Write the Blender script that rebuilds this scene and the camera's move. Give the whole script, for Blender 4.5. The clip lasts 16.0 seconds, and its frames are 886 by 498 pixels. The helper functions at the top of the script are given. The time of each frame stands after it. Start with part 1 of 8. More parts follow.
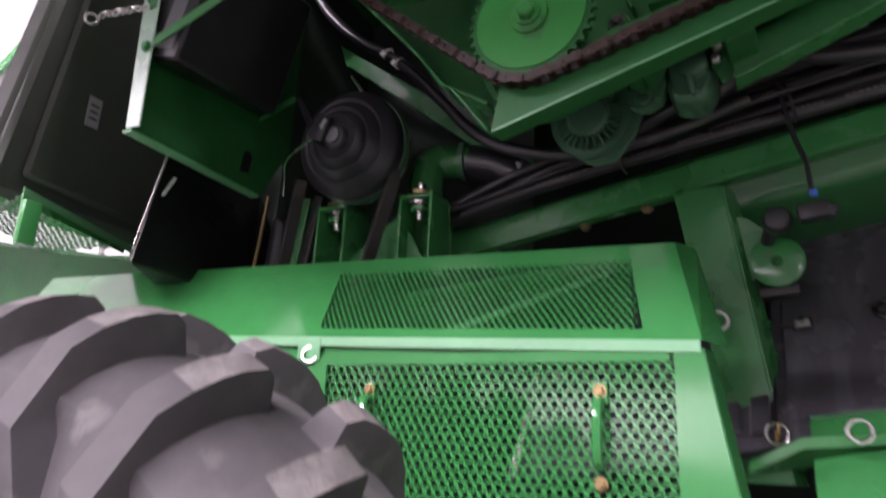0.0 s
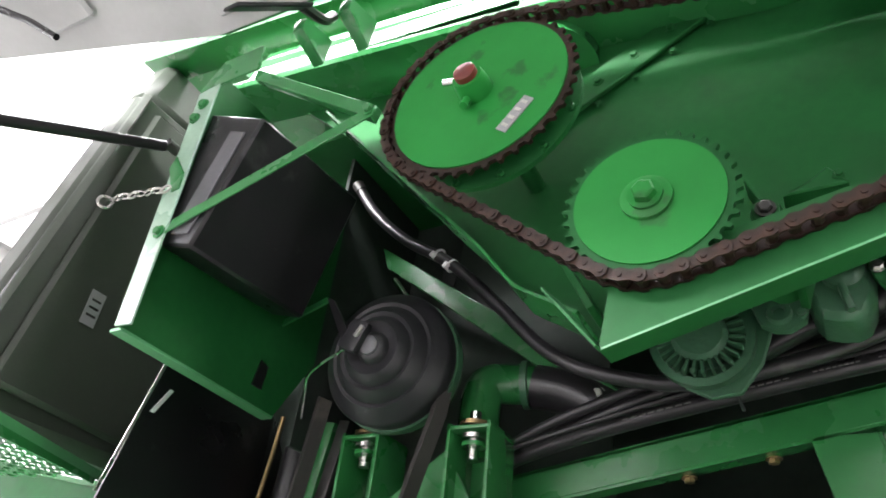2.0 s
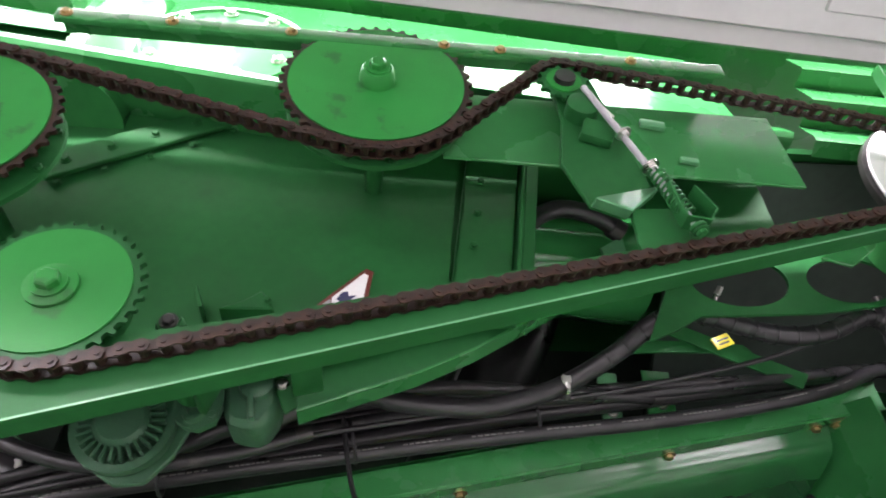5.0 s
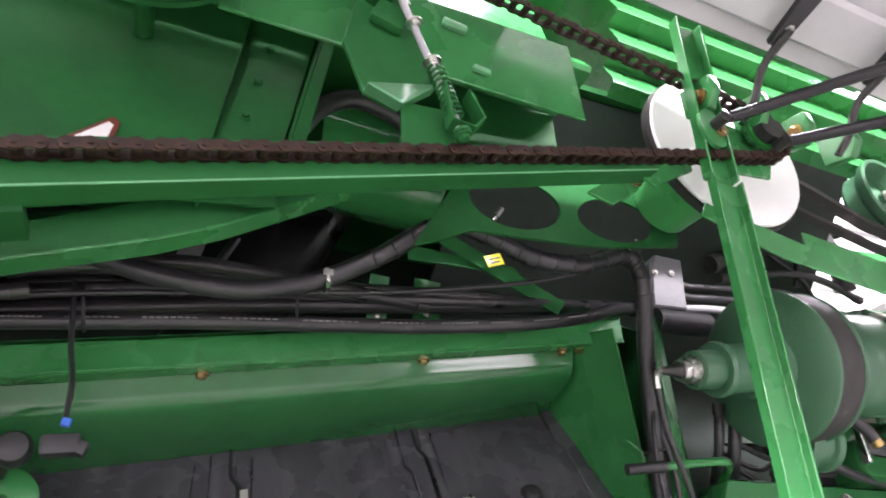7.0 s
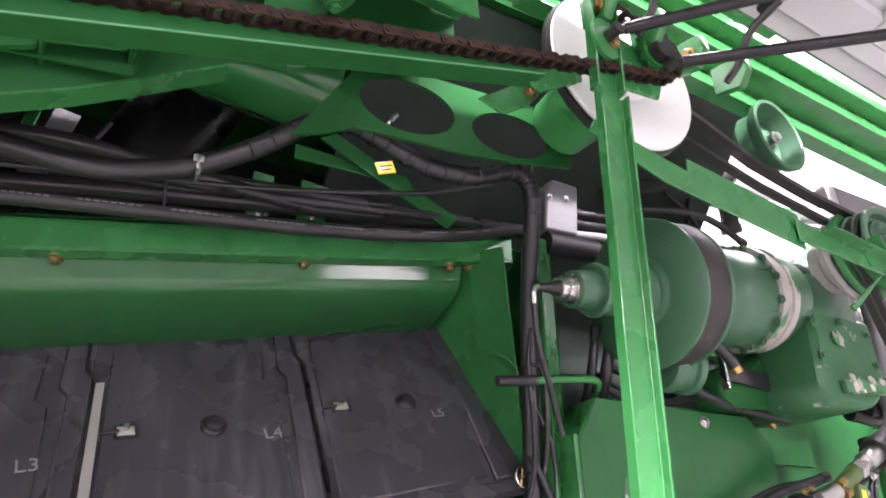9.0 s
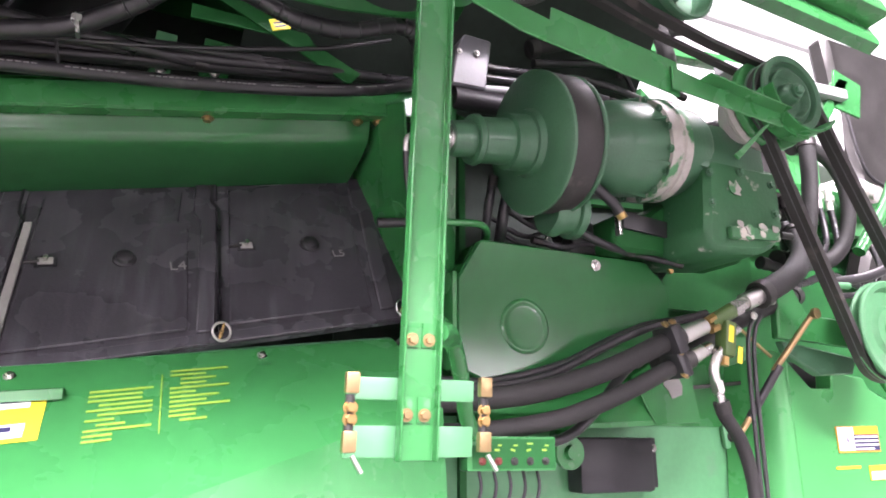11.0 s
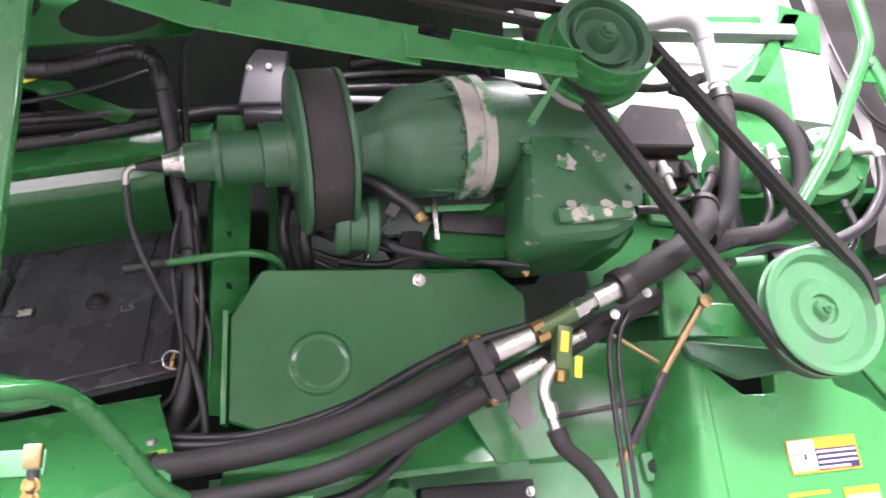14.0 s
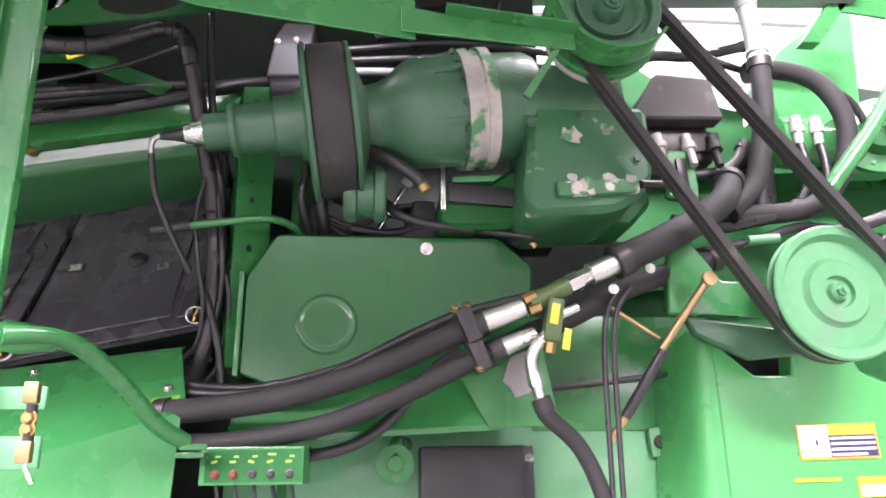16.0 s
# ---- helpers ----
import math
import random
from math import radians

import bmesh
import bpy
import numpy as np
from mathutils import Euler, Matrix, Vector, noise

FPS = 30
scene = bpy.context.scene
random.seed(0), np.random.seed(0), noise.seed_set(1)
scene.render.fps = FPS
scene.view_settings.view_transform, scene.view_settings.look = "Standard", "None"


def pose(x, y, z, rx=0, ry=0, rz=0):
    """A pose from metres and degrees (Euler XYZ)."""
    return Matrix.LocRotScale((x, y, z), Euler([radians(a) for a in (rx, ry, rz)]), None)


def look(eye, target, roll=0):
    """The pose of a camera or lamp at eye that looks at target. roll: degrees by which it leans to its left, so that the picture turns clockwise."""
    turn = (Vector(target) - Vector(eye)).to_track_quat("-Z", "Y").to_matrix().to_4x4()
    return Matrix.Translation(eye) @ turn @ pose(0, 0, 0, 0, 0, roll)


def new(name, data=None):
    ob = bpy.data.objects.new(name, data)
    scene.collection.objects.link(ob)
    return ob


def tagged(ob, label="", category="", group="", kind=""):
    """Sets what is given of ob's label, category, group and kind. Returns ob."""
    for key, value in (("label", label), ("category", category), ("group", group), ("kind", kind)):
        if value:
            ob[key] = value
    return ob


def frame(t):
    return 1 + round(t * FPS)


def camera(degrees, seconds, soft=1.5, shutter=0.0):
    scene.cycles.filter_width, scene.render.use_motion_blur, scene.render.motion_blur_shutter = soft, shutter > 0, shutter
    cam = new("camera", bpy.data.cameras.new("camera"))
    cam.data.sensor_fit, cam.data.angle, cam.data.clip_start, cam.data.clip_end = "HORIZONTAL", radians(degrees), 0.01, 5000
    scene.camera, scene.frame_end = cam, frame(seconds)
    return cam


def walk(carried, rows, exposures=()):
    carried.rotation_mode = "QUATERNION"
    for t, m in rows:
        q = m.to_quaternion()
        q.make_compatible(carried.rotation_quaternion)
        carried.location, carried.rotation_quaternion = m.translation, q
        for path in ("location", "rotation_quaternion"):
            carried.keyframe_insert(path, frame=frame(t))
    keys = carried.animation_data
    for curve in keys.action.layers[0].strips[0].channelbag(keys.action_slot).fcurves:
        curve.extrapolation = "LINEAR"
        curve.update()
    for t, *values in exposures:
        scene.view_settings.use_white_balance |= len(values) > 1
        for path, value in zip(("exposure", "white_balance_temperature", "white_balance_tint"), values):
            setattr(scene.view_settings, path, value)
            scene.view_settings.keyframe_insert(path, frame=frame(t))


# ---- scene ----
cam = camera(66.0, 16.0, soft=1.8, shutter=0.3)
PATH = [
    (0, (0.366, -0.973, 1.4), (-0.55, 0.714, 1.958), 2.9),
    (0.5, (0.261, -0.816, 1.494), (-0.714, 0.679, 2.397), 4.4),
    (1, (0.201, -0.74, 1.518), (-0.815, 0.627, 2.566), 6.7),
    (1.5, (0.161, -0.732, 1.536), (-0.799, 0.639, 2.632), 6.7),
    (2, (0.147, -0.737, 1.542), (-0.743, 0.664, 2.658), 6.9),
    (2.5, (0.177, -0.734, 1.544), (-0.599, 0.715, 2.683), 6.2),
    (3, (0.246, -0.739, 1.564), (-0.311, 0.781, 2.739), 3.4),
    (3.5, (0.293, -0.753, 1.571), (-0.082, 0.786, 2.792), 1.4),
    (4, (0.337, -0.765, 1.582), (0.202, 0.779, 2.845), 0.4),
    (4.5, (0.375, -0.78, 1.58), (0.421, 0.75, 2.868), -1.5),
    (4.7, (0.388, -0.785, 1.576), (0.502, 0.743, 2.862), -2.1),
    (6.8, (0.544, -0.758, 1.569), (1.168, 0.822, 2.625), -2.3),
    (7, (0.56, -0.751, 1.568), (1.236, 0.816, 2.61), -2.4),
    (7.5, (0.6, -0.738, 1.559), (1.391, 0.799, 2.564), -2.2),
    (8, (0.638, -0.735, 1.544), (1.503, 0.785, 2.513), -1.5),
    (8.5, (0.659, -0.731, 1.535), (1.553, 0.798, 2.462), -1.3),
    (9, (0.678, -0.725, 1.519), (1.576, 0.83, 2.4), -1.5),
    (9.5, (0.709, -0.744, 1.499), (1.653, 0.824, 2.305), -0.8),
    (10, (0.747, -0.795, 1.455), (1.759, 0.816, 2.073), -0.4),
    (10.2, (0.783, -0.835, 1.439), (1.779, 0.812, 1.981), -0.1),
    (12.3, (1.484, -1.164, 1.401), (1.99, 0.681, 1.982), 1.3),
    (12.5, (1.552, -1.162, 1.413), (2.067, 0.678, 2.005), 0.0),
    (13, (1.638, -1.102, 1.409), (2.144, 0.726, 2.042), -2.9),
    (13.5, (1.732, -1.026, 1.412), (2.198, 0.806, 2.064), -4.3),
    (14, (1.883, -1.027, 1.407), (2.322, 0.809, 2.07), -4.9),
    (14.5, (2.038, -1.082, 1.405), (2.446, 0.77, 2.041), -3.5),
    (15, (2.1, -1.112, 1.402), (2.392, 0.766, 2.026), -2.9),
    (15.5, (2.095, -1.113, 1.395), (2.312, 0.778, 2.01), -1.7),
    (16, (2.079, -1.101, 1.39), (2.255, 0.804, 1.973), -0.8),
]
walk(cam, [(t, look(eye, target, roll)) for t, eye, target, roll in PATH], [(0, -1.70, 6500, 36), (0.5, -1.45, 6500, 31), (1.5, -0.69, 6500, 18), (2.5, -0.47, 6500, 13), (3.2, -0.57, 6500, 8), (4.5, -0.42, 6500, 20), (7, -0.20, 6500, 27), (9, -0.26, 6500, 33), (10, -0.30, 6500, 33), (12.5, -0.49, 6500, 31), (14, -0.44, 6500, 31), (16, -0.39, 6500, 31)])

# ---- world, lights ----
world = bpy.data.worlds.new("world")
scene.world = world
world.use_nodes = True
_bg = world.node_tree.nodes["Background"]
_sky = world.node_tree.nodes.new("ShaderNodeTexSky")
_sky.sky_type = "NISHITA"
_sky.sun_disc = False
_sky.sun_elevation, _sky.sun_rotation = radians(50), radians(200)
world.node_tree.links.new(_sky.outputs["Color"], _bg.inputs["Color"])
_bg.inputs["Strength"].default_value = 0.1


def area_lamp(name, eye, target, sx, sy, watts, colour=(1, 1, 1)):
    data = bpy.data.lights.new(name, "AREA")
    data.shape, data.size, data.size_y, data.energy, data.color = "RECTANGLE", sx, sy, watts, colour
    ob = new(name, data)
    ob.matrix_world = look(eye, target)
    return ob


# area lamps added as daylight; the front, overhead and south ones stand unseen
area_lamp("added_roof_lamp", (-2.2, -7.25, 6.87), (-2.2, 0.3, 1.4), 16, 0.6, 10300)
area_lamp("added_roof_lamp", (1.4, 0.25, 7.8), (1.4, 0.25, 0), 13, 0.8, 2900)
# small unseen lamps added only for highlights on glossy paint
for _x in (-3.2, 0.4, 4.0, 7.6):
    area_lamp("added_highlight_lamp", (_x, -10.2, 6.3), (_x * 0.4 + 0.6, 0.5, 1.8), 0.35, 0.35, 26)
area_lamp("added_gate_lamp", (-12.0, 1.5, 4.2), (0, 0, 2), 9, 5.5, 40)
# two low lamps added in the south for sheen on guard and rolled sheet
area_lamp("added_gate_lamp", (-4.0, -10.80, 2.0), (-4.0, 0, 2.0), 8, 1.1, 400)
area_lamp("added_gate_lamp", (8.0, -10.80, 2.3), (8.0, 0, 2.3), 4, 1.4, 270)


# ---- materials ----
def shader(name, base, rough=0.5, metal=0.0, vary=0.12, grain=60.0, bump=0.05, wear=None, wear_amount=0.0, wear_scale=9.0, wear_soft=0.06, streak=None, coat=0.0, spec=0.5, rough_vary=0.1):
    """Principled surface with two scales of variation, an optional second colour in worn spots and fine relief."""
    m = bpy.data.materials.new(name)
    m.use_nodes = True
    t = m.node_tree
    n, l = t.nodes, t.links
    b = n["Principled BSDF"]
    b.inputs["Metallic"].default_value = metal
    b.inputs["Coat Weight"].default_value = coat
    b.inputs["Coat Roughness"].default_value = 0.12
    b.inputs["Specular IOR Level"].default_value = spec
    co = n.new("ShaderNodeTexCoord").outputs["Object"]

    def noise_tex(scale, detail=4.0):
        x = n.new("ShaderNodeTexNoise")
        x.inputs["Scale"].default_value, x.inputs["Detail"].default_value = scale, detail
        l.new(co, x.inputs["Vector"])
        return x.outputs["Fac"]

    def mixed(kind, fac, a, c):
        x = n.new("ShaderNodeMix")
        x.data_type, x.blend_type = "RGBA", kind
        for key, value in ((0, fac), (6, a), (7, c)):
            if hasattr(value, "is_linked"):
                l.new(value, x.inputs[key])
            elif key == 0:
                x.inputs[0].default_value = value
            else:
                x.inputs[key].default_value = (*value, 1)
        return x.outputs[2]

    def ranged(v, a, c, lo, hi):
        x = n.new("ShaderNodeMapRange")
        l.new(v, x.inputs[0])
        for k, val in enumerate((a, c, lo, hi)):
            x.inputs[k + 1].default_value = val
        return x.outputs[0]

    big, small = noise_tex(3.1), noise_tex(grain, 6.0)
    lo, hi = [c * (1 - vary) for c in base], [min(1, c * (1 + vary)) for c in base]
    col = mixed("MIX", ranged(big, 0.3, 0.7, 0, 1), lo, hi)
    col = mixed("MULTIPLY", ranged(small, 0.35, 0.75, 0, min(0.6, vary * 2)), col, [0.72] * 3)
    if wear:
        spots = ranged(noise_tex(wear_scale, 8.0), 0.72 - wear_amount, 0.72 + wear_soft - wear_amount, 0, 1)
        col = mixed("MIX", spots, col, wear)
    if streak:
        mp = n.new("ShaderNodeMapping")
        mp.inputs["Scale"].default_value = (16, 2.2, 2.2)
        l.new(co, mp.inputs["Vector"])
        sn = n.new("ShaderNodeTexNoise")
        sn.inputs["Scale"].default_value, sn.inputs["Detail"].default_value = 1.6, 3.0
        l.new(mp.outputs["Vector"], sn.inputs["Vector"])
        col = mixed("MIX", ranged(sn.outputs["Fac"], 0.5, 0.78, 0, 0.7), col, streak)
    l.new(col, b.inputs["Base Color"])
    l.new(ranged(noise_tex(7.0), 0.3, 0.7, max(0.03, rough - rough_vary), min(1, rough + rough_vary)), b.inputs["Roughness"])
    bp = n.new("ShaderNodeBump")
    bp.inputs["Strength"].default_value, bp.inputs["Distance"].default_value = bump, 0.004
    l.new(small, bp.inputs["Height"])
    l.new(bp.outputs["Normal"], b.inputs["Normal"])
    return m


def glowing(name, colour, strength):
    m = bpy.data.materials.new(name)
    m.use_nodes = True
    b = m.node_tree.nodes["Principled BSDF"]
    b.inputs["Base Color"].default_value = (*colour, 1)
    b.inputs["Emission Color"].default_value = (*colour, 1)
    b.inputs["Emission Strength"].default_value = strength
    return m


GREEN = shader("green_paint", (0.025, 0.185, 0.05), 0.27, vary=0.14, grain=35, bump=0.03, coat=0.25)
GREEN_GLOSS = shader("glossy_green_paint", (0.017, 0.125, 0.036), 0.16, rough_vary=0.03, coat=0.2, vary=0.14, grain=20, bump=0.03, wear=(0.015, 0.1, 0.03), wear_amount=0.12, wear_scale=5, wear_soft=0.2)
# darker copy of the green paint, standing in for shade on recessed sheets
GREEN_SHADED = shader("shaded_green_paint", (0.011, 0.102, 0.026), 0.5, spec=0.18, vary=0.2, grain=50, bump=0.06, wear=(0.013, 0.082, 0.024), wear_amount=0.12, wear_scale=6, wear_soft=0.16)
GREEN_SHEEN = shader("smooth_green_enamel", (0.024, 0.19, 0.05), 0.13, rough_vary=0.04, vary=0.12, grain=24, bump=0.02, coat=0.5)
GREEN_CAST = shader("cast_green_paint", (0.042, 0.128, 0.066), 0.42, vary=0.15, grain=140, bump=0.25, coat=0.15)
GREEN_CHIPPED = shader("chipped_green_paint", (0.028, 0.125, 0.05), 0.42, vary=0.15, grain=90, bump=0.2, wear=(0.4, 0.38, 0.34), wear_amount=0.075, wear_scale=13)
GREEN_FLAKED = shader("flaked_green_paint", (0.04, 0.16, 0.065), 0.45, vary=0.15, grain=90, bump=0.25, wear=(0.5, 0.47, 0.42), wear_amount=0.21, wear_scale=24)
FLAKED_METAL = shader("flaked_bare_metal", (0.4, 0.375, 0.34), 0.5, vary=0.25, grain=70, bump=0.3, wear=(0.05, 0.2, 0.08), wear_amount=0.2, wear_scale=14)
GREEN_DISC = shader("sprocket_green", (0.014, 0.20, 0.036), 0.46, spec=0.2, vary=0.12, grain=30, bump=0.04, wear=(0.02, 0.12, 0.03), wear_amount=0.12, wear_scale=14)
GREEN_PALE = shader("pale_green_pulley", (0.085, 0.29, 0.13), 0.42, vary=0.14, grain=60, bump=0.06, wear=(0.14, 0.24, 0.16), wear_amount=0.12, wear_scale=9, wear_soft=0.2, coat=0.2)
# green paint lightened to imitate the blown-out glint on the bracket flange
GLINT_EDGE = shader("glint_pale_green_paint", (0.3, 0.46, 0.35), 0.25, vary=0.15, grain=60, bump=0.05)
GREEN_SHELL = shader("green_plastic", (0.05, 0.31, 0.09), 0.32, vary=0.07, grain=200, bump=0.06)
BLACK_PLASTIC = shader("black_plastic", (0.016, 0.0155, 0.018), 0.42, vary=0.2, grain=220, bump=0.12, wear=(0.042, 0.04, 0.042), wear_amount=0.06, wear_scale=4)
TANK = shader("dark_tank_plastic", (0.05, 0.06, 0.047), 0.45, vary=0.15, grain=150, bump=0.1)
COVER_PLASTIC = shader("dusty_black_plastic", (0.055, 0.052, 0.06), 0.27, vary=0.22, grain=150, bump=0.1, streak=(0.12, 0.118, 0.13), rough_vary=0.1)
GREY_CAST = shader("grey_valve_casting", (0.1, 0.1, 0.108), 0.45, vary=0.15, grain=110, bump=0.15)
RUBBER = shader("hose_rubber", (0.021, 0.02, 0.022), 0.34, vary=0.25, grain=120, bump=0.1, wear=(0.05, 0.048, 0.046), wear_amount=0.08, wear_scale=12)
SLEEVE = shader("woven_hose_sleeve", (0.016, 0.0155, 0.015), 0.7, vary=0.25, grain=400, bump=0.4)
BELT = shader("belt_rubber", (0.03, 0.027, 0.026), 0.6, vary=0.2, grain=180, bump=0.15, wear=(0.07, 0.06, 0.055), wear_amount=0.1)
# darker tyre rubber, its tone standing in for shade on lug flanks and carcass
TYRE_SHADED = shader("shaded_tyre_rubber", (0.075, 0.071, 0.074), 0.75, vary=0.3, grain=34, bump=0.4, wear=(0.1, 0.096, 0.094), wear_amount=0.14, wear_scale=9)
# near-black sheet colour that stands in for the darkness inside the body
CAVITY = shader("shaded_interior_sheet", (0.03, 0.042, 0.034), 0.7, spec=0.25, vary=0.3, grain=40, bump=0.1, wear=(0.04, 0.045, 0.04), wear_amount=0.1, wear_scale=5)
BLACK_PAINT = shader("black_paint", (0.01, 0.0095, 0.011), 0.34, spec=0.35, vary=0.25, grain=120, bump=0.08, wear=(0.035, 0.034, 0.036), wear_amount=0.08, wear_scale=8)
# paler copy of the tyre rubber for lug tops that catch the light
TYRE_LIT = shader("lit_tyre_rubber", (0.17, 0.158, 0.15), 0.7, vary=0.45, grain=70, bump=0.9, wear=(0.26, 0.245, 0.225), wear_amount=0.2, wear_scale=18, wear_soft=0.25, streak=(0.19, 0.185, 0.18))
RUST = shader("rusty_oiled_steel", (0.019, 0.0085, 0.006), 0.44, spec=0.3, metal=0.0, vary=0.35, grain=90, bump=0.3, wear=(0.035, 0.015, 0.009), wear_amount=0.15, wear_scale=40)
STEEL = shader("bright_steel", (0.62, 0.61, 0.58), 0.28, metal=1.0, vary=0.12, grain=120, bump=0.08)
DARK_STEEL = shader("dark_steel", (0.05, 0.048, 0.046), 0.4, metal=0.6, vary=0.25, grain=90, bump=0.12)
ZINC = shader("yellow_zinc", (0.42, 0.3, 0.15), 0.36, metal=0.9, vary=0.2, grain=100, bump=0.1)
ALU = shader("cast_aluminium", (0.55, 0.53, 0.5), 0.48, metal=0.5, vary=0.15, grain=120, bump=0.2)
GREY_PLASTIC = shader("grey_door_liner", (0.5, 0.5, 0.5), 0.55, vary=0.08, grain=60, bump=0.06)
GREY_BOX = shader("grey_steel_box", (0.3, 0.3, 0.31), 0.45, vary=0.12, grain=80, bump=0.1)
WHITE_PAINT = shader("white_paint", (0.8, 0.8, 0.79), 0.4, vary=0.05, grain=60, bump=0.04)
YELLOW = shader("yellow_label", (0.75, 0.62, 0.03), 0.4, vary=0.08, grain=80, bump=0.03)
PRINT = shader("faded_yellow_print", (0.22, 0.42, 0.05), 0.45, vary=0.2, grain=120, bump=0.02)
ORANGE = shader("orange_label", (0.85, 0.38, 0.03), 0.4, vary=0.06, grain=80, bump=0.02)
RED = shader("red_paint", (0.13, 0.022, 0.016), 0.45, vary=0.15, grain=80, bump=0.05)
BLUE = shader("blue_plastic", (0.02, 0.12, 0.5), 0.4, vary=0.1, grain=80, bump=0.03)
NAVY = shader("navy_ink", (0.03, 0.03, 0.09), 0.45, vary=0.1, grain=80, bump=0.02)
CONCRETE = shader("concrete", (0.18, 0.176, 0.17), 0.8, vary=0.15, grain=25, bump=0.2, wear=(0.17, 0.165, 0.16), wear_amount=0.14, wear_scale=2)
WALL_PAINT = shader("white_wall", (0.42, 0.42, 0.41), 0.75, vary=0.06, grain=12, bump=0.08)
CHALK = shader("chalk", (0.3, 0.29, 0.28), 0.9, vary=0.2, grain=200, bump=0.05)
BRASS = shader("brass", (0.42, 0.28, 0.11), 0.35, metal=0.9, vary=0.2, grain=100, bump=0.1)
DAYLIGHT = glowing("daylight_pane", (1.0, 1.0, 1.0), 1.4)


# ---- mesh helpers ----
class Shape:
    """A bmesh that grows by simple solids."""

    def __init__(self):
        self.bm = bmesh.new()

    def _put(self, verts, faces):
        vs = [self.bm.verts.new(v) for v in verts]
        for f in faces:
            try:
                self.bm.faces.new([vs[i] for i in f])
            except ValueError:
                pass
        return self

    def box(self, centre, size, turn=(0, 0, 0), bevel=0.0):
        m = pose(*centre, *turn) @ Matrix.Diagonal((*size, 1))
        part_bm = bmesh.new()
        bmesh.ops.create_cube(part_bm, size=1, matrix=m)
        if bevel:
            bmesh.ops.bevel(part_bm, geom=part_bm.edges[:], offset=bevel, segments=2, profile=0.6, affect="EDGES")
        self.join(part_bm)
        return self

    def join(self, other):
        idx = {v: self.bm.verts.new(v.co) for v in other.verts}
        for f in other.faces:
            self.bm.faces.new([idx[v] for v in f.verts])
        other.free()

    def slab(self, pts, push, bevel=0.0):
        """A flat outline of 3D points made solid by the vector push."""
        part_bm = bmesh.new()
        n, push = len(pts), Vector(push)
        a = [part_bm.verts.new(p) for p in pts]
        c = [part_bm.verts.new(Vector(p) + push) for p in pts]
        part_bm.faces.new(a)
        part_bm.faces.new(c[::-1])
        for i in range(n):
            part_bm.faces.new((a[i], c[i], c[(i + 1) % n], a[(i + 1) % n]))
        bmesh.ops.recalc_face_normals(part_bm, faces=part_bm.faces[:])
        if bevel:
            bmesh.ops.bevel(part_bm, geom=part_bm.edges[:], offset=bevel, segments=1, affect="EDGES")
        self.join(part_bm)
        return self

    def face_xz(self, y, thick, pts, bevel=0.0):
        return self.slab([(x, y, z) for x, z in pts], (0, thick, 0), bevel)

    def turned(self, at, axis, profile, n=40):
        """A profile of (distance along axis, radius) turned round the axis."""
        at, axis = Vector(at), Vector(axis).normalized()
        u = axis.orthogonal().normalized()
        w = axis.cross(u)
        rings = []
        for d, r in profile:
            if r < 1e-5:
                rings.append([self.bm.verts.new(at + axis * d)])
            else:
                rings.append([self.bm.verts.new(at + axis * d + (u * math.cos(k * math.tau / n) + w * math.sin(k * math.tau / n)) * r) for k in range(n)])
        for a, c in zip(rings, rings[1:]):
            for k in range(n):
                j = (k + 1) % n
                if len(a) == 1 and len(c) == 1:
                    continue
                if len(a) == 1:
                    self.bm.faces.new((a[0], c[j], c[k]))
                elif len(c) == 1:
                    self.bm.faces.new((a[k], a[j], c[0]))
                else:
                    self.bm.faces.new((a[k], a[j], c[j], c[k]))
        return self

    def rod(self, p, q, r, n=14, r2=None):
        p, q = Vector(p), Vector(q)
        d = (q - p).length
        return self.turned(p, q - p, [(0, 0), (0, r), (d, r if r2 is None else r2), (d, 0)], n)

    def tube(self, pts, r, n=12, steps=8, ends=True):
        """A round hose along a smooth curve through the points."""
        line = smooth_line(pts, steps) if steps > 1 else [Vector(p) for p in pts]
        rings, up = [], None
        for i, p in enumerate(line):
            d = (line[min(i + 1, len(line) - 1)] - line[max(i - 1, 0)]).normalized()
            up = d.orthogonal().normalized() if up is None else (up - d * up.dot(d)).normalized()
            w = d.cross(up)
            rings.append([self.bm.verts.new(p + (up * math.cos(k * math.tau / n) + w * math.sin(k * math.tau / n)) * r) for k in range(n)])
        for a, c in zip(rings, rings[1:]):
            for k in range(n):
                self.bm.faces.new((a[k], a[(k + 1) % n], c[(k + 1) % n], c[k]))
        if ends:
            self.bm.faces.new(rings[0][::-1])
            self.bm.faces.new(rings[-1])
        return self

    def strip(self, line, wide, thick, closed=False):
        """A band of rectangular section along a line; wide is a vector across it, thick is measured outwards."""
        line, wide = [Vector(p) for p in line], Vector(wide)
        n, rings = len(line), []
        for i, p in enumerate(line):
            a, c = (line[i - 1], line[(i + 1) % n]) if closed else (line[max(i - 1, 0)], line[min(i + 1, n - 1)])
            out = (c - a).cross(wide).normalized() * (thick / 2)
            rings.append([self.bm.verts.new(p + s * wide / 2 + k * out) for s, k in ((-1, -1), (1, -1), (1, 1), (-1, 1))])
        pairs = list(zip(rings, rings[1:] + ([rings[0]] if closed else [])))
        for a, c in pairs:
            for k in range(4):
                self.bm.faces.new((a[k], a[(k + 1) % 4], c[(k + 1) % 4], c[k]))
        if not closed:
            self.bm.faces.new(rings[0][::-1])
            self.bm.faces.new(rings[-1])
        return self

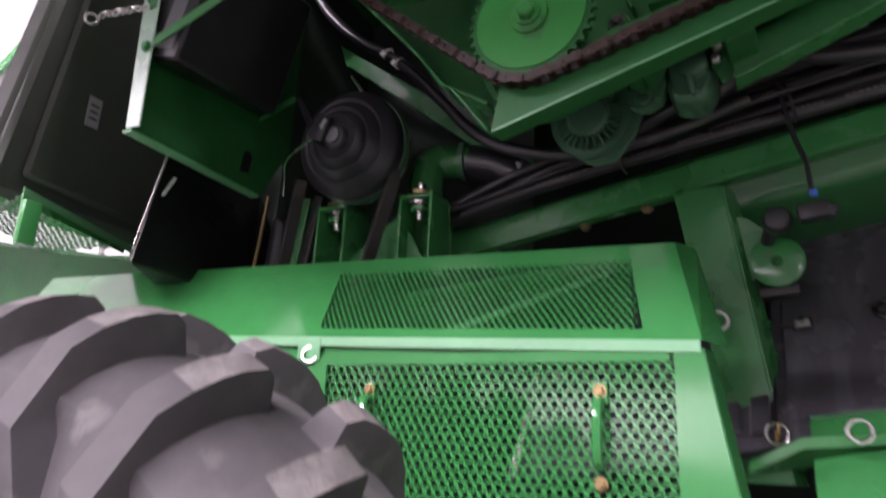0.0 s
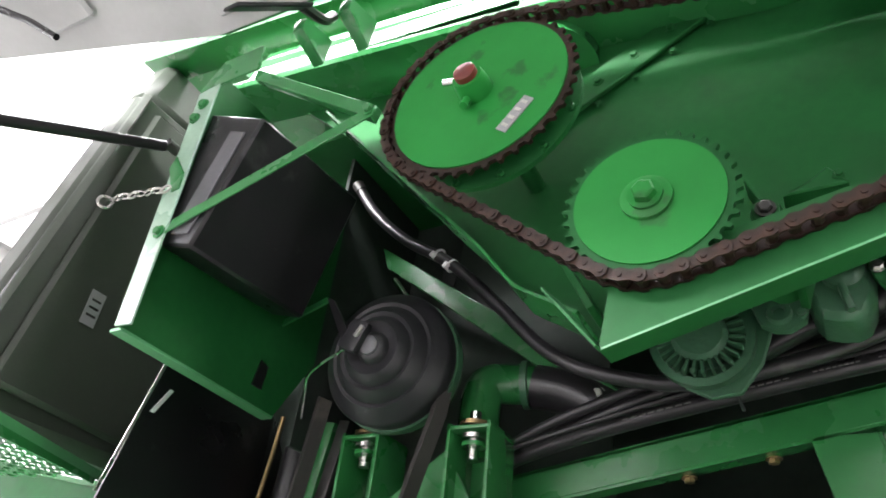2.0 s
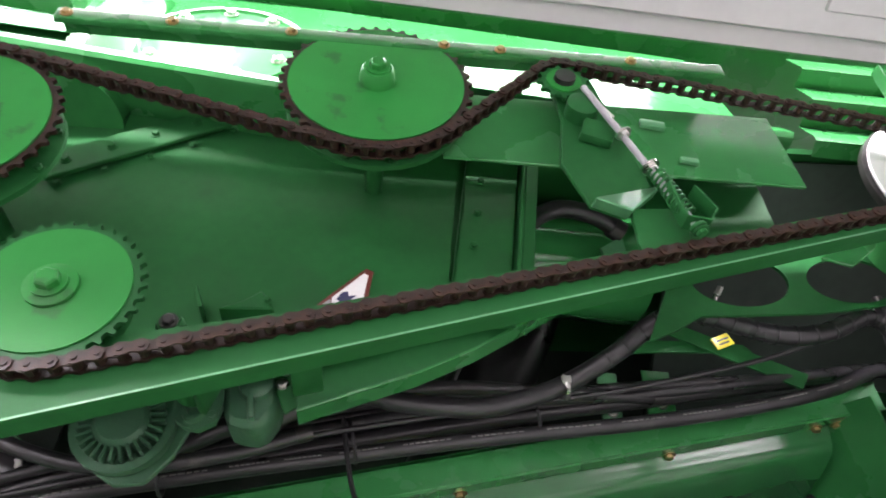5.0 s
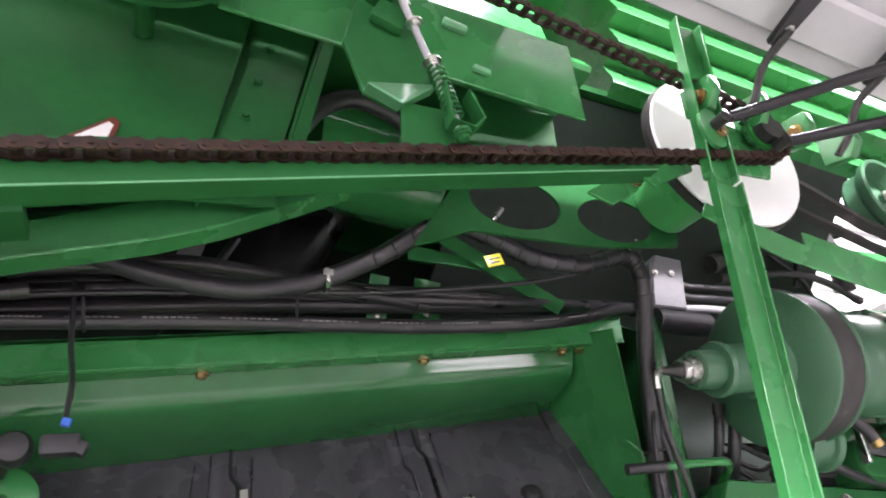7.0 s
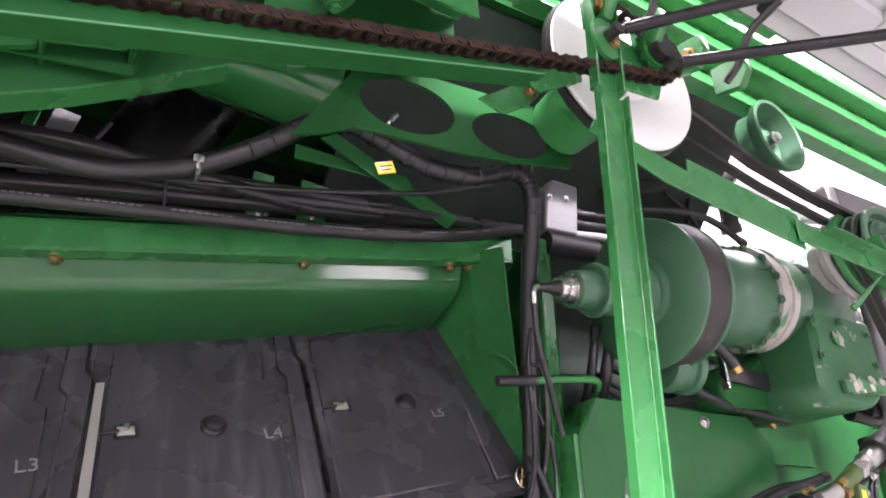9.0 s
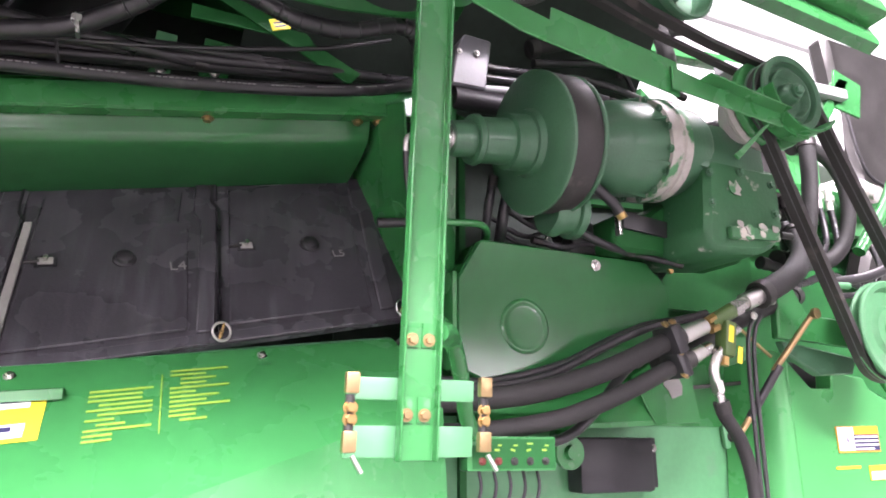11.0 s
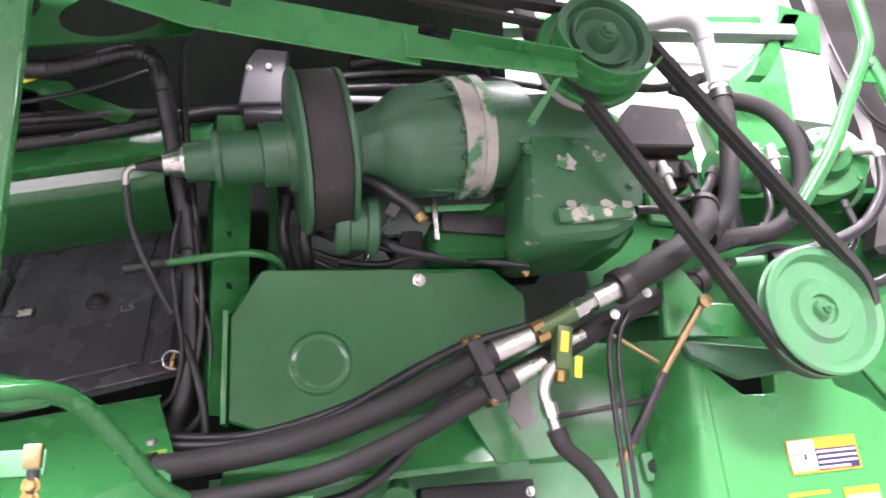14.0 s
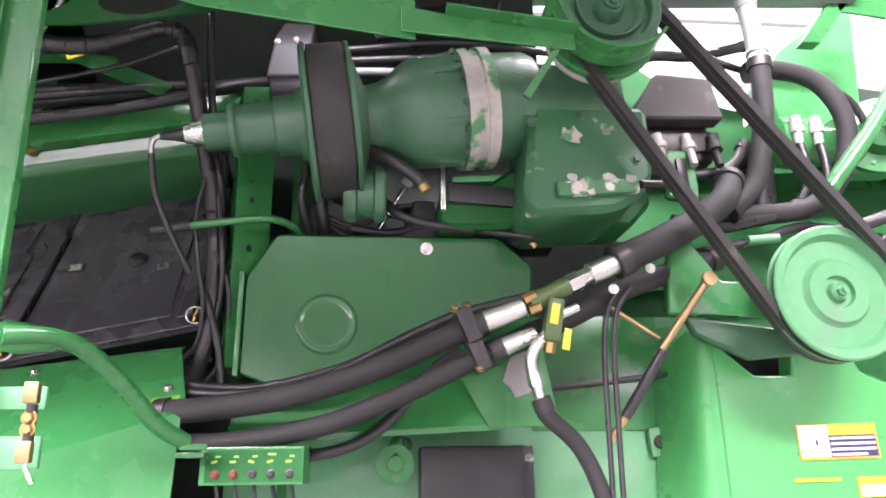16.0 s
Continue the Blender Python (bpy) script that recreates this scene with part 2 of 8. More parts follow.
    def bolt(self, at, axis, r=0.009, washer=True):
        """A hexagon head with its washer; axis points out of the surface."""
        at, axis = Vector(at), Vector(axis).normalized()
        if washer:
            self.turned(at, axis, [(0, 0), (0, r * 1.45), (r * 0.25, r * 1.45), (r * 0.25, 0)], 16)
        self.turned(at, axis, [(r * 0.2, r), (r * 0.9, r), (r * 1.05, r * 0.8), (r * 1.05, 0)], 6)
        return self

    def holed(self, out, holes, y, thick, n=40):
        """A flat sheet in the xz plane with round openings, one connected solid."""
        b = bmesh.new()
        loops = [out]
        for cx, cz, ax, az, tilt in holes:
            ca, sa = math.cos(tilt), math.sin(tilt)
            ring = [(ax * math.cos(k * math.tau / n), az * math.sin(k * math.tau / n)) for k in range(n)]
            loops.append([(cx + u * ca - v * sa, cz + u * sa + v * ca) for u, v in ring])
        edges = []
        for pts in loops:
            vs = [b.verts.new((px, y, pz)) for px, pz in pts]
            edges += [b.edges.new((vs[i], vs[(i + 1) % len(vs)])) for i in range(len(vs))]
        bmesh.ops.triangle_fill(b, use_beauty=True, use_dissolve=False, edges=edges)
        made = bmesh.ops.extrude_face_region(b, geom=b.faces[:])
        bmesh.ops.translate(b, verts=[v for v in made["geom"] if isinstance(v, bmesh.types.BMVert)], vec=(0, thick, 0))
        bmesh.ops.recalc_face_normals(b, faces=b.faces[:])
        self.join(b)
        return self

    def ring(self, at, axis, r, thin, n=28, m=8):
        at, axis = Vector(at), Vector(axis).normalized()
        u = axis.orthogonal().normalized()
        w = axis.cross(u)
        rows = []
        for k in range(n):
            d = u * math.cos(k * math.tau / n) + w * math.sin(k * math.tau / n)
            rows.append([self.bm.verts.new(at + d * (r + thin * math.cos(j * math.tau / m)) + axis * thin * math.sin(j * math.tau / m)) for j in range(m)])
        for k in range(n):
            a, c = rows[k], rows[(k + 1) % n]
            for j in range(m):
                self.bm.faces.new((a[j], a[(j + 1) % m], c[(j + 1) % m], c[j]))
        return self


def smooth_line(pts, steps=8):
    pts = [Vector(p) for p in pts]
    if len(pts) < 3:
        return pts
    ext = [2 * pts[0] - pts[1]] + pts + [2 * pts[-1] - pts[-2]]
    out = []
    for i in range(1, len(ext) - 2):
        a, b, c, d = ext[i - 1 : i + 3]
        for k in range(steps):
            t = k / steps
            out.append(0.5 * (2 * b + (c - a) * t + (2 * a - 5 * b + 4 * c - d) * t * t + (3 * b - a - 3 * c + d) * t**3))
    return out + [pts[-1]]


def mesh_of(bm, material, name):
    bmesh.ops.recalc_face_normals(bm, faces=bm.faces[:])
    for e in bm.edges:
        e.smooth = len(e.link_faces) == 2 and e.calc_face_angle(3.0) < radians(38)
    for f in bm.faces:
        f.smooth = True
    me = bpy.data.meshes.new(name)
    bm.to_mesh(me)
    bm.free()
    me.materials.append(material)
    return me


def thing(name, label, category, at=(0, 0, 0), group="", kind=""):
    ob = new(name)
    ob.location = at
    ob.empty_display_size = 0.05
    return tagged(ob, label, category, group, kind)


def part(name, shape, material, parent, label=""):
    """One mesh under a thing or under a part; the shape is given in world metres."""
    ob = new(name, mesh_of(shape.bm, material, name))
    ob.parent = parent
    if parent.type == "EMPTY":
        ob.matrix_parent_inverse = Matrix.Translation(-Vector(parent.location))
    return tagged(ob, label)


def whole(name, shape, material, label, category, group="", kind=""):
    """A thing that is one mesh."""
    return tagged(new(name, mesh_of(shape.bm, material, name)), label, category, group, kind)


def bolts(parent, places, axis, r=0.009, material=None):
    for p in places:
        part("bolt", Shape().bolt(p, axis, r), material or ZINC, parent)


OUT = (0, -1, 0)


def belt_line(wheels, y, step=None):
    """The closed line of a belt round wheels (x, z, r, side): side 1 if the belt turns with the clock there, -1 if against."""
    legs = []
    n = len(wheels)
    for i in range(n):
        (x0, z0, r0, s0), (x1, z1, r1, s1) = wheels[i], wheels[(i + 1) % n]
        dx, dz = x1 - x0, z1 - z0
        d, a = math.hypot(dx, dz), math.atan2(dz, dx)
        b = math.asin((s1 * r1 - s0 * r0) / d)
        nx, nz = math.cos(a + math.pi / 2 + b), math.sin(a + math.pi / 2 + b)
        legs.append(((x0 + nx * s0 * r0, z0 + nz * s0 * r0), (x1 + nx * s1 * r1, z1 + nz * s1 * r1)))
    line = []
    for i in range(n):
        start, end = legs[i]
        line += [start, end]
        x, z, r, s = wheels[(i + 1) % n]
        nxt = legs[(i + 1) % n][0]
        a0, a1 = math.atan2(end[1] - z, end[0] - x), math.atan2(nxt[1] - z, nxt[0] - x)
        turn = (a0 - a1) % math.tau if s > 0 else -((a1 - a0) % math.tau)
        k = max(2, int(abs(turn) / 0.12))
        line += [(x + r * math.cos(a0 - turn * j / k), z + r * math.sin(a0 - turn * j / k)) for j in range(1, k)]
    return [Vector((x, y, z)) for x, z in line]


def evenly(line, count):
    """Points at even steps along a closed line."""
    pts = line + [line[0]]
    runs = [(b - a).length for a, b in zip(pts, pts[1:])]
    total, out, i, passed = sum(runs), [], 0, 0.0
    for k in range(count):
        want = total * k / count
        while passed + runs[i] < want:
            passed += runs[i]
            i += 1
        out.append(pts[i].lerp(pts[i + 1], (want - passed) / runs[i]))
    return out, total


# ---- the hall ----
def hall():
    x0, x1, y0, y1, top = -13.0, 15.0, -11.0, 14.0, 8.0
    whole("floor", Shape().box(((x0 + x1) / 2, (y0 + y1) / 2, -0.1), (x1 - x0, y1 - y0, 0.2)), CONCRETE, "grey concrete floor of the hall, stained", "floor", kind="structure")
    for name, c, s in (
        ("wall_north", ((x0 + x1) / 2, y1 + 0.1, top / 2), (x1 - x0, 0.2, top)),
        ("wall_south", ((x0 + x1) / 2, y0 - 0.1, top / 2), (x1 - x0, 0.2, top)),
        ("wall_west", (x0 - 0.1, (y0 + y1) / 2, top / 2), (0.2, y1 - y0, top)),
        ("wall_east", (x1 + 0.1, (y0 + y1) / 2, top / 2), (0.2, y1 - y0, top)),
    ):
        whole(name, Shape().box(c, s), WALL_PAINT, "white painted wall of the hall", "wall", kind="structure")
    whole("ceiling", Shape().box(((x0 + x1) / 2, (y0 + y1) / 2, top + 0.1), (x1 - x0, y1 - y0, 0.2)), WALL_PAINT, "pale sheet-metal roof of the hall", "ceiling", kind="structure")
    # glazed gates and bands of windows; the south-side ones are unseen additions
    def glazing(name, c, s, bars, axis):
        pane = whole(name, Shape().box(c, s), DAYLIGHT, "glowing glazed pane that lights the hall", "window", kind="structure")
        for k in range(bars + 1):
            p = list(c)
            p[axis] += s[axis] * (k / bars - 0.5)
            if s[2] < 0.2:
                q = [s[0], 0.1, 0.1]
                p[2] -= 0.1
            else:
                q = [0.1, 0.1, s[2]]
                p[0 if axis else 1] += 0.1 if c[0 if axis else 1] < 0 else -0.1
            part("window_bar", Shape().box(p, q), WALL_PAINT, pane)

    glazing("window_1", (x0 + 0.06, 3.0, 3.6), (0.08, 15.0, 6.2), 6, 1)
    glazing("window_2", (x1 - 0.06, 8.6, 4.4), (0.08, 10.0, 6.6), 5, 1)
    glazing("window_4", (-8.6, 2.0, top - 0.06), (8.0, 17.0, 0.08), 5, 1)
    glazing("window_3", (1.5, y1 - 0.06, 4.4), (26.0, 0.08, 6.8), 9, 0)
    # next four panes lie out of view, added for light and sheen
    glazing("added_window_5", (1.0, y0 + 0.06, 6.7), (22.0, 0.08, 1.8), 9, 0)
    glazing("added_window_8", (-4.0, y0 + 0.03, 2.0), (8.0, 0.06, 1.1), 2, 0)
    glazing("added_window_9", (8.0, y0 + 0.03, 2.3), (4.0, 0.06, 1.4), 1, 0)
    glazing("added_window_7", (-2.2, -7.6, top - 0.06), (16.0, 2.6, 0.08), 2, 1)
    glazing("window_6", (8.0, 7.6, top - 0.06), (13.0, 11.0, 0.08), 6, 1)


hall()


# ---- body of the combine behind the drives ----
def body():
    b = thing("combine_body", "inner walls of the combine body, some darkened to stand for shade", "machine body", (0, 1.4, 1.5))
    # backing walls; those in CAVITY carry the interior shade in their colour
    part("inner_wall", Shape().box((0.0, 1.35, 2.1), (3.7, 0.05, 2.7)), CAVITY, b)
    # ceiling sheet added to keep overhead light off the inner walls
    part("added_inner_ceiling", Shape().box((0.28, 0.82, 2.87), (3.16, 1.0, 0.02)), GREEN_SHADED, b)
    part("front_inner_wall", Shape().box((3.35, 1.15, 1.70), (2.2, 0.05, 1.6)), GREEN_SHADED, b)
    part("front_shelf", Shape().box((3.3, 1.05, 2.30), (2.0, 0.24, 0.02), (0, -3, 0)), GREEN_SHADED, b)
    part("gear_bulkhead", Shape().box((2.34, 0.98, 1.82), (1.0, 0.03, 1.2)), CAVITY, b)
    part("drive_bulkhead", Shape().slab([(2.84, 1.0, 1.9), (3.36, 1.0, 1.9), (3.36, 1.0, 2.56), (3.12, 1.0, 2.62), (2.84, 1.0, 2.84)], (0, 0.03, 0)), GREEN_SHADED, b)
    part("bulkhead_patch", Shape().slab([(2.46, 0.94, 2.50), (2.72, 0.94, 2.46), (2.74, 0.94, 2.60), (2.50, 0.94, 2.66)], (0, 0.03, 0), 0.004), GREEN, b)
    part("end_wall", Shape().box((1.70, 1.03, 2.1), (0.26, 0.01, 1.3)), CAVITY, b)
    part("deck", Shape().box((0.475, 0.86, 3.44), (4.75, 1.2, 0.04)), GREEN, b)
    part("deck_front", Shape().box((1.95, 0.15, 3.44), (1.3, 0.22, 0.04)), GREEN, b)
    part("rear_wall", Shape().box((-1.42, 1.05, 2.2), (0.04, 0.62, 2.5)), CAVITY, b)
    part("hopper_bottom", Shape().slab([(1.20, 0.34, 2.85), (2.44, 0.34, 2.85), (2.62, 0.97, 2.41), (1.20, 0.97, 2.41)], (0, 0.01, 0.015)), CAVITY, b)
    part("front_wall", Shape().slab([(1.83, 0.68, 1.0), (1.83, 1.33, 1.0), (1.83, 1.33, 3.4), (1.83, 0.9, 3.4), (1.83, 0.9, 2.5), (1.83, 0.68, 2.35)], (0.02, 0, 0)), GREEN_SHADED, b)
    part("floor_sheet", Shape().box((0.8, 1.0, 1.0), (5.2, 0.8, 0.03)), GREEN_SHADED, b)


body()


# ---- side panel with the three sprockets ----
def side_panel():
    t = thing("elevator_side_panel", "green sheet-metal side panel carrying the chain sprockets", "side panel", (0, 0.25, 2.5))
    out = [(-1.35, 3.25), (-0.815, 2.768), (-0.34, 2.235), (-0.27, 2.14), (-0.16, 2.07), (-0.06, 2.06), (0.5, 2.24), (0.545, 2.26), (0.62, 2.98), (-1.35, 3.3)]
    part("sheet", Shape().face_xz(0.25, 0.012, out), GREEN_SHADED, t)
    part("edge_flange", Shape().strip([(-0.815, 0.2, 2.768), (-0.34, 0.2, 2.235), (-0.27, 0.2, 2.14), (-0.16, 0.2, 2.07)], (0, 0.1, 0), 0.006), GREEN, t)
    # welded seam with a folded joint and its bolts
    a, c = Vector((-0.24, 0.243, 2.56)), Vector((0.16, 0.243, 2.79))
    d = (c - a).normalized()
    n = Vector((-d.z, 0, d.x))
    part("seam_strip", Shape().slab([a, c, c + n * 0.07, a + n * 0.07], (0, -0.012, 0), 0.003), GREEN_SHADED, t)
    for k in range(5):
        part("bolt", Shape().bolt(a + d * (0.05 + 0.09 * k) + n * 0.035 - Vector((0, 0.012, 0)), OUT, 0.008), GREEN_SHADED, t)
        part("bolt", Shape().bolt(a + d * (0.02 + 0.09 * k) - n * 0.012, OUT, 0.006), GREEN_SHADED, t)
    part("rib", Shape().box((0.114, 0.225, 2.27), (0.006, 0.05, 0.05), (0, -20, 0), 0.001), GREEN_SHADED, t)
    part("lug", Shape().slab([(0.15, 0.25, 2.245), (0.19, 0.25, 2.262), (0.22, 0.25, 2.285), (0.245, 0.25, 2.245)], (0, -0.05, 0), 0.003), GREEN_SHADED, t)
    part("bolt", Shape().bolt((0.232, 0.198, 2.262), OUT, 0.006), GREEN_SHADED, t)
    # bearing housings behind the sprockets
    for cx, cz, r in ((-0.275, 2.433, 0.165), (0.405, 2.592, 0.16), (-0.003, 2.116, 0.08)):
        f = part("bearing_flange", Shape().turned((cx, 0.25, cz), OUT, [(0, 0.018), (0.2, 0.02), (0.205, r * 0.8), (0.209, r), (0.212, r + 0.006), (0.222, r + 0.006), (0.226, r - 0.004), (0.23, r * 0.86), (0.236, r * 0.5), (0.24, 0.05), (0.262, 0.03), (0.262, 0)], 36), GREEN_SHADED, t)
        for k in range(12):
            w = k * math.tau / 12 + 0.2
            part("bolt", Shape().bolt((cx + (r - 0.004) * math.cos(w), 0.026, cz + (r - 0.004) * math.sin(w)), OUT, 0.007), GREEN_SHADED, f)
    # pivot boss with its bolt, and ribs by the lower sprocket
    part("boss", Shape().turned((0.129, 0.25, 2.116), OUT, [(0, 0.03), (0.19, 0.02), (0.2, 0.017), (0.2, 0)], 20), GREEN_SHADED, t)
    part("bolt", Shape().bolt((0.129, 0.048, 2.116), OUT, 0.009), DARK_STEEL, t)
    part("rib", Shape().box((0.17, 0.2, 2.13), (0.012, 0.1, 0.12), (0, 20, 0), 0.002), GREEN_SHADED, t)
    part("rib", Shape().box((-0.16, 0.2, 2.12), (0.012, 0.1, 0.1), (0, -25, 0), 0.002), GREEN_SHADED, t)
    part("lug", Shape().box((0.31, 0.2, 2.12), (0.05, 0.08, 0.03), (0, -15, 0), 0.004), GREEN_SHADED, t)
    part("bolt", Shape().bolt((0.31, 0.16, 2.125), OUT, 0.007), GREEN_SHADED, t)
    # warning triangle, its picture left as a plain dark shape
    w = part("warning_sticker", Shape().slab([(0.296, 0.239, 2.258), (0.318, 0.239, 2.290), (0.398, 0.239, 2.370), (0.411, 0.239, 2.362), (0.402, 0.239, 2.295), (0.385, 0.239, 2.205), (0.372, 0.239, 2.20)], (0, 0.003, 0)), RED, t, "peeling white warning triangle with a red rim")
    part("field", Shape().slab([(0.338, 0.2375, 2.235), (0.338, 0.2375, 2.300), (0.394, 0.2375, 2.357), (0.402, 0.2375, 2.352), (0.394, 0.2375, 2.296), (0.378, 0.2375, 2.212)], (0, 0.001, 0)), WHITE_PAINT, w)
    part("faded_corner", Shape().slab([(0.306, 0.2375, 2.259), (0.323, 0.2375, 2.285), (0.336, 0.2375, 2.298), (0.336, 0.2375, 2.237)], (0, 0.001, 0)), GREY_BOX, w)
    part("pictogram", Shape().slab([(0.346, 0.2372, 2.296), (0.356, 0.2372, 2.312), (0.366, 0.2372, 2.314), (0.368, 0.2372, 2.304), (0.382, 0.2372, 2.306), (0.372, 0.2372, 2.296), (0.380, 0.2372, 2.288), (0.366, 0.2372, 2.290), (0.362, 0.2372, 2.276), (0.356, 0.2372, 2.288)], (0, 0.001, 0)), NAVY, w)
    return t


side_panel()


def sprocket(cx, cz, r, teeth, y, label, scuffed=False):
    t = thing("sprocket", label, "sprocket", (cx, y, cz), "sprockets of the chain drive")
    s = Shape()
    pts = []
    for k in range(teeth):
        for f, rr in ((0.0, -0.008), (0.25, -0.007), (0.4, 0.001), (0.6, 0.001), (0.75, -0.007)):
            a = (k + f) * math.tau / teeth
            pts.append((cx + (r + rr) * math.cos(a), cz + (r + rr) * math.sin(a)))
    s.face_xz(y - 0.004, 0.008, pts)
    part("toothed_rim", s, RUST if r > 0.15 else GREEN_SHADED, t)
    part("disc", Shape().turned((cx, y, cz), OUT, [(-0.007, 0), (-0.007, r - 0.016), (0.007, r - 0.016), (0.007, 0)], 64), GREEN_DISC, t)
    return t


def drive_sprockets():
    y = -0.02
    a = sprocket(-0.275, 2.433, 0.182, 42, y, "large green disc sprocket with a nameplate and greased shaft end")
    part("hub", Shape().turned((-0.275, y, 2.433), OUT, [(0, 0.032), (0.03, 0.03), (0.045, 0.027), (0.045, 0)], 24), GREEN_DISC, a)
    part("shaft_end", Shape().turned((-0.275, y, 2.433), OUT, [(0.04, 0.021), (0.056, 0.02), (0.058, 0.017), (0.058, 0)], 24), RED, a, "shaft end with red paint")
    part("grease_nipple", Shape().rod((-0.30, y - 0.035, 2.44), (-0.325, y - 0.037, 2.444), 0.006), STEEL, a)
    part("grub_screw", Shape().rod((-0.283, y - 0.02, 2.402), (-0.287, y - 0.024, 2.385), 0.008), GREEN_DISC, a)
    plate = part("nameplate", Shape().box((-0.198, y - 0.0085, 2.346), (0.022, 0.003, 0.075), (0, 40, 0), 0.001), GREY_BOX, a, "small grey nameplate")
    for k in range(4):
        part("text_bar", Shape().box((-0.198 + 0.012 * (k - 1.5) * 0.9, y - 0.0105, 2.346 + 0.0145 * (k - 1.5) * 0.9), (0.012, 0.0012, 0.006), (0, 40, 0)), ALU, plate)
    c = sprocket(-0.003, 2.116, 0.115, 36, y, "small green disc sprocket bolted to its shaft")
    part("hub", Shape().turned((-0.003, y, 2.116), OUT, [(0, 0.034), (0.012, 0.034), (0.014, 0.029), (0.014, 0)], 28), GREEN_DISC, c)
    part("bolt", Shape().bolt((-0.003, y - 0.014, 2.116), OUT, 0.016), GREEN_DISC, c)
    e = sprocket(0.405, 2.592, 0.174, 41, y, "large green disc sprocket under the folded roof lip")
    part("hub", Shape().turned((0.405, y, 2.592), OUT, [(0, 0.034), (0.03, 0.03), (0.034, 0.026), (0.034, 0)], 24), GREEN_DISC, e)
    part("bolt", Shape().bolt((0.405, y - 0.034, 2.592), OUT, 0.015), GREEN_DISC, e)
    # small sprocket on the tensioner and end sprocket behind the post
    f = sprocket(0.755, 2.63, 0.05, 13, y, "small idler sprocket on the spring tensioner")
    part("bearing", Shape().turned((0.755, y, 2.63), OUT, [(0, 0.02), (0.018, 0.02), (0.018, 0)], 18), DARK_STEEL, f)
    g = sprocket(1.59, 2.465, 0.052, 13, y, "small dark end sprocket with greasy teeth beside the post")
    part("bearing", Shape().turned((1.59, y, 2.465), OUT, [(-0.05, 0.028), (0.03, 0.028), (0.03, 0)], 18), DARK_STEEL, g)


drive_sprockets()


def roller_chain():
    y = -0.02
    line = belt_line([(-0.275, 2.433, 0.186, 1), (0.405, 2.592, 0.178, -1), (0.755, 2.63, 0.054, 1), (1.59, 2.465, 0.056, 1), (-0.003, 2.116, 0.119, 1)], y)
    _, total = evenly(line, 4)
    count = 2 * round(total / 0.0254 / 2)
    pts, _ = evenly(line, count)
    p = total / count

    def link(gap, plate, pin_r, wide, outer):
        s = Shape()
        h = 0.0098
        for side in (-1, 1):
            yy = side * gap
            prof = [(-h * 0.9, 0), (-h * 0.64, h * 0.75), (0, h), (p * 0.5, h * 0.72), (p, h), (p + h * 0.64, h * 0.75), (p + h * 0.9, 0), (p + h * 0.64, -h * 0.75), (p, -h), (p * 0.5, -h * 0.72), (0, -h), (-h * 0.64, -h * 0.75)]
            s.slab([(a, yy - plate / 2, c) for a, c in prof], (0, plate, 0))
        for x in (0, p):
            s.rod((x, -wide, 0), (x, wide, 0), pin_r, 8)
        return mesh_of(s.bm, RUST, "link")

    inner, outer = link(0.0088, 0.003, 0.0074, 0.008, False), link(0.0122, 0.003, 0.004, 0.0155, True)
    t = thing("drive_chain", "rusty oiled roller chain round the sprockets", "drive chain", (0.4, y, 2.4))
    for k in range(count):
        a, c = pts[k], pts[(k + 1) % count]
        ob = new("link", outer if k % 2 else inner)
        ob.parent = t
        ob.matrix_parent_inverse = Matrix.Translation(-Vector(t.location))
        ob.matrix_basis = Matrix.Translation(a) @ Matrix.Rotation(-math.atan2(c.z - a.z, c.x - a.x), 4, "Y")


roller_chain()


def chain_tray():
    t = thing("chain_tray", "folded green sheet-metal tray under the lower chain run", "chain guard", (0.6, 0, 2.1))
    y = -0.004
    lo = lambda x: 1.928 + (x + 0.062) * 0.285
    # tray sheets use the darkened green in place of shade below the chain
    part("web", Shape().face_xz(y, 0.004, [(-0.078, lo(-0.078)), (1.31, lo(1.31)), (1.31, lo(1.31) + 0.045), (0.25, lo(0.25) + 0.075), (-0.06, lo(-0.06) + 0.1), (-0.078, lo(-0.078) + 0.01)]), GREEN_SHADED, t)
    part("bottom_flange", Shape().slab([(-0.078, y, lo(-0.078)), (1.31, y, lo(1.31)), (1.31, y + 0.045, lo(1.31) + 0.004), (-0.078, y + 0.045, lo(-0.078) + 0.004)], (0, 0, -0.004)), GREEN_SHADED, t)
    part("pale_edge", Shape().slab([(-0.078, y - 0.002, lo(-0.078) - 0.004), (1.31, y - 0.002, lo(1.31) - 0.004), (1.31, y - 0.002, lo(1.31) - 0.0012), (-0.078, y - 0.002, lo(-0.078) - 0.0012)], (0, 0.002, 0)), GREEN_PALE, t)
    part("end_flap", Shape().slab([(-0.08, y - 0.018, lo(-0.08) - 0.006), (-0.146, y - 0.03, 2.004), (-0.14, y + 0.03, 2.01), (-0.078, y + 0.03, lo(-0.08))], (0.003, 0, 0.002)), GREEN_SHADED, t)
    part("end_bracket", Shape().slab([(1.26, 0.02, lo(1.26) + 0.03), (1.42, 0.02, 2.40), (1.42, 0.02, 2.36), (1.32, 0.02, 2.30)], (0, 0.006, 0)), GREEN, t)
    return t


chain_tray()


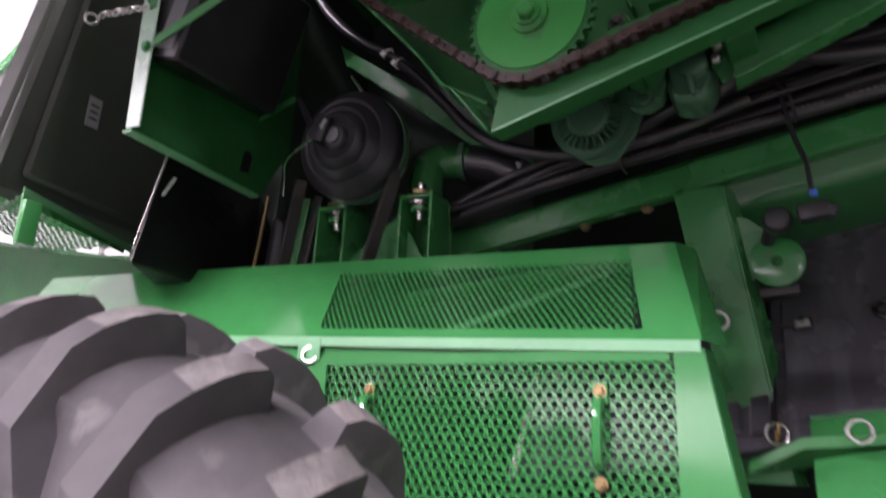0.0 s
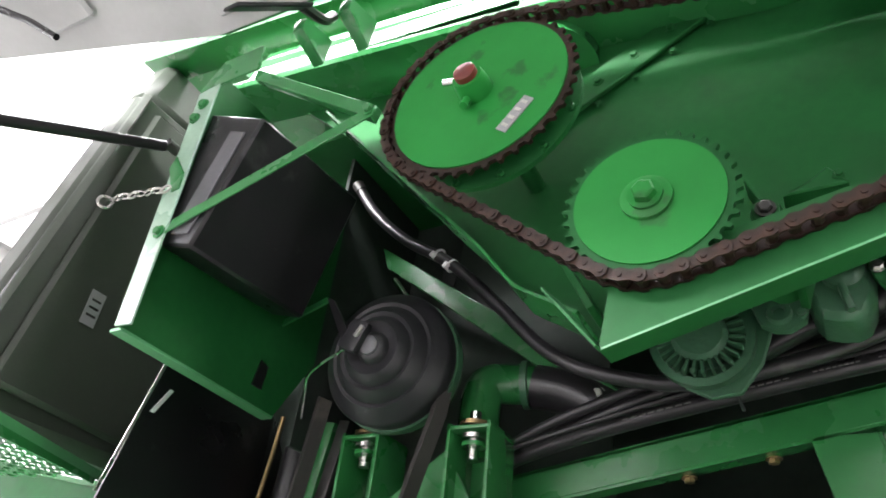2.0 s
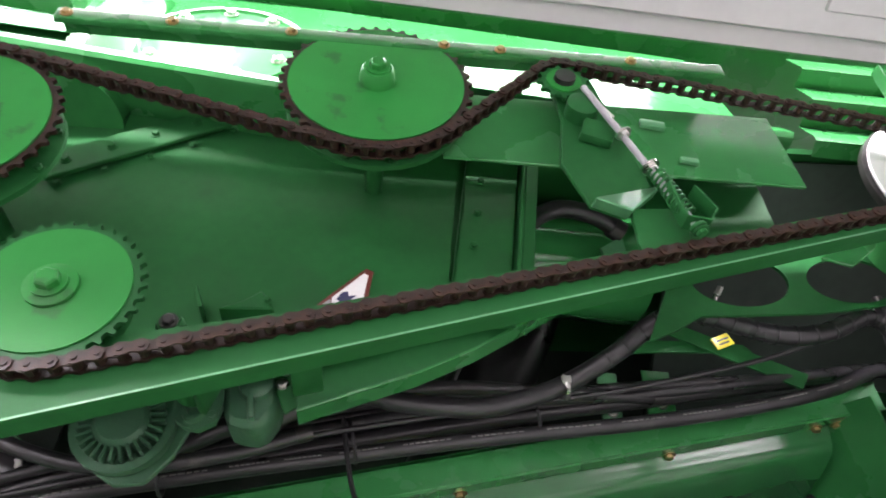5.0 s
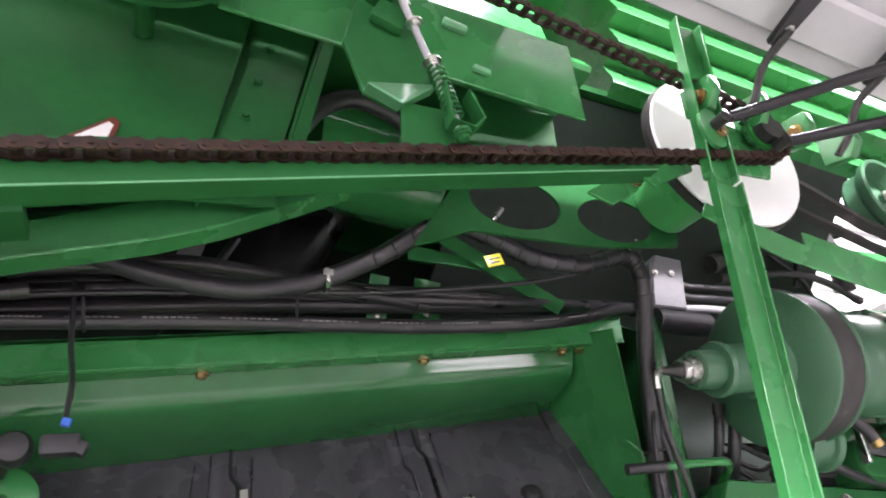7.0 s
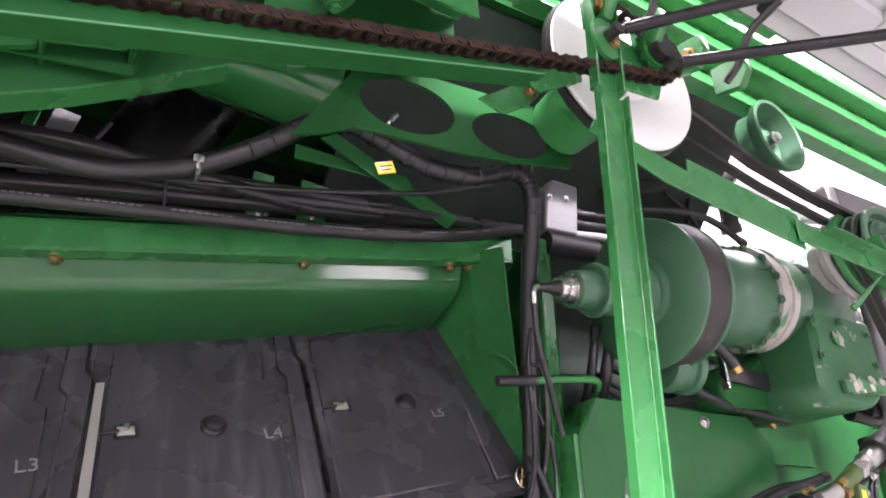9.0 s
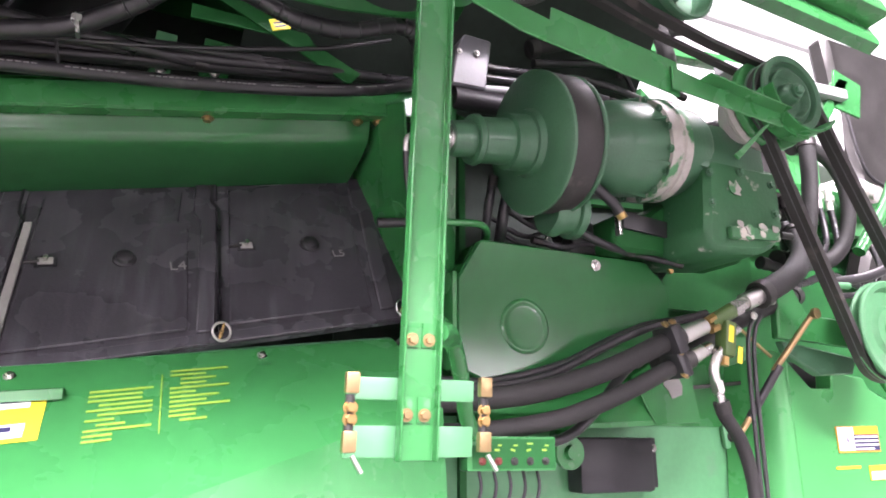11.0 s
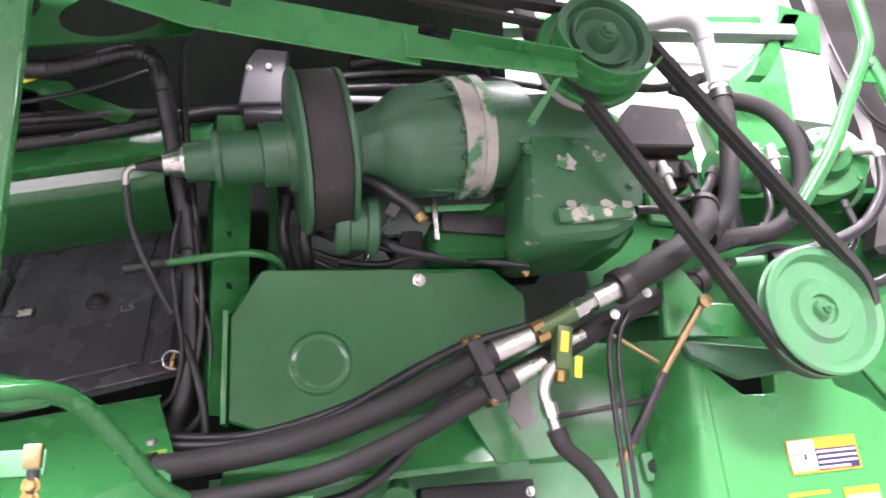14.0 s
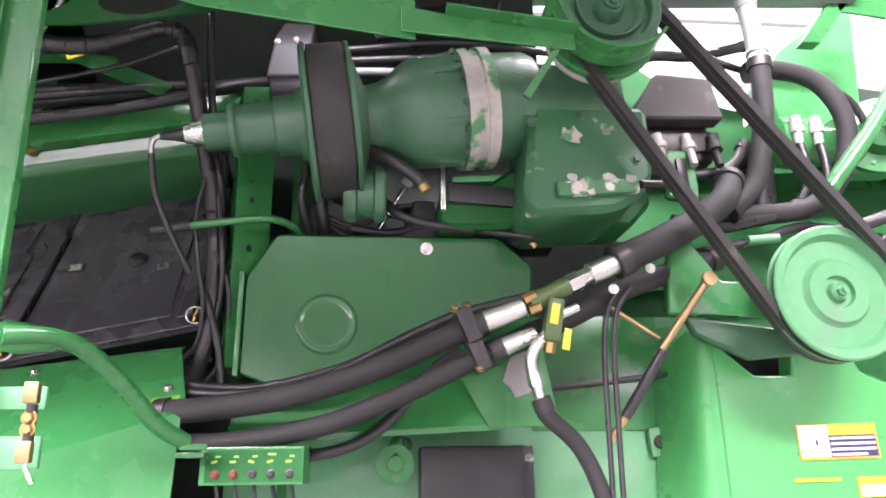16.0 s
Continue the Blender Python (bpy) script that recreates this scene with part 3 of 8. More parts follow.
def bevel_gear():
    c, ax = Vector((-0.022, 0.40, 2.128)), Vector((0, -1, -0.05)).normalized()
    t = thing("finned_gear_housing", "round green cast housing with radial cooling fins", "gear housing", c)
    k = 0.76
    part("rim", Shape().turned(c, ax, [(-0.06, 0.10 * k), (-0.02, 0.118 * k), (0.0, 0.118 * k), (0.0, 0.098 * k), (-0.025, 0.092 * k), (-0.03, 0.066 * k), (0.01, 0.064 * k), (0.02, 0.052 * k), (0.02, 0)], 44), GREEN_CAST, t)
    for j in range(28):
        a = j * math.tau / 28
        part("fin", Shape().box(c + Vector((0.082 * k * math.cos(a), -0.006, 0.082 * k * math.sin(a))), (0.034 * k, 0.02, 0.005), (0, -math.degrees(a), 0), 0.001), GREEN_CAST, t)
    part("back_plate", Shape().face_xz(0.43, 0.012, [(-0.14, 2.2), (-0.12, 2.14), (-0.06, 2.05), (-0.02, 2.025), (0.03, 2.03), (0.07, 2.08), (0.1, 2.16), (0.09, 2.24), (-0.12, 2.26)], 0.003), GREEN_CAST, t)
    part("bracket", Shape().holed([(0.055, 2.20), (0.069, 2.155), (0.081, 2.11), (0.10, 2.097), (0.122, 2.094), (0.148, 2.108), (0.158, 2.144), (0.15, 2.20)], [(0.09, 2.158, 0.011, 0.016, -0.4), (0.121, 2.160, 0.011, 0.017, -0.4)], 0.345, 0.02, 20), GREEN_CAST, t)
    part("lower_boss", Shape().turned((0.111, 0.345, 2.122), OUT, [(0, 0.02), (0.014, 0.018), (0.014, 0.01), (0.004, 0.009), (0.004, 0)], 18), GREEN_CAST, t)
    part("bolt", Shape().bolt((0.143, 0.343, 2.118), OUT, 0.007), GREEN_CAST, t)
    part("casting", Shape().slab([(0.15, 0.34, 2.20), (0.162, 0.34, 2.112), (0.18, 0.34, 2.10), (0.229, 0.34, 2.094), (0.255, 0.34, 2.14), (0.248, 0.34, 2.22)], (0, 0.1, 0), 0.012), GREEN_CAST, t)
    part("casting_rib", Shape().box((0.205, 0.335, 2.15), (0.012, 0.02, 0.09), (0, -8, 0), 0.004), GREEN_CAST, t)
    part("casting_cap", Shape().turned((0.212, 0.34, 2.175), OUT, [(0, 0.032), (0.012, 0.03), (0.018, 0.02), (0.018, 0)], 20), GREEN_CAST, t)
    part("mount_plate", Shape().face_xz(0.325, 0.006, [(0.245, 2.185), (0.375, 2.235), (0.353, 2.174), (0.268, 2.112), (0.25, 2.15)], 0.002), GREEN_SHADED, t)
    bolts(t, [(0.258, 0.322, 2.168), (0.262, 0.322, 2.195)], OUT, 0.008, STEEL)


bevel_gear()


# ---- folded roof edge, hopper and the raised side door ----
def roof_edge():
    t = thing("roof_edge", "bright green folded sheet edge above the chain drive", "sheet edge", (0, 0, 2.8))
    z = lambda x: 2.742 - 0.06 * x if x > 0.2 else 2.73 + 0.165 * (0.2 - x)
    def run(x0, x1, prof, name, mat=GREEN, label=""):
        s = Shape()
        rows = [[s.bm.verts.new((x, y, z(x) + dz)) for y, dz in prof] for x in sorted({x0, max(x0, 0.2), (x0 + x1) / 2, x1})]
        for a, c in zip(rows, rows[1:]):
            for i in range(len(prof) - 1):
                s.bm.faces.new((a[i], a[i + 1], c[i + 1], c[i]))
        return part(name, s, mat, t, label)
    # soffit, rounded lower bend and the shelf that leans back towards the hopper
    run(-1.25, 1.30, [(0.26, 0.004), (0.125, -0.004), (0.108, 0.0), (0.101, 0.010), (0.106, 0.022), (0.13, 0.06), (0.17, 0.115), (0.23, 0.19)], "rolled_sheet")
    part("lip_angle", Shape().box((0.45, -0.022, 2.715), (1.28, 0.012, 0.034), (0, 1.8, 0), 0.002).box((0.45, 0.0, 2.732), (1.28, 0.05, 0.004), (0, 1.8, 0)), GREEN, t, "dark green bolted angle")
    bolts(t, [(x, -0.028, 2.718 - (x - 0.4) * 0.03) for x in (-0.17, 0.02, 0.24, 0.53, 0.64, 0.9)], OUT, 0.008)
    part("hopper_wall", Shape().slab([(-1.3, 0.23, z(-1.3) + 0.19), (1.3, 0.23, z(1.3) + 0.19), (1.3, 0.33, z(1.3) + 0.6), (-1.3, 0.33, z(-1.3) + 0.6)], (0, 0.004, 0)), GREEN, t)
    cv = part("access_cover", Shape().turned((0.02, 0.225, 3.045), (0, -1, 0.16), [(-0.06, 0.21), (0.0, 0.21), (0.004, 0.2), (0.004, 0.19), (-0.004, 0.186), (-0.004, 0)], 56), GREEN, t, "round bolted cover")
    for k in range(9):
        a = 0.2 + k * math.tau / 9
        part("bolt", Shape().bolt((0.02 + 0.17 * math.cos(a), 0.228 + 0.027 * math.sin(a), 3.045 + 0.168 * math.sin(a)), (0, -1, 0.16), 0.013), STEEL, cv)
    part("corner_roll", Shape().rod((-0.245, 0.235, 2.74), (-0.245, 0.36, 3.3), 0.11, 32), GREEN, t)
    part("hinge_beam", Shape().box((-0.88, 0.06, 3.075), (1.3, 0.1, 0.09), (0, 9.4, 0), 0.004), GREEN, t)
    # stepped gutter over the front drive, its ledges open to the light above
    prof = [(0.06, -0.125), (0.03, -0.11), (0.028, -0.10), (0.05, -0.045), (0.0, -0.04), (-0.012, -0.036), (-0.012, -0.03), (0.012, 0.035), (-0.03, 0.04), (-0.03, 0.045), (-0.005, 0.11)]
    k = 1.18
    z = lambda x: 1.5 + k * (1.242 - 0.06 * ((x - 0.7) / k + 0.7))
    run(1.42, 3.1, [(y * k + 0.14, dz * k) for y, dz in prof], "stepped_gutter")
    return t


roof_edge()


def vertical_columns():
    t = thing("flanged_column", "green flanged sheet columns with rows of bolts", "column", (0.65, 0.2, 2.5))
    part("face_sheet", Shape().slab([(0.548, 0.235, 2.26), (0.665, 0.235, 2.29), (0.735, 0.235, 2.76), (0.618, 0.235, 2.76)], (0, 0.008, 0), 0.002), GREEN_SHADED, t)
    part("left_return", Shape().slab([(0.548, 0.235, 2.26), (0.618, 0.235, 2.76), (0.618, 0.30, 2.76), (0.548, 0.30, 2.26)], (0.005, 0, 0)), GREEN_SHADED, t)
    part("right_flange", Shape().slab([(0.668, 0.19, 2.29), (0.676, 0.19, 2.29), (0.748, 0.19, 2.76), (0.740, 0.19, 2.76)], (0, 0.09, 0), 0.002), GREEN_SHADED, t)
    part("edge_strip", Shape().slab([(0.676, 0.19, 2.29), (0.70, 0.19, 2.29), (0.772, 0.19, 2.76), (0.748, 0.19, 2.76)], (0, 0.005, 0), 0.001), GREEN_SHADED, t)
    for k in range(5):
        part("bolt", Shape().bolt((0.592 + 0.0135 * k, 0.232, 2.34 + 0.09 * k), OUT, 0.007), GREEN_SHADED, t)
    part("back_sheet", Shape().slab([(0.5, 0.27, 2.25), (0.68, 0.27, 2.27), (0.76, 0.27, 2.76), (0.5, 0.27, 2.76)], (0, 0.006, 0)), GREEN_SHADED, t)


vertical_columns()


def tensioner():
    t = thing("chain_tensioner", "green spring-loaded chain tensioner arm", "tensioner", (0.8, 0, 2.5))
    part("arm", Shape().slab([(0.735, 0.0, 2.66), (0.775, 0.0, 2.685), (0.819, 0.0, 2.678), (0.846, 0.0, 2.55), (0.878, 0.0, 2.368), (0.815, 0.0, 2.308), (0.761, 0.0, 2.331), (0.725, 0.0, 2.43), (0.745, 0.0, 2.551)], (0, 0.010, 0), 0.002), GREEN_SHADED, t)
    part("lower_plate", Shape().slab([(0.82, -0.012, 2.318), (0.921, -0.012, 2.323), (0.906, -0.012, 2.247), (0.84, -0.012, 2.217), (0.818, -0.012, 2.23)], (0, 0.006, 0), 0.002), GREEN_SHADED, t)
    part("lower_flange", Shape().slab([(0.761, 0.0, 2.331), (0.815, 0.0, 2.308), (0.872, 0.0, 2.36), (0.872, -0.028, 2.354), (0.815, -0.028, 2.30), (0.761, -0.028, 2.323)], (0, 0, -0.004)), GREEN_PALE, t)
    part("stop_block", Shape().box((0.80, -0.012, 2.50), (0.06, 0.02, 0.05), (0, 20, 0), 0.006), GREEN_SHADED, t)
    part("worn_tab", Shape().box((0.818, -0.03, 2.535), (0.012, 0.004, 0.03), (0, -30, 0), 0.001), ALU, t)
    part("pivot", Shape().turned((0.78, 0.0, 2.56), OUT, [(0, 0.03), (0.03, 0.03), (0.034, 0.024), (0.034, 0)], 20), GREEN_SHADED, t)
    part("rod", Shape().rod((0.785, -0.035, 2.60), (0.905, -0.045, 2.245), 0.006), GREY_BOX, t)
    part("nut", Shape().bolt((0.860, -0.042, 2.388), (0.3, 0, -1), 0.011), STEEL, t)
    spring = Shape()
    a, c = Vector((0.866, -0.042, 2.374)), Vector((0.895, -0.045, 2.278))
    d = (c - a).normalized()
    u = d.orthogonal().normalized()
    w = d.cross(u)
    coil = [a.lerp(c, k / 130) + (u * math.cos(k * math.tau / 13) + w * math.sin(k * math.tau / 13)) * 0.0125 for k in range(131)]
    spring.tube(coil, 0.0024, 6, 1)
    part("spring", spring, GREEN_SHADED, t)
    part("eye_bolt", Shape().ring((0.903, -0.047, 2.25), (0.25, 0, -1), 0.010, 0.004).bolt((0.905, -0.047, 2.244), (0.25, 0, -1), 0.009), GREEN_SHADED, t)
    part("spring_seat", Shape().strip([(0.874, -0.045, 2.335), (0.886, -0.045, 2.262), (0.921, -0.045, 2.256), (0.938, -0.045, 2.28), (0.915, -0.045, 2.33)], (0, 0.03, 0), 0.004), GREEN_SHADED, t)
    part("nut", Shape().bolt((0.832, -0.04, 2.47), (0.3, 0, -1), 0.01), STEEL, t)


tensioner()


def upper_bracket_plate():
    t = thing("side_plate", "green angled side plate beside the tensioner", "side plate", (1.05, 0.06, 2.56))
    part("plate", Shape().slab([(0.53, 0.06, 2.497), (1.225, 0.06, 2.463), (1.215, 0.06, 2.665), (0.53, 0.06, 2.685)], (0, 0.008, 0), 0.002), GREEN, t)
    part("slot_plate", Shape().box((0.95, 0.052, 2.61), (0.05, 0.01, 0.02), (0, 10, 0), 0.003), GREEN_PALE, t)
    part("slot_plate", Shape().box((1.0, 0.052, 2.51), (0.035, 0.01, 0.012), (0, 10, 0), 0.003), GREEN_PALE, t)
    part("inner_sheet", Shape().slab([(1.02, 0.29, 2.5), (1.29, 0.26, 2.5), (1.29, 0.26, 2.75), (1.02, 0.29, 2.75)], (0, 0.008, 0)), GREEN_SHADED, t)


upper_bracket_plate()


def side_door():
    t = thing("raised_side_door", "raised grey side door with moulded stiffening ribs", "side door", (0.5, -0.6, 2.9))
    def at(x, y, up=0.0):
        return Vector((x, y, 2.735 - 0.09 * x - (y + 0.12) * 0.20 + up))
    def sheet(x0, x1, y0, y1, up, thick, bevel=0.0):
        return Shape().slab([at(x0, y0, up), at(x1, y0, up), at(x1, y1, up), at(x0, y1, up)], (0, 0, thick), bevel)
    part("liner", Shape().slab([at(-0.95, -0.12), at(2.9, -0.12), at(2.9, -1.8), at(-4.2, -1.8), at(-4.2, -0.82), at(-1.8, -0.30)], (0, 0, 0.02)), GREY_PLASTIC, t)
    part("outer_skin", Shape().slab([at(-0.95, -0.10, 0.03), at(2.95, -0.10, 0.03), at(2.95, -1.85, 0.03), at(-4.25, -1.85, 0.03), at(-4.25, -0.82, 0.03), at(-1.8, -0.29, 0.03)], (0, 0, 0.012)), GREEN, t)
    for k in range(8):
        x = -3.9 + k * 0.86
        inner = -0.2 - max(0.0, -1.0 - x) * 0.23
        part("rib", Shape().slab([at(x - 0.09, inner), at(x + 0.09, inner), at(x + 0.14, -1.76), at(x - 0.14, -1.76)], (0, 0, -0.022), 0.01), GREY_PLASTIC, t)
        part("rib", Shape().slab([at(x + 0.2, -0.5), at(x + 0.3, -0.5), at(x + 0.75, -1.1), at(x + 0.6, -1.1)], (0, 0, -0.018), 0.008), GREY_PLASTIC, t)
    for y in (-0.16, -0.6, -1.0, -1.4):
        part("rib", sheet(-4.1 if y < -0.9 else -0.9 if y > -0.3 else -2.6, 2.85, y, y - 0.1, 0.0, -0.018, 0.008), GREY_PLASTIC, t)
    # unseen upright strip added to stop front roof light reaching the side panel
    part("hidden_light_baffle", Shape().slab([at(-0.95, -0.125, 0.02), at(2.88, -0.125, 0.02), at(2.88, -0.125, 0.22), at(-0.95, -0.125, 0.12)], (0, -0.004, 0)), GREEN, t)
    hr = part("hinge", Shape().slab([(-0.725, -0.26, 2.612), (-0.65, -0.14, 2.722), (-0.62, -0.14, 2.722), (-0.69, -0.26, 2.612)], (0, 0, 0.016), 0.003), BLACK_PLASTIC, t, "black door hinge")
    part("hinge_arm", Shape().tube([(-0.64, -0.15, 2.72), (-0.64, -0.09, 2.75), (-0.645, -0.06, 2.80)], 0.012, 8), DARK_STEEL, hr)
    for x in (-0.755, -0.625):
        part("hinge_ear", Shape().slab([(x, 0.02, 2.76 - 0.06 * (x + 0.7)), (x, 0.03, 2.86), (x, -0.07, 2.83), (x, -0.07, 2.79)], (0.03, 0, 0), 0.003), GREEN, hr)
        part("ear_bolt", Shape().bolt((x - 0.003, -0.04, 2.815), (-1, 0, 0), 0.011), BRASS, hr)
    for x in (1.50, 1.74):
        hg = part("hinge", Shape().slab([at(x, -0.16, -0.045), at(x + 0.03, -0.16, -0.045), at(x + 0.05, -0.34, -0.035), at(x, -0.34, -0.035)], (0, 0, -0.014), 0.003), BLACK_PLASTIC, t, "black door hinge")
        part("hinge_arm", Shape().tube([at(x + 0.02, -0.2, -0.06), at(x + 0.015, -0.13, -0.07), (x + 0.01, -0.09, at(x, 0)[2] - 0.10), (x, -0.06, at(x, 0)[2] - 0.13)], 0.008, 8), DARK_STEEL, hg)
        zb = at(x, 0)[2] - 0.06
        for dx in (-0.07, 0.06):
            part("hinge_ear", Shape().slab([(x + dx, 0.01, zb + 0.04), (x + dx, 0.01, zb - 0.03), (x + dx, -0.05, zb - 0.05), (x + dx, -0.075, zb - 0.02), (x + dx, -0.07, zb + 0.02)], (0.02, 0, 0), 0.002), GREEN, hg)
        bolts(hg, [at(x + 0.02, -0.2, -0.05), at(x + 0.03, -0.31, -0.05)], (0, 0, -1), 0.009, STEEL)
        part("ear_bolt", Shape().bolt((x - 0.072, -0.04, zb - 0.015), (-1, 0, 0), 0.012), BRASS, hg)
    part("door_cable", Shape().tube([at(-2.6, -0.62, -0.05), at(-2.0, -0.5, -0.05), at(-1.55, -0.42, -0.045), at(-1.42, -0.36, -0.05), at(-1.30, -0.3, -0.1)], 0.009, 8), RUBBER, t)
    return t


side_door()


def gas_strut(a, c, thick_until, label):
    t = thing("gas_strut", label, "gas strut", a, "gas struts of the side door")
    a, c = Vector(a), Vector(c)
    d = c - a
    part("cylinder", Shape().rod(a + d * 0.03, a + d * thick_until, 0.0115, 16), BLACK_PAINT, t)
    part("piston_rod", Shape().rod(a + d * thick_until, c, 0.006, 12), DARK_STEEL, t)
    part("end_fitting", Shape().rod(a - d * 0.005, a + d * 0.035, 0.009, 12).turned(a, (0, 1, 0), [(-0.015, 0), (-0.015, 0.012), (0.015, 0.012), (0.015, 0)], 14), DARK_STEEL, t)


gas_strut((1.437, -0.06, 2.425), (1.99, -0.45, 2.55), 0.70, "black gas strut between post and raised door")
gas_strut((1.60, -0.05, 2.425), (2.05, -0.40, 2.437), 0.90, "black gas strut with grey end beside the end sprocket")
gas_strut((-0.962, -0.108, 2.475), (-1.12, -0.55, 2.26), 0.95, "black gas strut on the rear bracket plate")


# ---- frame rails, curved sheet and black panels ----
def frame_rail():
    t = thing("frame_rail", "green sloping box-section frame rail", "frame rail", (0.5, 0.7, 2.1))
    z = lambda x: 2.075 + 0.183 * x
    part("web", Shape().slab([(-0.8, 0.66, z(-0.8)), (1.70, 0.66, z(1.70)), (1.70, 0.66, z(1.70) - 0.07), (-0.8, 0.66, z(-0.8) - 0.07)], (0, 0.008, 0), 0.002), GREEN, t)
    part("top_flange", Shape().slab([(-0.8, 0.66, z(-0.8)), (1.70, 0.66, z(1.70)), (1.70, 0.85, z(1.70)), (-0.8, 0.85, z(-0.8))], (0, 0, -0.008)), GREEN, t)
    part("bottom_flange", Shape().slab([(-0.8, 0.66, z(-0.8) - 0.07), (1.70, 0.66, z(1.70) - 0.07), (1.70, 0.70, z(1.70) - 0.07), (-0.8, 0.70, z(-0.8) - 0.07)], (0, 0, -0.006)), GREEN, t)
    bolts(t, [(x, 0.70, z(x) - 0.076) for x in (-0.12, 0.04, 0.62, 1.121, 1.52, 1.58)], (0, 0, -1), 0.011)
    return t


frame_rail()


def curved_sheet():
    t = thing("rolled_cover_sheet", "rolled glossy green sheet under the frame rail", "cover sheet", (0.9, 0.9, 2.1))
    z = lambda x: 1.988 + 0.185 * x
    s = Shape()
    xs = [0.2, 0.9, 1.56]
    prof = [(0.70, 0.03), (0.706, 0.01), (0.711, -0.012), (0.719, -0.038), (0.745, -0.062), (0.83, -0.092), (0.94, -0.117)]
    rows = [[s.bm.verts.new((x, y, z(x) + dz * 0.95)) for y, dz in smooth2(prof)] for x in xs]
    for a, c in zip(rows, rows[1:]):
        for i in range(len(a) - 1):
            s.bm.faces.new((a[i], a[i + 1], c[i + 1], c[i]))
    part("sheet", s, GREEN_GLOSS, t)
    part("end_plate", Shape().slab([(1.565, 0.70, z(1.56) + 0.05), (1.62, 0.60, z(1.6) + 0.03), (1.67, 0.62, 1.68), (1.60, 1.02, 2.05), (1.57, 1.02, z(1.56) + 0.03)], (0.006, 0, 0)), GREEN, t)
    part("end_gusset", Shape().slab([(1.60, 0.95, 2.17), (1.62, 0.62, 2.02), (1.64, 0.60, 1.99), (1.66, 0.62, 1.95), (1.61, 0.93, 2.08)], (0.004, -0.004, 0)), GREEN, t)
    for k in range(7):
        x = 0.4 + 0.18 * k
        part("tab", Shape().box((x, 0.936, z(x) - 0.106), (0.014, 0.006, 0.022), (0, -10, 0), 0.002), GREEN, t)
    part("lower_lip", Shape().slab([(0.2, 0.936, z(0.2) - 0.106), (1.56, 0.936, z(1.56) - 0.106), (1.56, 0.930, z(1.56) - 0.114), (0.2, 0.930, z(0.2) - 0.114)], (0, -0.004, 0.001)), GREEN_PALE, t)


def smooth2(prof):
    return [(p.x, p.y) for p in smooth_line([(a, b, 0) for a, b in prof], 4)]


curved_sheet()


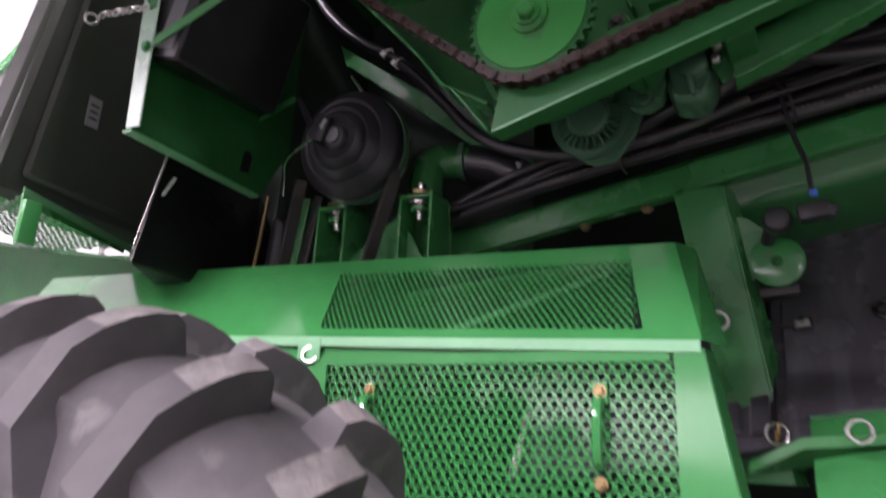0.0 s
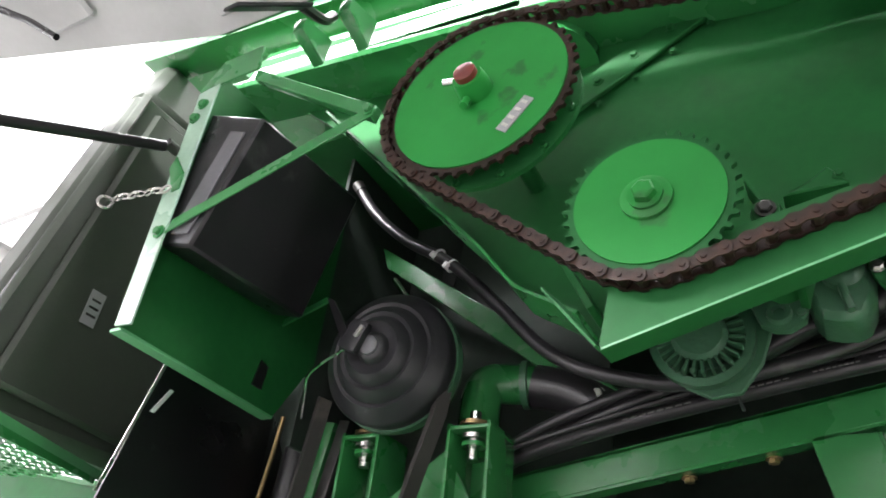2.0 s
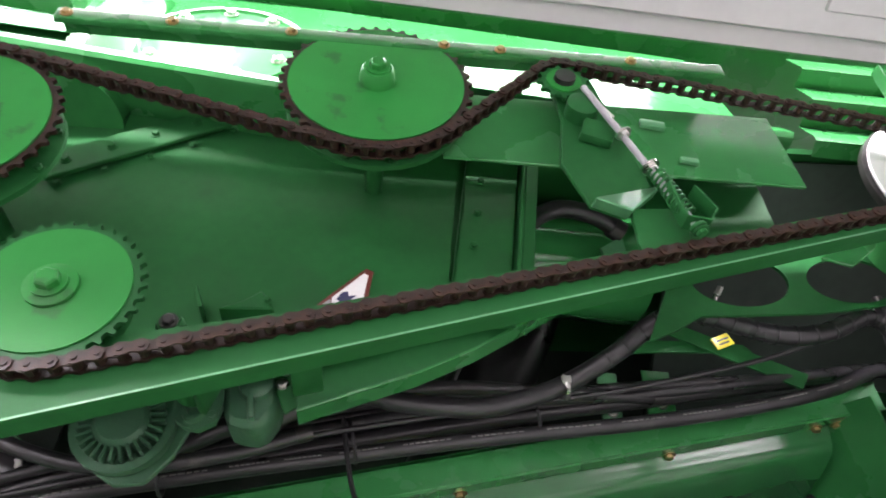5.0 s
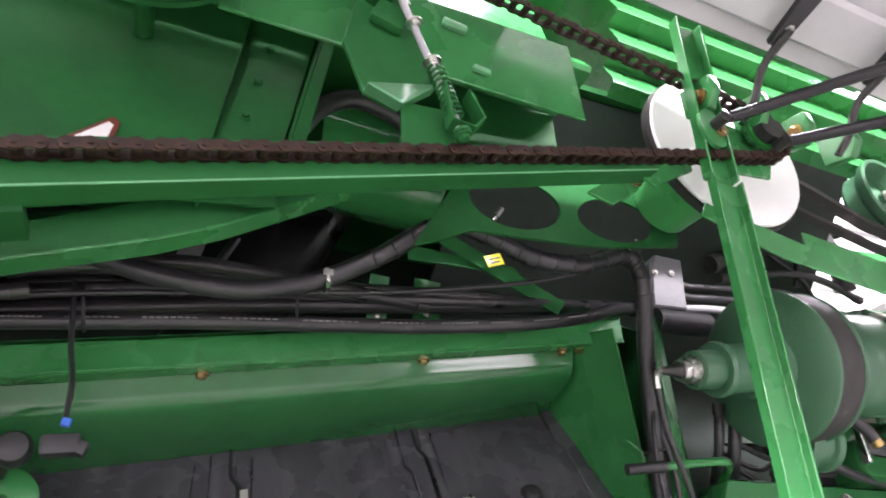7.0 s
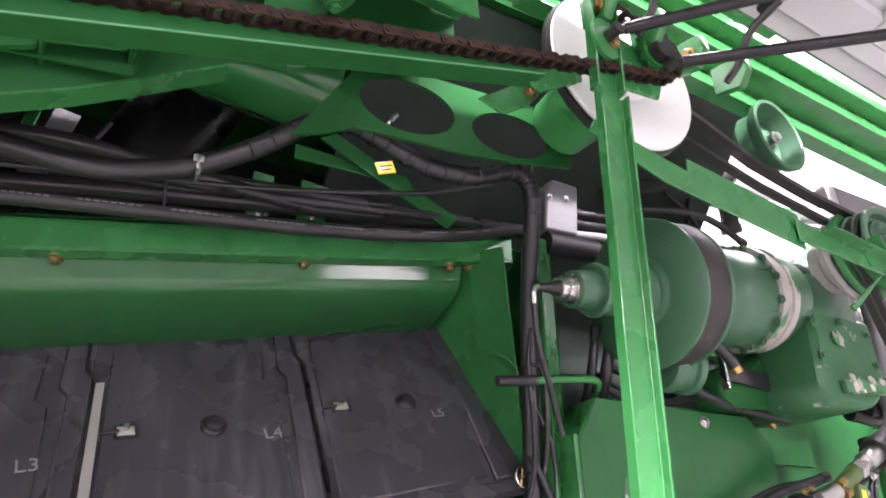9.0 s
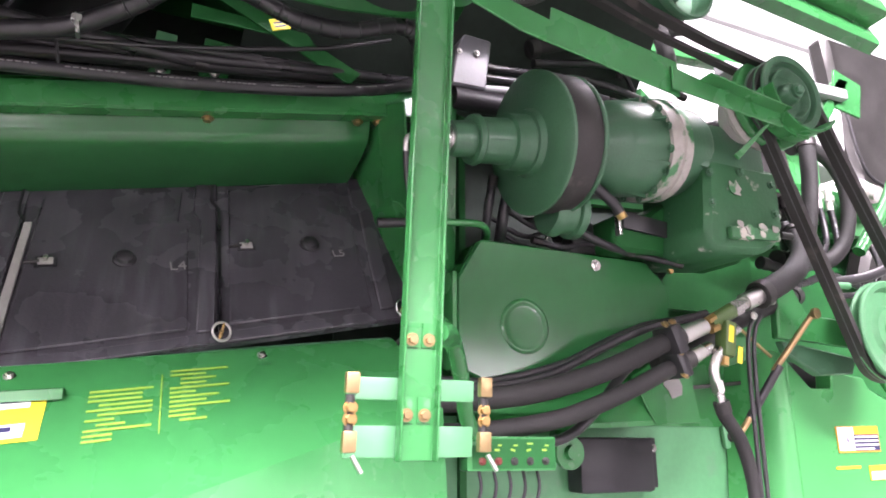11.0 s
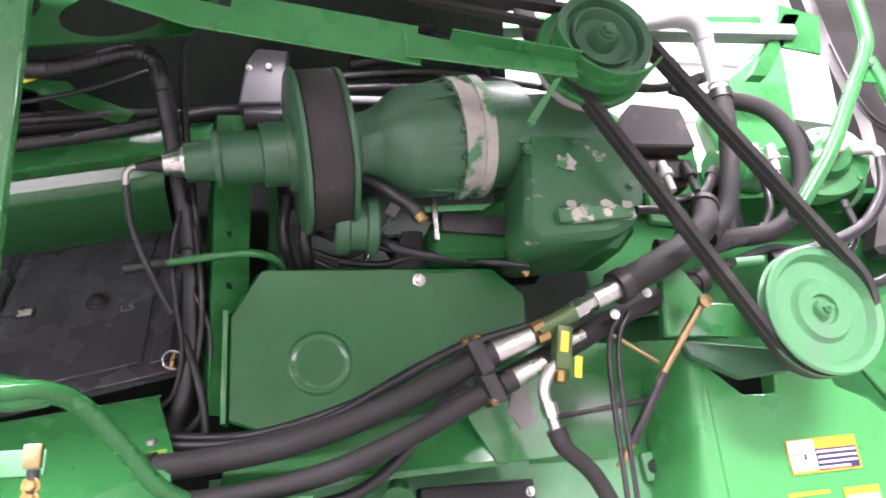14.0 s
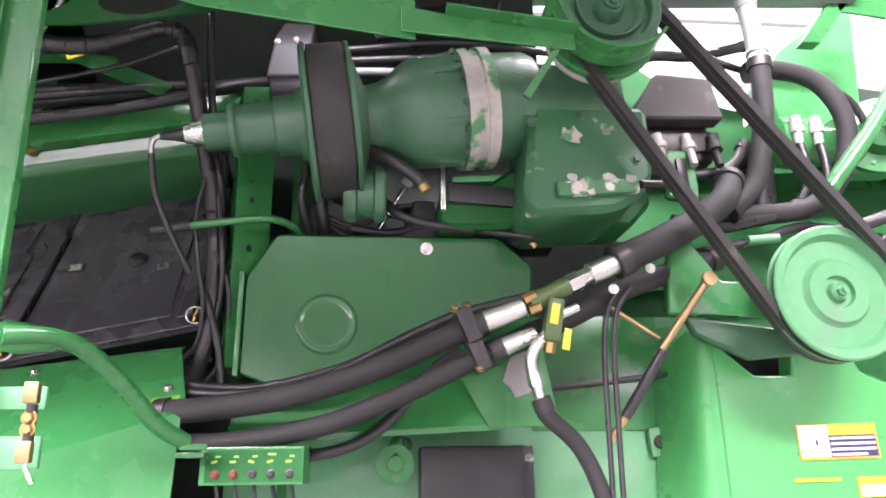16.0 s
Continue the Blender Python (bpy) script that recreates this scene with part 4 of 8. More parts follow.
def black_panels():
    """Moulded panels under the curved sheet: they lean back towards the top."""
    def at(x, k, off=0.0):
        # k 0 at the lower edge, 1 at the upper edge
        y = 0.595 + 0.36 * k
        return Vector((x, y - off * 0.84, 1.868 + 0.205 * (x - 1.244) + 1.52 * (y - 0.756) - off * 0.54))

    out = Vector((0, -0.84, 0.54))
    edges = [-0.28, 0.30, 0.745, 1.19, 1.625]
    group = "black panels below the curved sheet"
    for n in range(4):
        a, c = edges[n], edges[n + 1]
        last = n == 3
        t = thing("moulded_cover", "black moulded plastic cover with a rubber knob and chalk mark" if not last else "black moulded end cover with a clipped corner", "cover", at((a + c) / 2, 0.5), group)
        top = [at(c, 0.72), at(c - 0.07, 1)] if last else [at(c, 1)]
        part("sheet", Shape().slab([at(a, 0), at(c + (0.05 if last else 0), 0)] + top + [at(a, 1)], (0, 0.012, -0.008)), COVER_PLASTIC, t)
        # shallow raised field, its side lines stepped near the upper edge
        b = c - 0.07
        part("raised_field", Shape().slab([at(a + 0.02, 0.08), at(b, 0.08), at(b - 0.01, 0.62), at(b - 0.035, 0.66), at(b - 0.03, 0.86), at(a + 0.02, 0.86)], tuple(out * 0.007), 0.003), COVER_PLASTIC, t)
        part("edge_rib", Shape().slab([at(b + 0.018, 0.06), at(c - 0.012, 0.06), at(c - 0.012, 0.9), at(b + 0.0, 0.9), at(b + 0.0, 0.7), at(b + 0.018, 0.66)], tuple(out * 0.009), 0.003), COVER_PLASTIC, t)
        part("lower_bead", Shape().slab([at(a, 0.0), at(c, 0.0), at(c, 0.05), at(a, 0.05)], tuple(out * 0.008), 0.003), COVER_PLASTIC, t)
        if not last:
            part("joint_seal", Shape().slab([at(c - 0.004, 0.05), at(c + 0.003, 0.05), at(c - 0.002, 0.72), at(c - 0.022, 0.78), at(c - 0.024, 0.98), at(c - 0.031, 0.98), at(c - 0.029, 0.77), at(c - 0.009, 0.71)], tuple(out * 0.010)), BLACK_PAINT, t, "black joint seal")
        part("rubber_knob", Shape().turned(at(a + 0.226, 0.46, 0.0) + out * 0.005, out, [(0, 0.027), (0.006, 0.027), (0.009, 0.022), (0.017, 0.019), (0.021, 0.012), (0.021, 0)], 24), RUBBER, t)
        latch = part("latch", Shape().box(at(a + 0.062, 0.48) + out * 0.010, (0.032, 0.006, 0.022), (-34, -8, 0), 0.002), ALU, t, "small bare metal latch")
        part("latch_pin", Shape().rod(at(a + 0.018, 0.478) + out * 0.013, at(a + 0.05, 0.48) + out * 0.013, 0.004), DARK_STEEL, latch)
        part("latch_base", Shape().box(at(a + 0.062, 0.48) + out * 0.0075, (0.046, 0.005, 0.034), (-34, -8, 0), 0.002), BLACK_PLASTIC, latch)
        part("latch_stud", Shape().rod(at(a + 0.062, 0.485) + out * 0.012, at(a + 0.062, 0.485) + out * 0.024, 0.006), STEEL, latch)
        if n in (0, 2):
            part("seal_strip", Shape().slab([at(a - 0.004, 0.02), at(a + 0.016, 0.02), at(a + 0.012, 0.70), at(a - 0.004, 0.70)], tuple(out * 0.012)), ALU, t, "worn bright metal strip")
        pull = at(c + 0.0, 0.03) + out * 0.022
        part("pull_ring", Shape().ring(pull, (0.3, -1, 0.1), 0.021, 0.0032), STEEL, t)
        part("ring_stem", Shape().rod(pull - out * 0.02, pull + out * 0.004, 0.005).box(pull, (0.005, 0.004, 0.04), (0, 12, 0), 0.001), BRASS, t)


black_panels()


def chalk_mark(text, place, size):
    curve = bpy.data.curves.new("chalk_mark", "FONT")
    curve.body, curve.size, curve.extrude = text, size, 0.0006
    tmp = bpy.data.objects.new("chalk_mark_tmp", curve)
    scene.collection.objects.link(tmp)
    me = bpy.data.meshes.new_from_object(tmp.evaluated_get(bpy.context.evaluated_depsgraph_get()))
    bpy.data.objects.remove(tmp)
    me.materials.clear()
    me.materials.append(CHALK)
    ob = new("chalk_mark", me)
    ob.matrix_basis = place
    return tagged(ob, "white chalk mark written on black panel", "writing")


chalk_mark("L3", pose(0.635, 0.722, 1.71, 56, -10, 0), 0.042)
chalk_mark("L4", pose(1.072, 0.722, 1.80, 56, -10, 0), 0.042)
chalk_mark("L5", pose(1.475, 0.722, 1.88, 56, -10, 0), 0.036)


# ---- hoses on the frame rail ----
def hose(name, label, pts, r, material=None, group="", n=12):
    t = whole(name, Shape().tube(pts, r, n), material or RUBBER, label, "hose", group)
    if r > 0.008 and material in (None, RUBBER, SLEEVE):
        for a, b in ((pts[0], pts[1]), (pts[-1], pts[-2])):
            a, b = Vector(a), Vector(b)
            part("ferrule", Shape().rod(a, a + (b - a).normalized() * 0.03, r * 1.18, 14), DARK_STEEL, t)
    return t


LOOM = [(0.0, 0.53, 2.12), (0.15, 0.51, 2.18), (0.27, 0.5, 2.222), (0.382, 0.5, 2.247), (0.474, 0.5, 2.228), (0.632, 0.5, 2.216), (0.73, 0.5, 2.236), (0.824, 0.49, 2.268), (0.93, 0.44, 2.315), (1.02, 0.39, 2.37), (1.09, 0.373, 2.385), (1.16, 0.38, 2.375), (1.28, 0.39, 2.345), (1.40, 0.39, 2.352), (1.52, 0.40, 2.405), (1.575, 0.41, 2.40), (1.598, 0.425, 2.34), (1.622, 0.49, 2.2), (1.652, 0.56, 2.0), (1.662, 0.59, 1.8), (1.655, 0.6, 1.66), (1.62, 0.62, 1.58)]
LOOM_LINE = smooth_line(LOOM, 8)


PRINTED = [(-0.62, 0.60, 1.955), (-0.3, 0.60, 2.044), (0.1, 0.60, 2.115), (0.343, 0.6, 2.150), (0.647, 0.6, 2.192), (1.017, 0.6, 2.234), (1.31, 0.6, 2.279), (1.53, 0.6, 2.33), (1.66, 0.63, 2.39), (1.8, 0.7, 2.45)]


def rail_hoses():
    g = "hoses along the frame rail"
    z = lambda x: 2.083 + 0.18 * x
    t = hose("hydraulic_hose", "black hydraulic hose with printed line on the frame rail", PRINTED, 0.017, group=g)
    line = smooth_line(PRINTED, 8)
    for k in range(9, len(line) - 14):
        a, c = line[k], line[k + 1]
        for j in range(3):
            if (3 * k + j) % 11 in (4, 5, 6):
                continue
            p, q = a.lerp(c, (j + 0.1) / 3), a.lerp(c, (j + 0.82) / 3)
            part("print_bar", Shape().slab([p + Vector((0, -0.0165, 0.0025)), q + Vector((0, -0.0165, 0.0025)), q + Vector((0, -0.0172, -0.0005)), p + Vector((0, -0.0172, -0.0005))], (0, -0.0006, 0)), CHALK, t)
    hose("hydraulic_hose", "thick black hydraulic hose on the frame rail", [(-0.66, 0.63, z(-0.66)), (-0.3, 0.64, z(-0.3) + 0.05), (0.2, 0.64, z(0.2) + 0.05), (0.7, 0.64, z(0.7) + 0.05), (1.2, 0.64, z(1.2) + 0.035), (1.65, 0.7, z(1.65) + 0.05), (1.85, 0.75, z(1.85) + 0.06)], 0.02, group=g)
    hose("hydraulic_hose", "black hydraulic hose beside the rail bundle", [(-0.6, 0.62, z(-0.6) - 0.03), (-0.2, 0.60, z(-0.2) + 0.055), (0.3, 0.59, z(0.3) + 0.065), (0.65, 0.6, z(0.65) + 0.075), (1.0, 0.6, z(1.0) + 0.04), (1.4, 0.62, z(1.4) + 0.03), (1.7, 0.7, z(1.7) + 0.05)], 0.014, group=g)
    hose("hydraulic_hose", "black hydraulic hose low on the rail bundle", [(0.0, 0.62, z(0.0) + 0.09), (0.3, 0.56, z(0.3) + 0.10), (0.55, 0.54, z(0.55) + 0.10), (0.8, 0.56, z(0.8) + 0.06), (1.1, 0.62, z(1.1) + 0.03)], 0.017, group=g)
    for dy, dz, rr in ((0.03, 0.075, 0.013), (-0.02, 0.088, 0.011), (0.05, 0.10, 0.015)):
        hose("hydraulic_hose", "black hydraulic hose in the rail bundle", [(-0.64, 0.62 + dy, z(-0.64) - 0.03), (-0.35, 0.60 + dy, z(-0.35) + dz * 0.6), (0.1, 0.59 + dy, z(0.1) + dz), (0.5, 0.59 + dy, z(0.5) + dz + 0.01), (0.9, 0.6 + dy, z(0.9) + dz * 0.7), (1.3, 0.63 + dy, z(1.3) + dz * 0.45), (1.68, 0.72, z(1.68) + 0.05)], rr, group=g)
    hose("cable", "thin black cable above the hoses", [(-0.5, 0.56, 2.0), (-0.2, 0.56, 2.07), (0.3, 0.56, 2.18), (0.7, 0.56, 2.25), (1.0, 0.56, 2.30), (1.35, 0.55, 2.38), (1.55, 0.52, 2.44)], 0.006, group=g)
    hose("wiring_loom", "thick black wiring loom in convoluted sleeve", LOOM, 0.021, group=g, n=14)
    for k in range(1, 46):
        p = LOOM_LINE[3 * k]
        d = LOOM_LINE[3 * k + 1] - LOOM_LINE[3 * k - 1]
        if p.x > 0.84 and p.z > 2.3:
            part("sleeve_rib", Shape().ring(p, d, 0.0212, 0.0022, 14, 5), RUBBER, scene.objects["wiring_loom"])
    hose("wiring_loom", "black wiring loom hanging beside the upright plate", [(1.63, 0.45, 2.5), (1.64, 0.48, 2.3), (1.672, 0.56, 2.0), (1.68, 0.59, 1.8), (1.66, 0.61, 1.62)], 0.009, group=g)
    for pts, rr in (
        ([(1.645, 0.525, 2.10), (1.622, 0.525, 1.98), (1.632, 0.535, 1.86), (1.647, 0.565, 1.75), (1.632, 0.595, 1.66), (1.587, 0.625, 1.625)], 0.006),
        ([(1.662, 0.545, 2.05), (1.682, 0.545, 1.92), (1.687, 0.565, 1.80), (1.672, 0.585, 1.70), (1.647, 0.605, 1.63), (1.602, 0.625, 1.60)], 0.007),
        ([(1.657, 0.565, 1.90), (1.702, 0.565, 1.80), (1.707, 0.575, 1.68), (1.687, 0.585, 1.60), (1.647, 0.595, 1.56)], 0.006),
        ([(1.647, 0.575, 1.78), (1.677, 0.565, 1.70), (1.697, 0.565, 1.62), (1.707, 0.575, 1.52)], 0.009),
    ):
        hose("cable", "thin black cable branching from the loom", pts, rr, group="cables beside the upright plate")
    for xx, yy, zz in ((1.654, 0.564, 1.98), (1.660, 0.596, 1.74)):
        whole("cable_tie", Shape().ring((xx, yy, zz), (0, 0.05, 1), 0.025, 0.004, 18, 6), BLACK_PLASTIC, "black cable tie round the loom", "cable tie", "cable ties on the loom")
    for x, y in ((0.381, 0.575), (0.78, 0.575), (0.0, 0.575)):
        whole("cable_tie", Shape().ring((x, 0.605, z(x) + 0.035), (1, 0, 0.2), 0.045, 0.004, 20, 6), BLACK_PLASTIC, "black cable tie round the hoses", "cable tie", "cable ties on the rail hoses")
    whole("hose_clip", Shape().ring((0.824, 0.485, 2.262), (1, 0, 0.2), 0.024, 0.005, 20, 6).box((0.824, 0.462, 2.266), (0.02, 0.01, 0.016), (0, 0, 0), 0.002), STEEL, "bright hose clip on the wiring loom", "hose clip")
    # brackets behind the hoses
    for x, w, h in ((0.997, 0.05, 0.155), (1.125, 0.072, 0.14)):
        b = thing("hose_bracket", "small upright green hose bracket on the rail", "bracket", (x, 0.68, z(x)), "hose brackets on the rail")
        part("plate", Shape().box((x, 0.68, z(x) + h / 2 - 0.01), (w, 0.006, h), (0, 4, 0), 0.003), GREEN_PALE if x < 1.1 else GREEN, b)
        bolts(b, [(x, 0.676, z(x) + 0.035)], OUT, 0.009, STEEL)


rail_hoses()


def hole_plate():
    """Green bearing support with two round openings above the loom."""
    t = thing("perforated_support_plate", "green support plate with two large round holes", "support plate", (1.27, 0.3, 2.42))
    out = [(0.955, 2.27), (1.10, 2.53), (1.14, 2.59), (1.62, 2.63), (1.71, 2.52), (1.665, 2.43), (1.50, 2.39), (1.36, 2.365), (1.22, 2.355), (1.09, 2.345), (1.02, 2.30)]
    plate = part("plate", Shape().holed(out, [(1.226, 2.468, 0.122, 0.086, 0.30), (1.503, 2.482, 0.118, 0.074, 0.34)], 0.36, 0.008), GREEN_SHADED, t)
    plate.data.transform(Matrix(((1, 0, 0, 0), (0, 1, 0.25, -0.619), (0, 0, 1, 0), (0, 0, 0, 1))))
    part("lever_arm", Shape().slab([(1.30, 0.19, 2.40), (1.40, 0.19, 2.475), (1.46, 0.19, 2.47), (1.43, 0.19, 2.43), (1.36, 0.19, 2.38)], (0, 0.008, 0), 0.002), GREEN, t)
    bolts(t, [(1.428, 0.186, 2.457)], OUT, 0.011)
    part("back_rod", Shape().rod((1.19, 0.5, 2.44), (1.25, 0.47, 2.53), 0.007), STEEL, t)
    tag = whole("yellow_tag", Shape().box((1.261, 0.555, 2.43), (0.05, 0.004, 0.032), (0, -22, 0), 0.001), YELLOW, "small yellow warning tag", "tag")
    part("text_bar", Shape().box((1.261, 0.5525, 2.434), (0.036, 0.001, 0.004), (0, -22, 0)), NAVY, tag)
    part("text_bar", Shape().box((1.263, 0.5525, 2.424), (0.030, 0.001, 0.004), (0, -22, 0)), NAVY, tag)
    st = thing("cross_stay", "green folded cross stay behind the wiring loom", "stay", (1.2, 0.57, 2.4))
    part("bar", Shape().slab([(1.1, 0.57, 2.475), (1.14, 0.57, 2.5), (1.5, 0.62, 2.38), (1.47, 0.62, 2.34)], (0, 0.006, 0)), GREEN_SHADED, st)
    part("bar", Shape().slab([(1.05, 0.6, 2.42), (1.36, 0.6, 2.43), (1.34, 0.6, 2.45), (1.05, 0.6, 2.46)], (0, 0.006, 0)), GREEN_SHADED, st)


hole_plate()


def duct():
    t = thing("round_duct", "shiny curved green duct behind the panel", "duct", (0.9, 0.6, 2.7))
    part("shell", Shape().turned((0.76, 0.56, 2.66), (0.5, 0.1, 0.05), [(0, 0.0), (0.0, 0.13), (0.3, 0.15), (0.34, 0.15), (0.34, 0)], 36), GREEN_SHEEN, t)
    part("lower_tube", Shape().rod((0.60, 0.88, 2.16), (0.86, 0.88, 2.74), 0.12, 36), BLACK_PAINT, t)
    part("tube_seam", Shape().rod((0.555, 0.772, 2.26), (0.66, 0.772, 2.50), 0.006, 10), GREY_CAST, t)
    part("pale_sheet", Shape().box((0.545, 0.86, 2.46), (0.055, 0.005, 0.2), (0, 12, 0)), GREY_BOX, t)
    part("inner_rib", Shape().slab([(0.66, 0.93, 2.36), (0.69, 0.90, 2.36), (0.77, 0.90, 2.76), (0.73, 0.93, 2.76)], (0, 0.02, 0), 0.003), GREEN_GLOSS, t)
    part("inner_rib", Shape().slab([(0.44, 0.93, 2.32), (0.47, 0.90, 2.32), (0.53, 0.90, 2.72), (0.49, 0.93, 2.72)], (0, 0.02, 0), 0.003), GREEN_GLOSS, t)
    part("brace", Shape().slab([(0.66, 0.55, 2.42), (0.69, 0.55, 2.42), (0.84, 0.55, 2.70), (0.80, 0.55, 2.70)], (0, 0.006, 0)), GREEN, t)
    part("side_flap", Shape().slab([(0.94, 0.40, 2.58), (1.0, 0.40, 2.62), (1.0, 0.40, 2.52), (0.96, 0.40, 2.50)], (0, 0.006, 0)), GREEN_PALE, t)
    hose("hose", "grey-black hose curving over the round duct", [(0.2, 0.48, 2.155), (0.373, 0.45, 2.25), (0.47, 0.445, 2.297), (0.54, 0.43, 2.345), (0.62, 0.40, 2.425), (0.675, 0.37, 2.48), (0.721, 0.36, 2.54), (0.766, 0.36, 2.615), (0.84, 0.36, 2.662), (0.93, 0.37, 2.655), (1.0, 0.4, 2.63)], 0.022)
    p = thing("sloping_beam", "green sloping inner beam behind the tray", "beam", (0.6, 0.3, 2.2))
    part("beam", Shape().slab([(0.29, 0.30, 2.109), (0.50, 0.30, 2.188), (0.604, 0.30, 2.239), (0.717, 0.30, 2.308), (0.83, 0.30, 2.38), (0.83, 0.30, 2.46), (0.50, 0.30, 2.27), (0.29, 0.30, 2.17)], (0, 0.006, 0), 0.001), GREEN_SHADED, p)
    part("flange", Shape().strip([(0.29, 0.325, 2.107), (0.50, 0.325, 2.186), (0.604, 0.325, 2.237), (0.717, 0.325, 2.306), (0.83, 0.325, 2.378)], (0, 0.05, 0), 0.005), GREEN, p)


duct()


# ---- upright post with its foot, hinge blocks and grab handle ----
def post():
    t = thing("upright_post", "green channel-section upright post bolted to a foot bracket", "post", (1.445, -0.02, 1.45))
    w, y0, x = 0.034, -0.035, 1.446
    def folded(xa, xb, depth, g, z0, z1):
        pts = [(xa, y0), (xa + g, y0), (xa + g, y0 + depth - g), (xb - g, y0 + depth - g), (xb - g, y0), (xb, y0), (xb, y0 + depth), (xa, y0 + depth)]
        return Shape().slab([(px, py, z0) for px, py in pts], (0, 0, z1 - z0), 0.0015)
    part("channel", folded(x - w, x + w, 0.021, 0.005, 1.375, 2.31), GREEN, t)
    part("upper_channel", folded(x - 0.038, x + 0.028, 0.026, 0.005, 2.3125, 2.71), GREEN, t)
    part("strut_ear", Shape().turned((1.433, -0.03, 2.42), (0.25, -1, 0), [(0.0, 0), (0.0, 0.042), (0.008, 0.042), (0.008, 0)], 26), GREEN, t)
    part("sprocket_bracket", Shape().slab([(1.48, 0.0, 2.36), (1.60, 0.0, 2.37), (1.63, 0.0, 2.46), (1.48, 0.0, 2.49)], (0, 0.008, 0), 0.002), GREEN, t)
    yw = y0 + 0.015
    for px, pz in ((1.430, 1.566), (1.460, 1.566), (1.426, 1.446), (1.457, 1.446)):
        part("embossed_seat", Shape().box((px, yw - 0.001, pz + 0.008), (0.024, 0.004, 0.042), (0, 0, 0), 0.0018), GREEN, t)
        part("bolt", Shape().bolt((px, yw - 0.003, pz), OUT, 0.0075), ZINC, t)
    bolts(t, [(1.455, y0, 2.42)], OUT, 0.009)
    part("cross_bar", Shape().box((x, y0 + 0.042, 1.488), (0.225, 0.01, 0.036), (0, 0, 0), 0.003), GREEN_PALE, t)
    part("cross_bar", Shape().box((x, y0 + 0.042, 1.405), (0.225, 0.01, 0.05), (0, 0, 0), 0.003), GREEN_PALE, t)
    for cx in (1.328, 1.557):
        hb = thing("hinge_block", "yellow zinc hinge with bolts on the post foot", "hinge", (cx, y0, 1.45), "hinges of the post foot")
        part("leaf", Shape().box((cx, y0 - 0.006, 1.492), (0.022, 0.014, 0.032), (0, 0, 0), 0.003), ZINC, hb)
        part("leaf", Shape().box((cx, y0 - 0.006, 1.405), (0.022, 0.014, 0.032), (0, 0, 0), 0.003), ZINC, hb)
        part("pin", Shape().rod((cx, y0, 1.42), (cx, y0, 1.475), 0.008), DARK_STEEL, hb)
        for zz in (1.438, 1.455):
            part("nut", Shape().bolt((cx, y0 - 0.004, zz), OUT, 0.008), BRASS, hb)
        part("pin_tail", Shape().rod((cx + 0.005, y0 - 0.01, 1.385), (cx + 0.02, y0 - 0.015, 1.36), 0.004), STEEL, hb)
    h = thing("grab_handle", "curved green tubular grab handle beside the post", "handle", (1.6, 0.15, 1.5))
    part("tube", Shape().tube([(1.475, 0.03, 1.582), (1.52, 0.09, 1.592), (1.56, 0.15, 1.578), (1.61, 0.22, 1.52), (1.655, 0.29, 1.455), (1.695, 0.34, 1.425)], 0.0165, 16, 10), GREEN, h)
    part("flattened_end", Shape().slab([(1.468, 0.012, 1.555), (1.468, 0.012, 1.608), (1.50, 0.05, 1.610), (1.535, 0.095, 1.602), (1.535, 0.095, 1.574), (1.50, 0.05, 1.560)], (0.01, 0.018, 0), 0.006), GREEN, h)
    part("foot", Shape().box((1.71, 0.345, 1.415), (0.05, 0.03, 0.012), (0, 0, 20), 0.003), GREEN, h)
    bolts(h, [(1.695, 0.335, 1.425)], (0, 0, 1), 0.009)


post()
LEAN = Matrix(((1, 0, 0.008, -0.0196), (0, 1, -0.0606, 0.1409), (0, 0, 1, 0), (0, 0, 0, 1)))
for ob in scene.objects:
    top = ob
    while top.parent:
        top = top.parent
    if ob.type == "MESH" and top.name.split(".")[0] in ("upright_post", "hinge_block"):
        ob.data.transform(LEAN)


